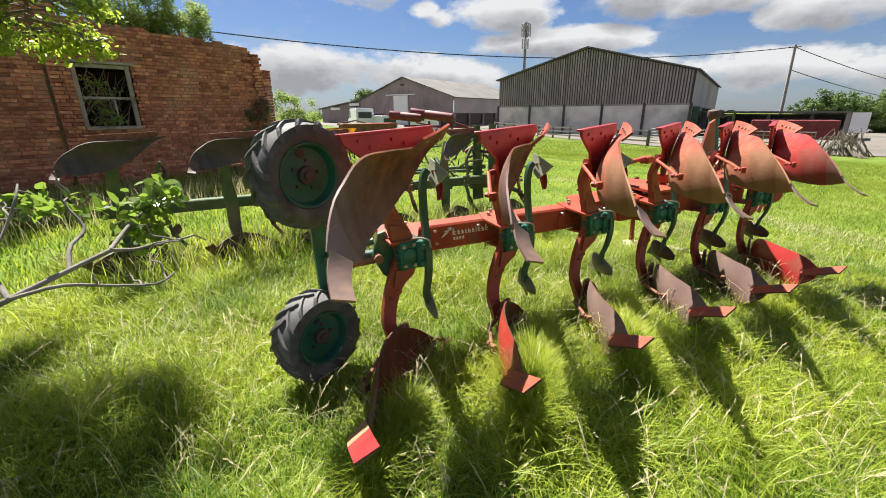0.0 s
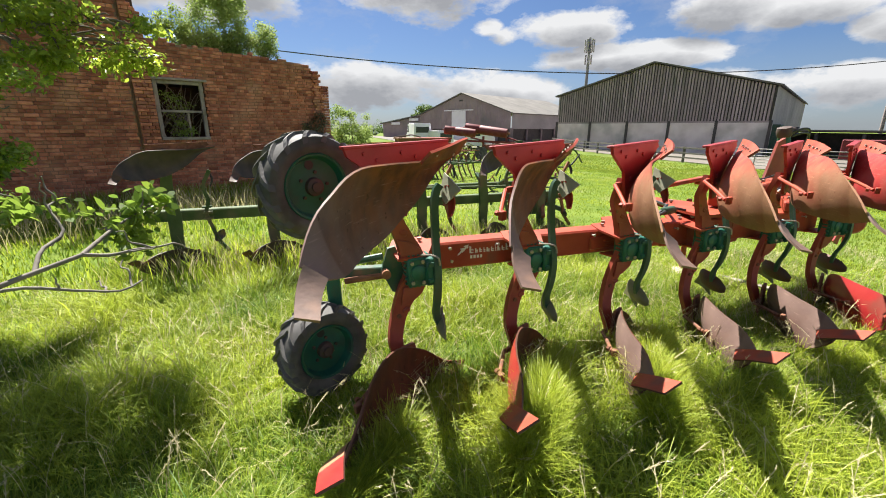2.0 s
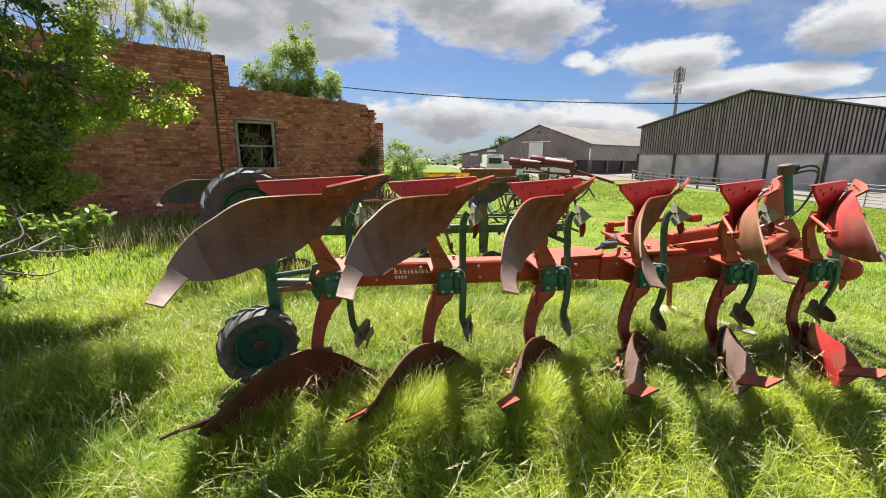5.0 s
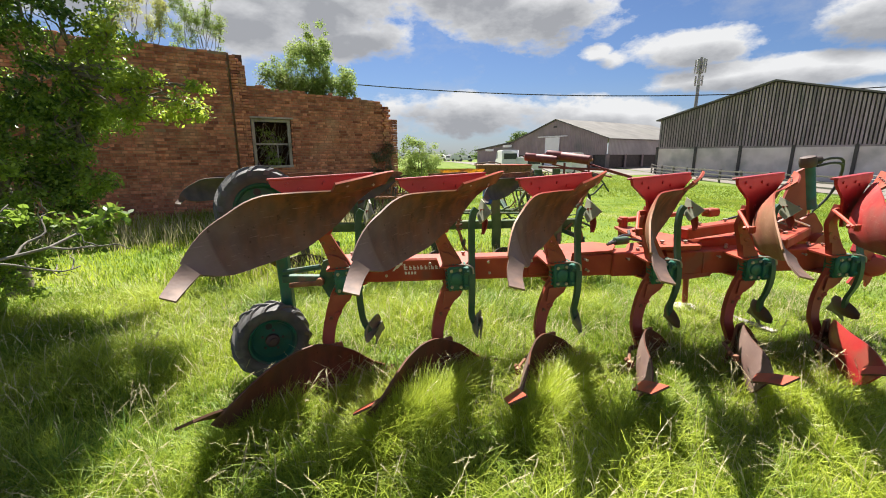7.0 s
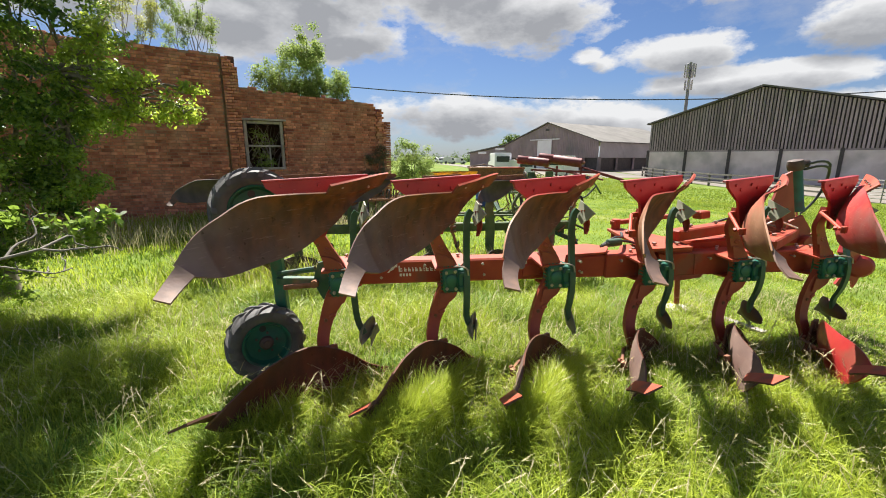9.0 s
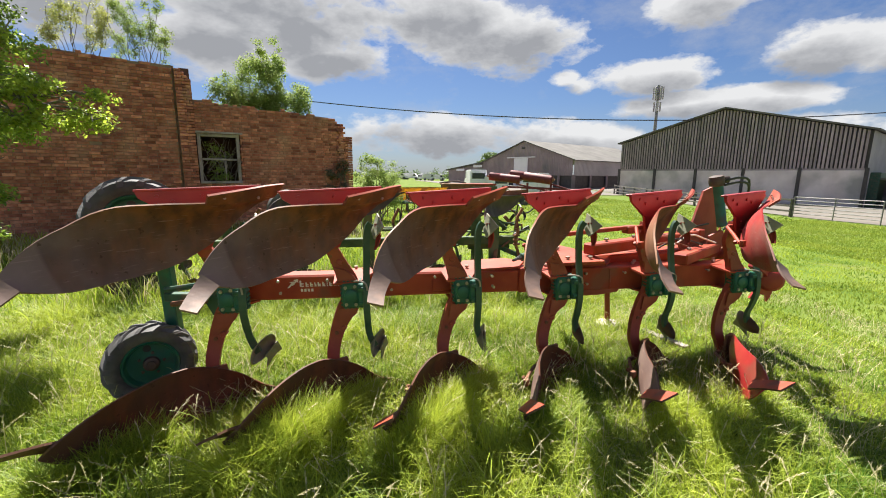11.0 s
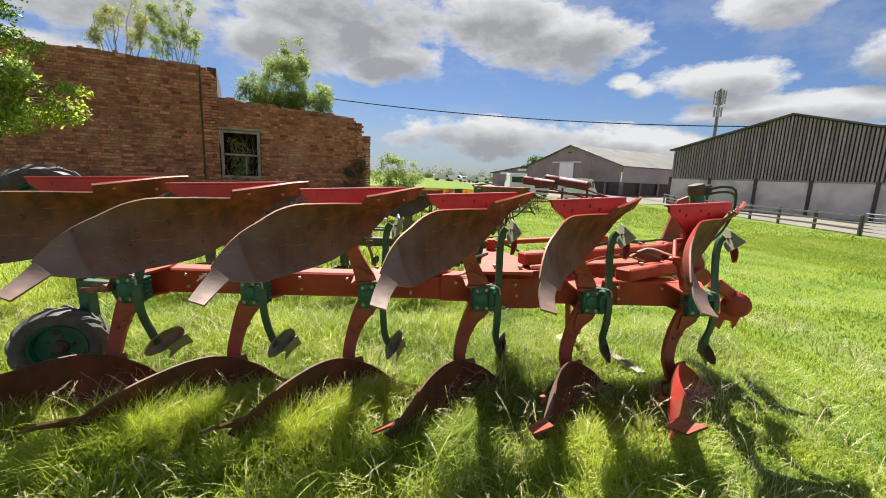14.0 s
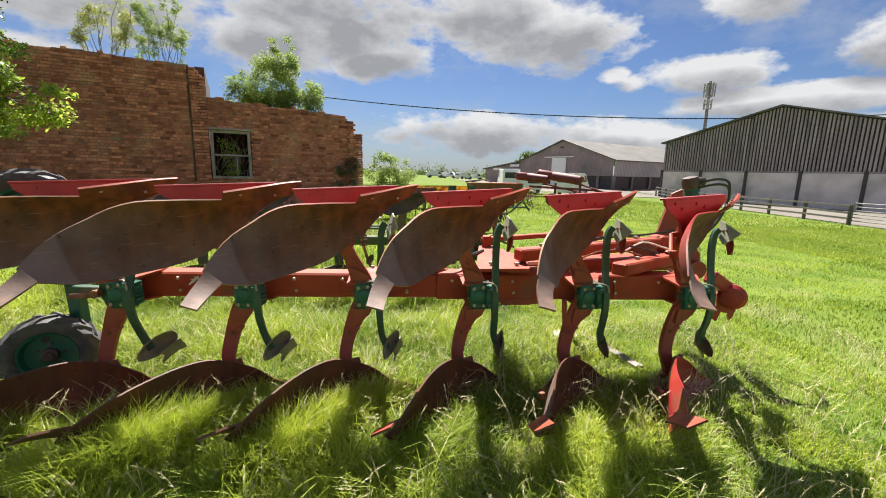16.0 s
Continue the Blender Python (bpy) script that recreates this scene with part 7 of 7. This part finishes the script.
def blades(name, label, pts, height, width, lean, material, seed, curl=0.5, aim=None, coarse=False):
    """Bent tapering blades rooted at pts; one mesh."""
    rs = np.random.RandomState(seed)
    n = len(pts)
    a = rs.uniform(0, 2 * np.pi, n) if aim is None else aim
    d = np.stack([np.cos(a), np.sin(a), np.zeros(n)], 1)
    side = np.stack([-np.sin(a), np.cos(a), np.zeros(n)], 1)
    tw = rs.uniform(-0.9, 0.9, n)[:, None]
    side = side * np.cos(tw) + d * np.sin(tw)
    h, w = np.asarray(height)[:, None], np.asarray(width)[:, None]
    ln = (np.asarray(lean) * rs.uniform(0.3, 1.4, n))[:, None]
    up = np.array([0, 0, 1.0])

    def along(t):
        return pts + d * h * ln * 0.95 * t**1.9 + up * h * (t - 0.25 * curl * ln * t**3) - (up * 0.02 if t == 0 else 0)

    if coarse:
        p0, p2, p3 = along(0), along(0.72), along(1)
        V = np.stack([p0 - side * w / 2, p0 + side * w / 2, p2 - side * w * 0.34, p2 + side * w * 0.34, p3], 1)
        base = (np.arange(n) * 5)[:, None]
        tri = np.concatenate([base + np.array([q]) for q in ((0, 1, 3), (0, 3, 2), (2, 3, 4))], 0)
        return tagged(quick_mesh(name, V.reshape(-1, 3), tri, material), label, "grass", kind="stuff")
    rows = []
    for t, k in ((0, 0.5), (0.38, 0.46), (0.66, 0.36), (0.86, 0.22)):
        q = along(t)
        rows += [q - side * w * k, q + side * w * k]
    V = np.stack(rows + [along(1)], 1)
    base = (np.arange(n) * 9)[:, None]
    tri = np.concatenate([base + np.array([q]) for q in ((0, 1, 3), (0, 3, 2), (2, 3, 5), (2, 5, 4), (4, 5, 7), (4, 7, 6), (6, 7, 8))], 0)
    ob = quick_mesh(name, V.reshape(-1, 3), tri, material)
    if label:
        tagged(ob, label, "grass", kind="stuff")
    return ob


def rooted(xy):
    return np.array([(x, y, gz(x, y)) for x, y in xy])


def patchy(xy, scale, seed):
    return np.array([noise.noise(Vector((x * scale, y * scale, seed))) for x, y in xy])


def build_grass():
    rs = np.random.RandomState(12)

    def spread(n, x0, x1, y0, y1):
        return np.stack([rs.uniform(x0, x1, n), rs.uniform(y0, y1, n)], 1)

    # long meadow grass round the plough
    xy = spread(155000, -4.2, 6.2, -2.9, 2.6)
    xy = xy[rs.uniform(-0.75, 0.5, len(xy)) < patchy(xy, 1.3, 1.0) + 0.25]
    way, size = rs.uniform(0, 2 * np.pi, len(xy)), np.ones(len(xy))
    # tufts whose blades lean outwards from one root
    mid = spread(11000, -4.2, 5.6, -2.9, 2.4)
    mid = mid[rs.uniform(-0.6, 0.6, len(mid)) < patchy(mid, 1.7, 6.0) + 0.25]
    n = rs.randint(9, 21, len(mid))
    off = rs.normal(0, 0.035, (n.sum(), 2))
    xy = np.concatenate([xy, np.repeat(mid, n, 0) + off])
    way = np.concatenate([way, np.arctan2(off[:, 1], off[:, 0]) + rs.normal(0, 0.4, len(off))])
    size = np.concatenate([size, np.repeat(rs.uniform(0.75, 1.75, len(mid)), n)])
    v = patchy(xy, 1.3, 1.0)
    long_side = np.clip((4.6 - xy[:, 0]) / 1.6, 0.0, 1)
    under = np.exp(-(((xy[:, 1] + 0.60) / 0.55) ** 2)) * np.clip((5.2 - xy[:, 0]) / 0.8, 0, 1) * np.clip((xy[:, 0] + 0.9) / 0.6, 0, 1)
    h = (0.085 + 0.10 * np.clip(v + 0.35, 0, 1)) * rs.uniform(0.5, 1.5, len(xy)) * size * (0.34 + 0.66 * long_side) * (1 + np.where(xy[:, 0] < 1.4, 0.25, 0.12) * under)
    h *= np.where((xy[:, 0] + 0.75) ** 2 + (xy[:, 1] + 0.1) ** 2 < 0.5, 0.62, 1.0)
    blades("meadow_grass", "long uneven meadow grass round the plough", rooted(xy), h, 0.0038 + 0.0034 * rs.rand(len(xy)), np.full(len(xy), 1.0), GRASS, 71, curl=1.15, aim=way)
    # ranker tufts along the sunken lower mouldboards
    P, hh = [], []
    for i, n, top in ((0, 4500, 0.30), (1, 6500, 0.36), (2, 4600, 0.34), (3, 2000, 0.25), (4, 900, 0.20)):
        for _ in range(n):
            u = rs.uniform(-1.0, 0.1)
            v = np.interp(u, (-0.95, -0.5, -0.04, 0.4), (0.475, 0.29, 0.09, -0.04)) + (abs(rs.normal(0.02, 0.035)) + 0.02 if i == 0 else abs(rs.normal(0.05, 0.09)) + 0.03)
            p = HEAD * u + SIDE * v + STEP * i
            P.append((p.x, p.y))
            hh.append(top * rs.uniform(0.35, 1.0) * (1.25 if u < -0.55 else 1.0) * (1 - 0.3 * abs(u + 0.45)) * (0.5 if i == 0 and u > -0.42 else 0.8 if i == 1 and u > -0.3 else 1.0))
    blades("tuft_grass", "rank tufts of grass grown round the lower mouldboards", rooted(P), np.array(hh), np.full(len(P), 0.0042), np.full(len(P), 0.8), GRASS, 80, curl=0.8)
    # dry stems caught on the feet of the plough
    P = []
    for i in range(6):
        for _ in range(130 if i > 1 else 60):
            p = HEAD * rs.uniform(-0.3, 0.15) + SIDE * rs.normal(-0.05, 0.10) + STEP * i
            P.append((p.x, p.y))
    blades("dry_grass", "dry straw caught round the feet of the plough", rooted(P), rs.uniform(0.10, 0.36, len(P)), np.full(len(P), 0.005), np.full(len(P), 1.1), GRASS_DRY, 81)
    # grass further off
    xy = spread(100000, -9, 13, 2.4, 15)
    v = patchy(xy, 0.8, 4.0)
    h = (0.06 + 0.06 * np.clip(v + 0.3, 0, 1)) * rs.uniform(0.6, 1.4, len(xy)) * np.clip((6 - xy[:, 0]) / 5, 0.40, 1.25)
    blades("field_grass", "green field grass between the implements", rooted(xy), h, np.full(len(xy), 0.016), np.full(len(xy), 0.7), GRASS, 72, coarse=True)
    xy = np.concatenate([spread(36000, -9, 8, -9, -2.85), spread(14000, -9, -4.1, -2.9, 2.5)])
    v = patchy(xy, 0.9, 2.0)
    h = (0.08 + 0.08 * np.clip(v + 0.3, 0, 1)) * rs.uniform(0.6, 1.5, len(xy))
    blades("field_grass", "long meadow grass beyond the plough", rooted(xy), h, np.full(len(xy), 0.013), np.full(len(xy), 0.8), GRASS, 83, coarse=True)
    xy = spread(75000, 5.8, 22, -5, 3.0)
    h = rs.uniform(0.025, 0.055, len(xy))
    blades("field_grass", "short cropped grass towards the yard", rooted(xy), h, np.full(len(xy), 0.014), np.full(len(xy), 0.7), LAWN, 73, coarse=True)
    xy = spread(60000, 12.5, 24.2, 2.5, 16)
    h = rs.uniform(0.03, 0.06, len(xy))
    blades("field_grass", "short cropped grass beside the fence", rooted(xy), h, np.full(len(xy), 0.024), np.full(len(xy), 0.7), LAWN, 82, coarse=True)
    xy = spread(45000, -6, 23.6, 15, 46)
    h = rs.uniform(0.05, 0.09, len(xy))
    blades("field_grass", "green field running to the far hedges", rooted(xy), h, np.full(len(xy), 0.06), np.full(len(xy), 0.8), LAWN, 74, coarse=True)
    # dead straw in the sward, and flowering stalks
    xy = spread(32000, -4.2, 7.0, -2.9, 3.0)
    v = patchy(xy, 1.1, 9.0)
    xy = xy[rs.uniform(-0.4, 0.5, len(xy)) < v]
    blades("dry_grass", "dry straw-coloured stems in the sward", rooted(xy), rs.uniform(0.07, 0.2, len(xy)), np.full(len(xy), 0.0030), np.full(len(xy), 1.2), GRASS_DRY, 75, curl=1.3)
    xy = spread(2600, -3.4, 5.2, -2.7, 1.4)
    seeded_stalks(xy, rs, 0.22, 0.38)
    # tall rank grass along the wall and round the old plough
    s = rs.uniform(-8.5, 3.0, 5200)
    o = np.abs(rs.normal(0, 0.35, len(s))) + 0.05
    xy = np.stack([W0.x + WD.x * s + WN.x * o, W0.y + WD.y * s + WN.y * o], 1)
    blades("wall_grass", "tall rank grass along the foot of the brick wall", rooted(xy), rs.uniform(0.15, 0.5, len(xy)), np.full(len(xy), 0.014), np.full(len(xy), 0.6), GRASS, 76)
    k = len(xy) // 2
    o = rs.uniform(0.1, 3.6, len(s))
    xy = np.stack([W0.x + WD.x * s + WN.x * o, W0.y + WD.y * s + WN.y * o], 1)
    blades("dry_grass", "dry flowering grass along the brick wall", rooted(xy[:k] + 0.05), rs.uniform(0.25, 0.6, k), np.full(k, 0.010), np.full(k, 0.5), GRASS_DRY, 77)
    xy = np.stack([rs.uniform(-2.9, 3.3, 5200), rs.normal(3.0, 0.4, 5200)], 1)
    blades("rank_grass", "rank grass grown up through the old plough", rooted(xy), rs.uniform(0.12, 0.42, len(xy)), np.full(len(xy), 0.011), np.full(len(xy), 0.6), GRASS, 78)
    k = 1500
    blades("dry_grass", "dry stalks round the old plough", rooted(xy[:k] + 0.03), rs.uniform(0.2, 0.5, k), np.full(k, 0.008), np.full(k, 0.5), GRASS_DRY, 79)


def seeded_stalks(xy, rs, lo, hi):
    """Thin nodding stalks, each with a loose pale head of small spikelets."""
    V, F = [], []

    def sliver(a, b, side, w0, w1):
        k = len(V)
        V.extend([a - side * w0, a + side * w0, b + side * w1, b - side * w1])
        F.append((k, k + 1, k + 2, k + 3))

    for p, hh in zip(rooted(xy), rs.uniform(lo, hi, len(xy))):
        a, bow = rs.uniform(0, 6.28), rs.uniform(0.15, 0.75)
        d = np.array([math.cos(a), math.sin(a), 0])
        s = np.array([-math.sin(a), math.cos(a), 0])
        line = [p + d * hh * bow * t**2.2 + np.array([0, 0, hh * (t - 0.32 * bow * t**3)]) for t in np.linspace(0, 1, 7)]
        for q0, q1 in zip(line, line[1:]):
            sliver(q0, q1, s, 0.0011, 0.0010)
        for _ in range(9):
            f = rs.uniform(0, 1)
            m = line[4] + (line[6] - line[4]) * f
            e = m + (line[6] - line[4]) * 0.16 + rs.normal(0, 0.007, 3)
            sliver(m, e, s, 0.0022, 0.0006)
    tagged(quick_mesh("seed_heads", np.array(V), np.array(F), GRASS_DRY), "pale flowering grass stalks above the sward", "grass", kind="stuff")


build_grass()

# ---- last: the bricks ----
build_bricks()
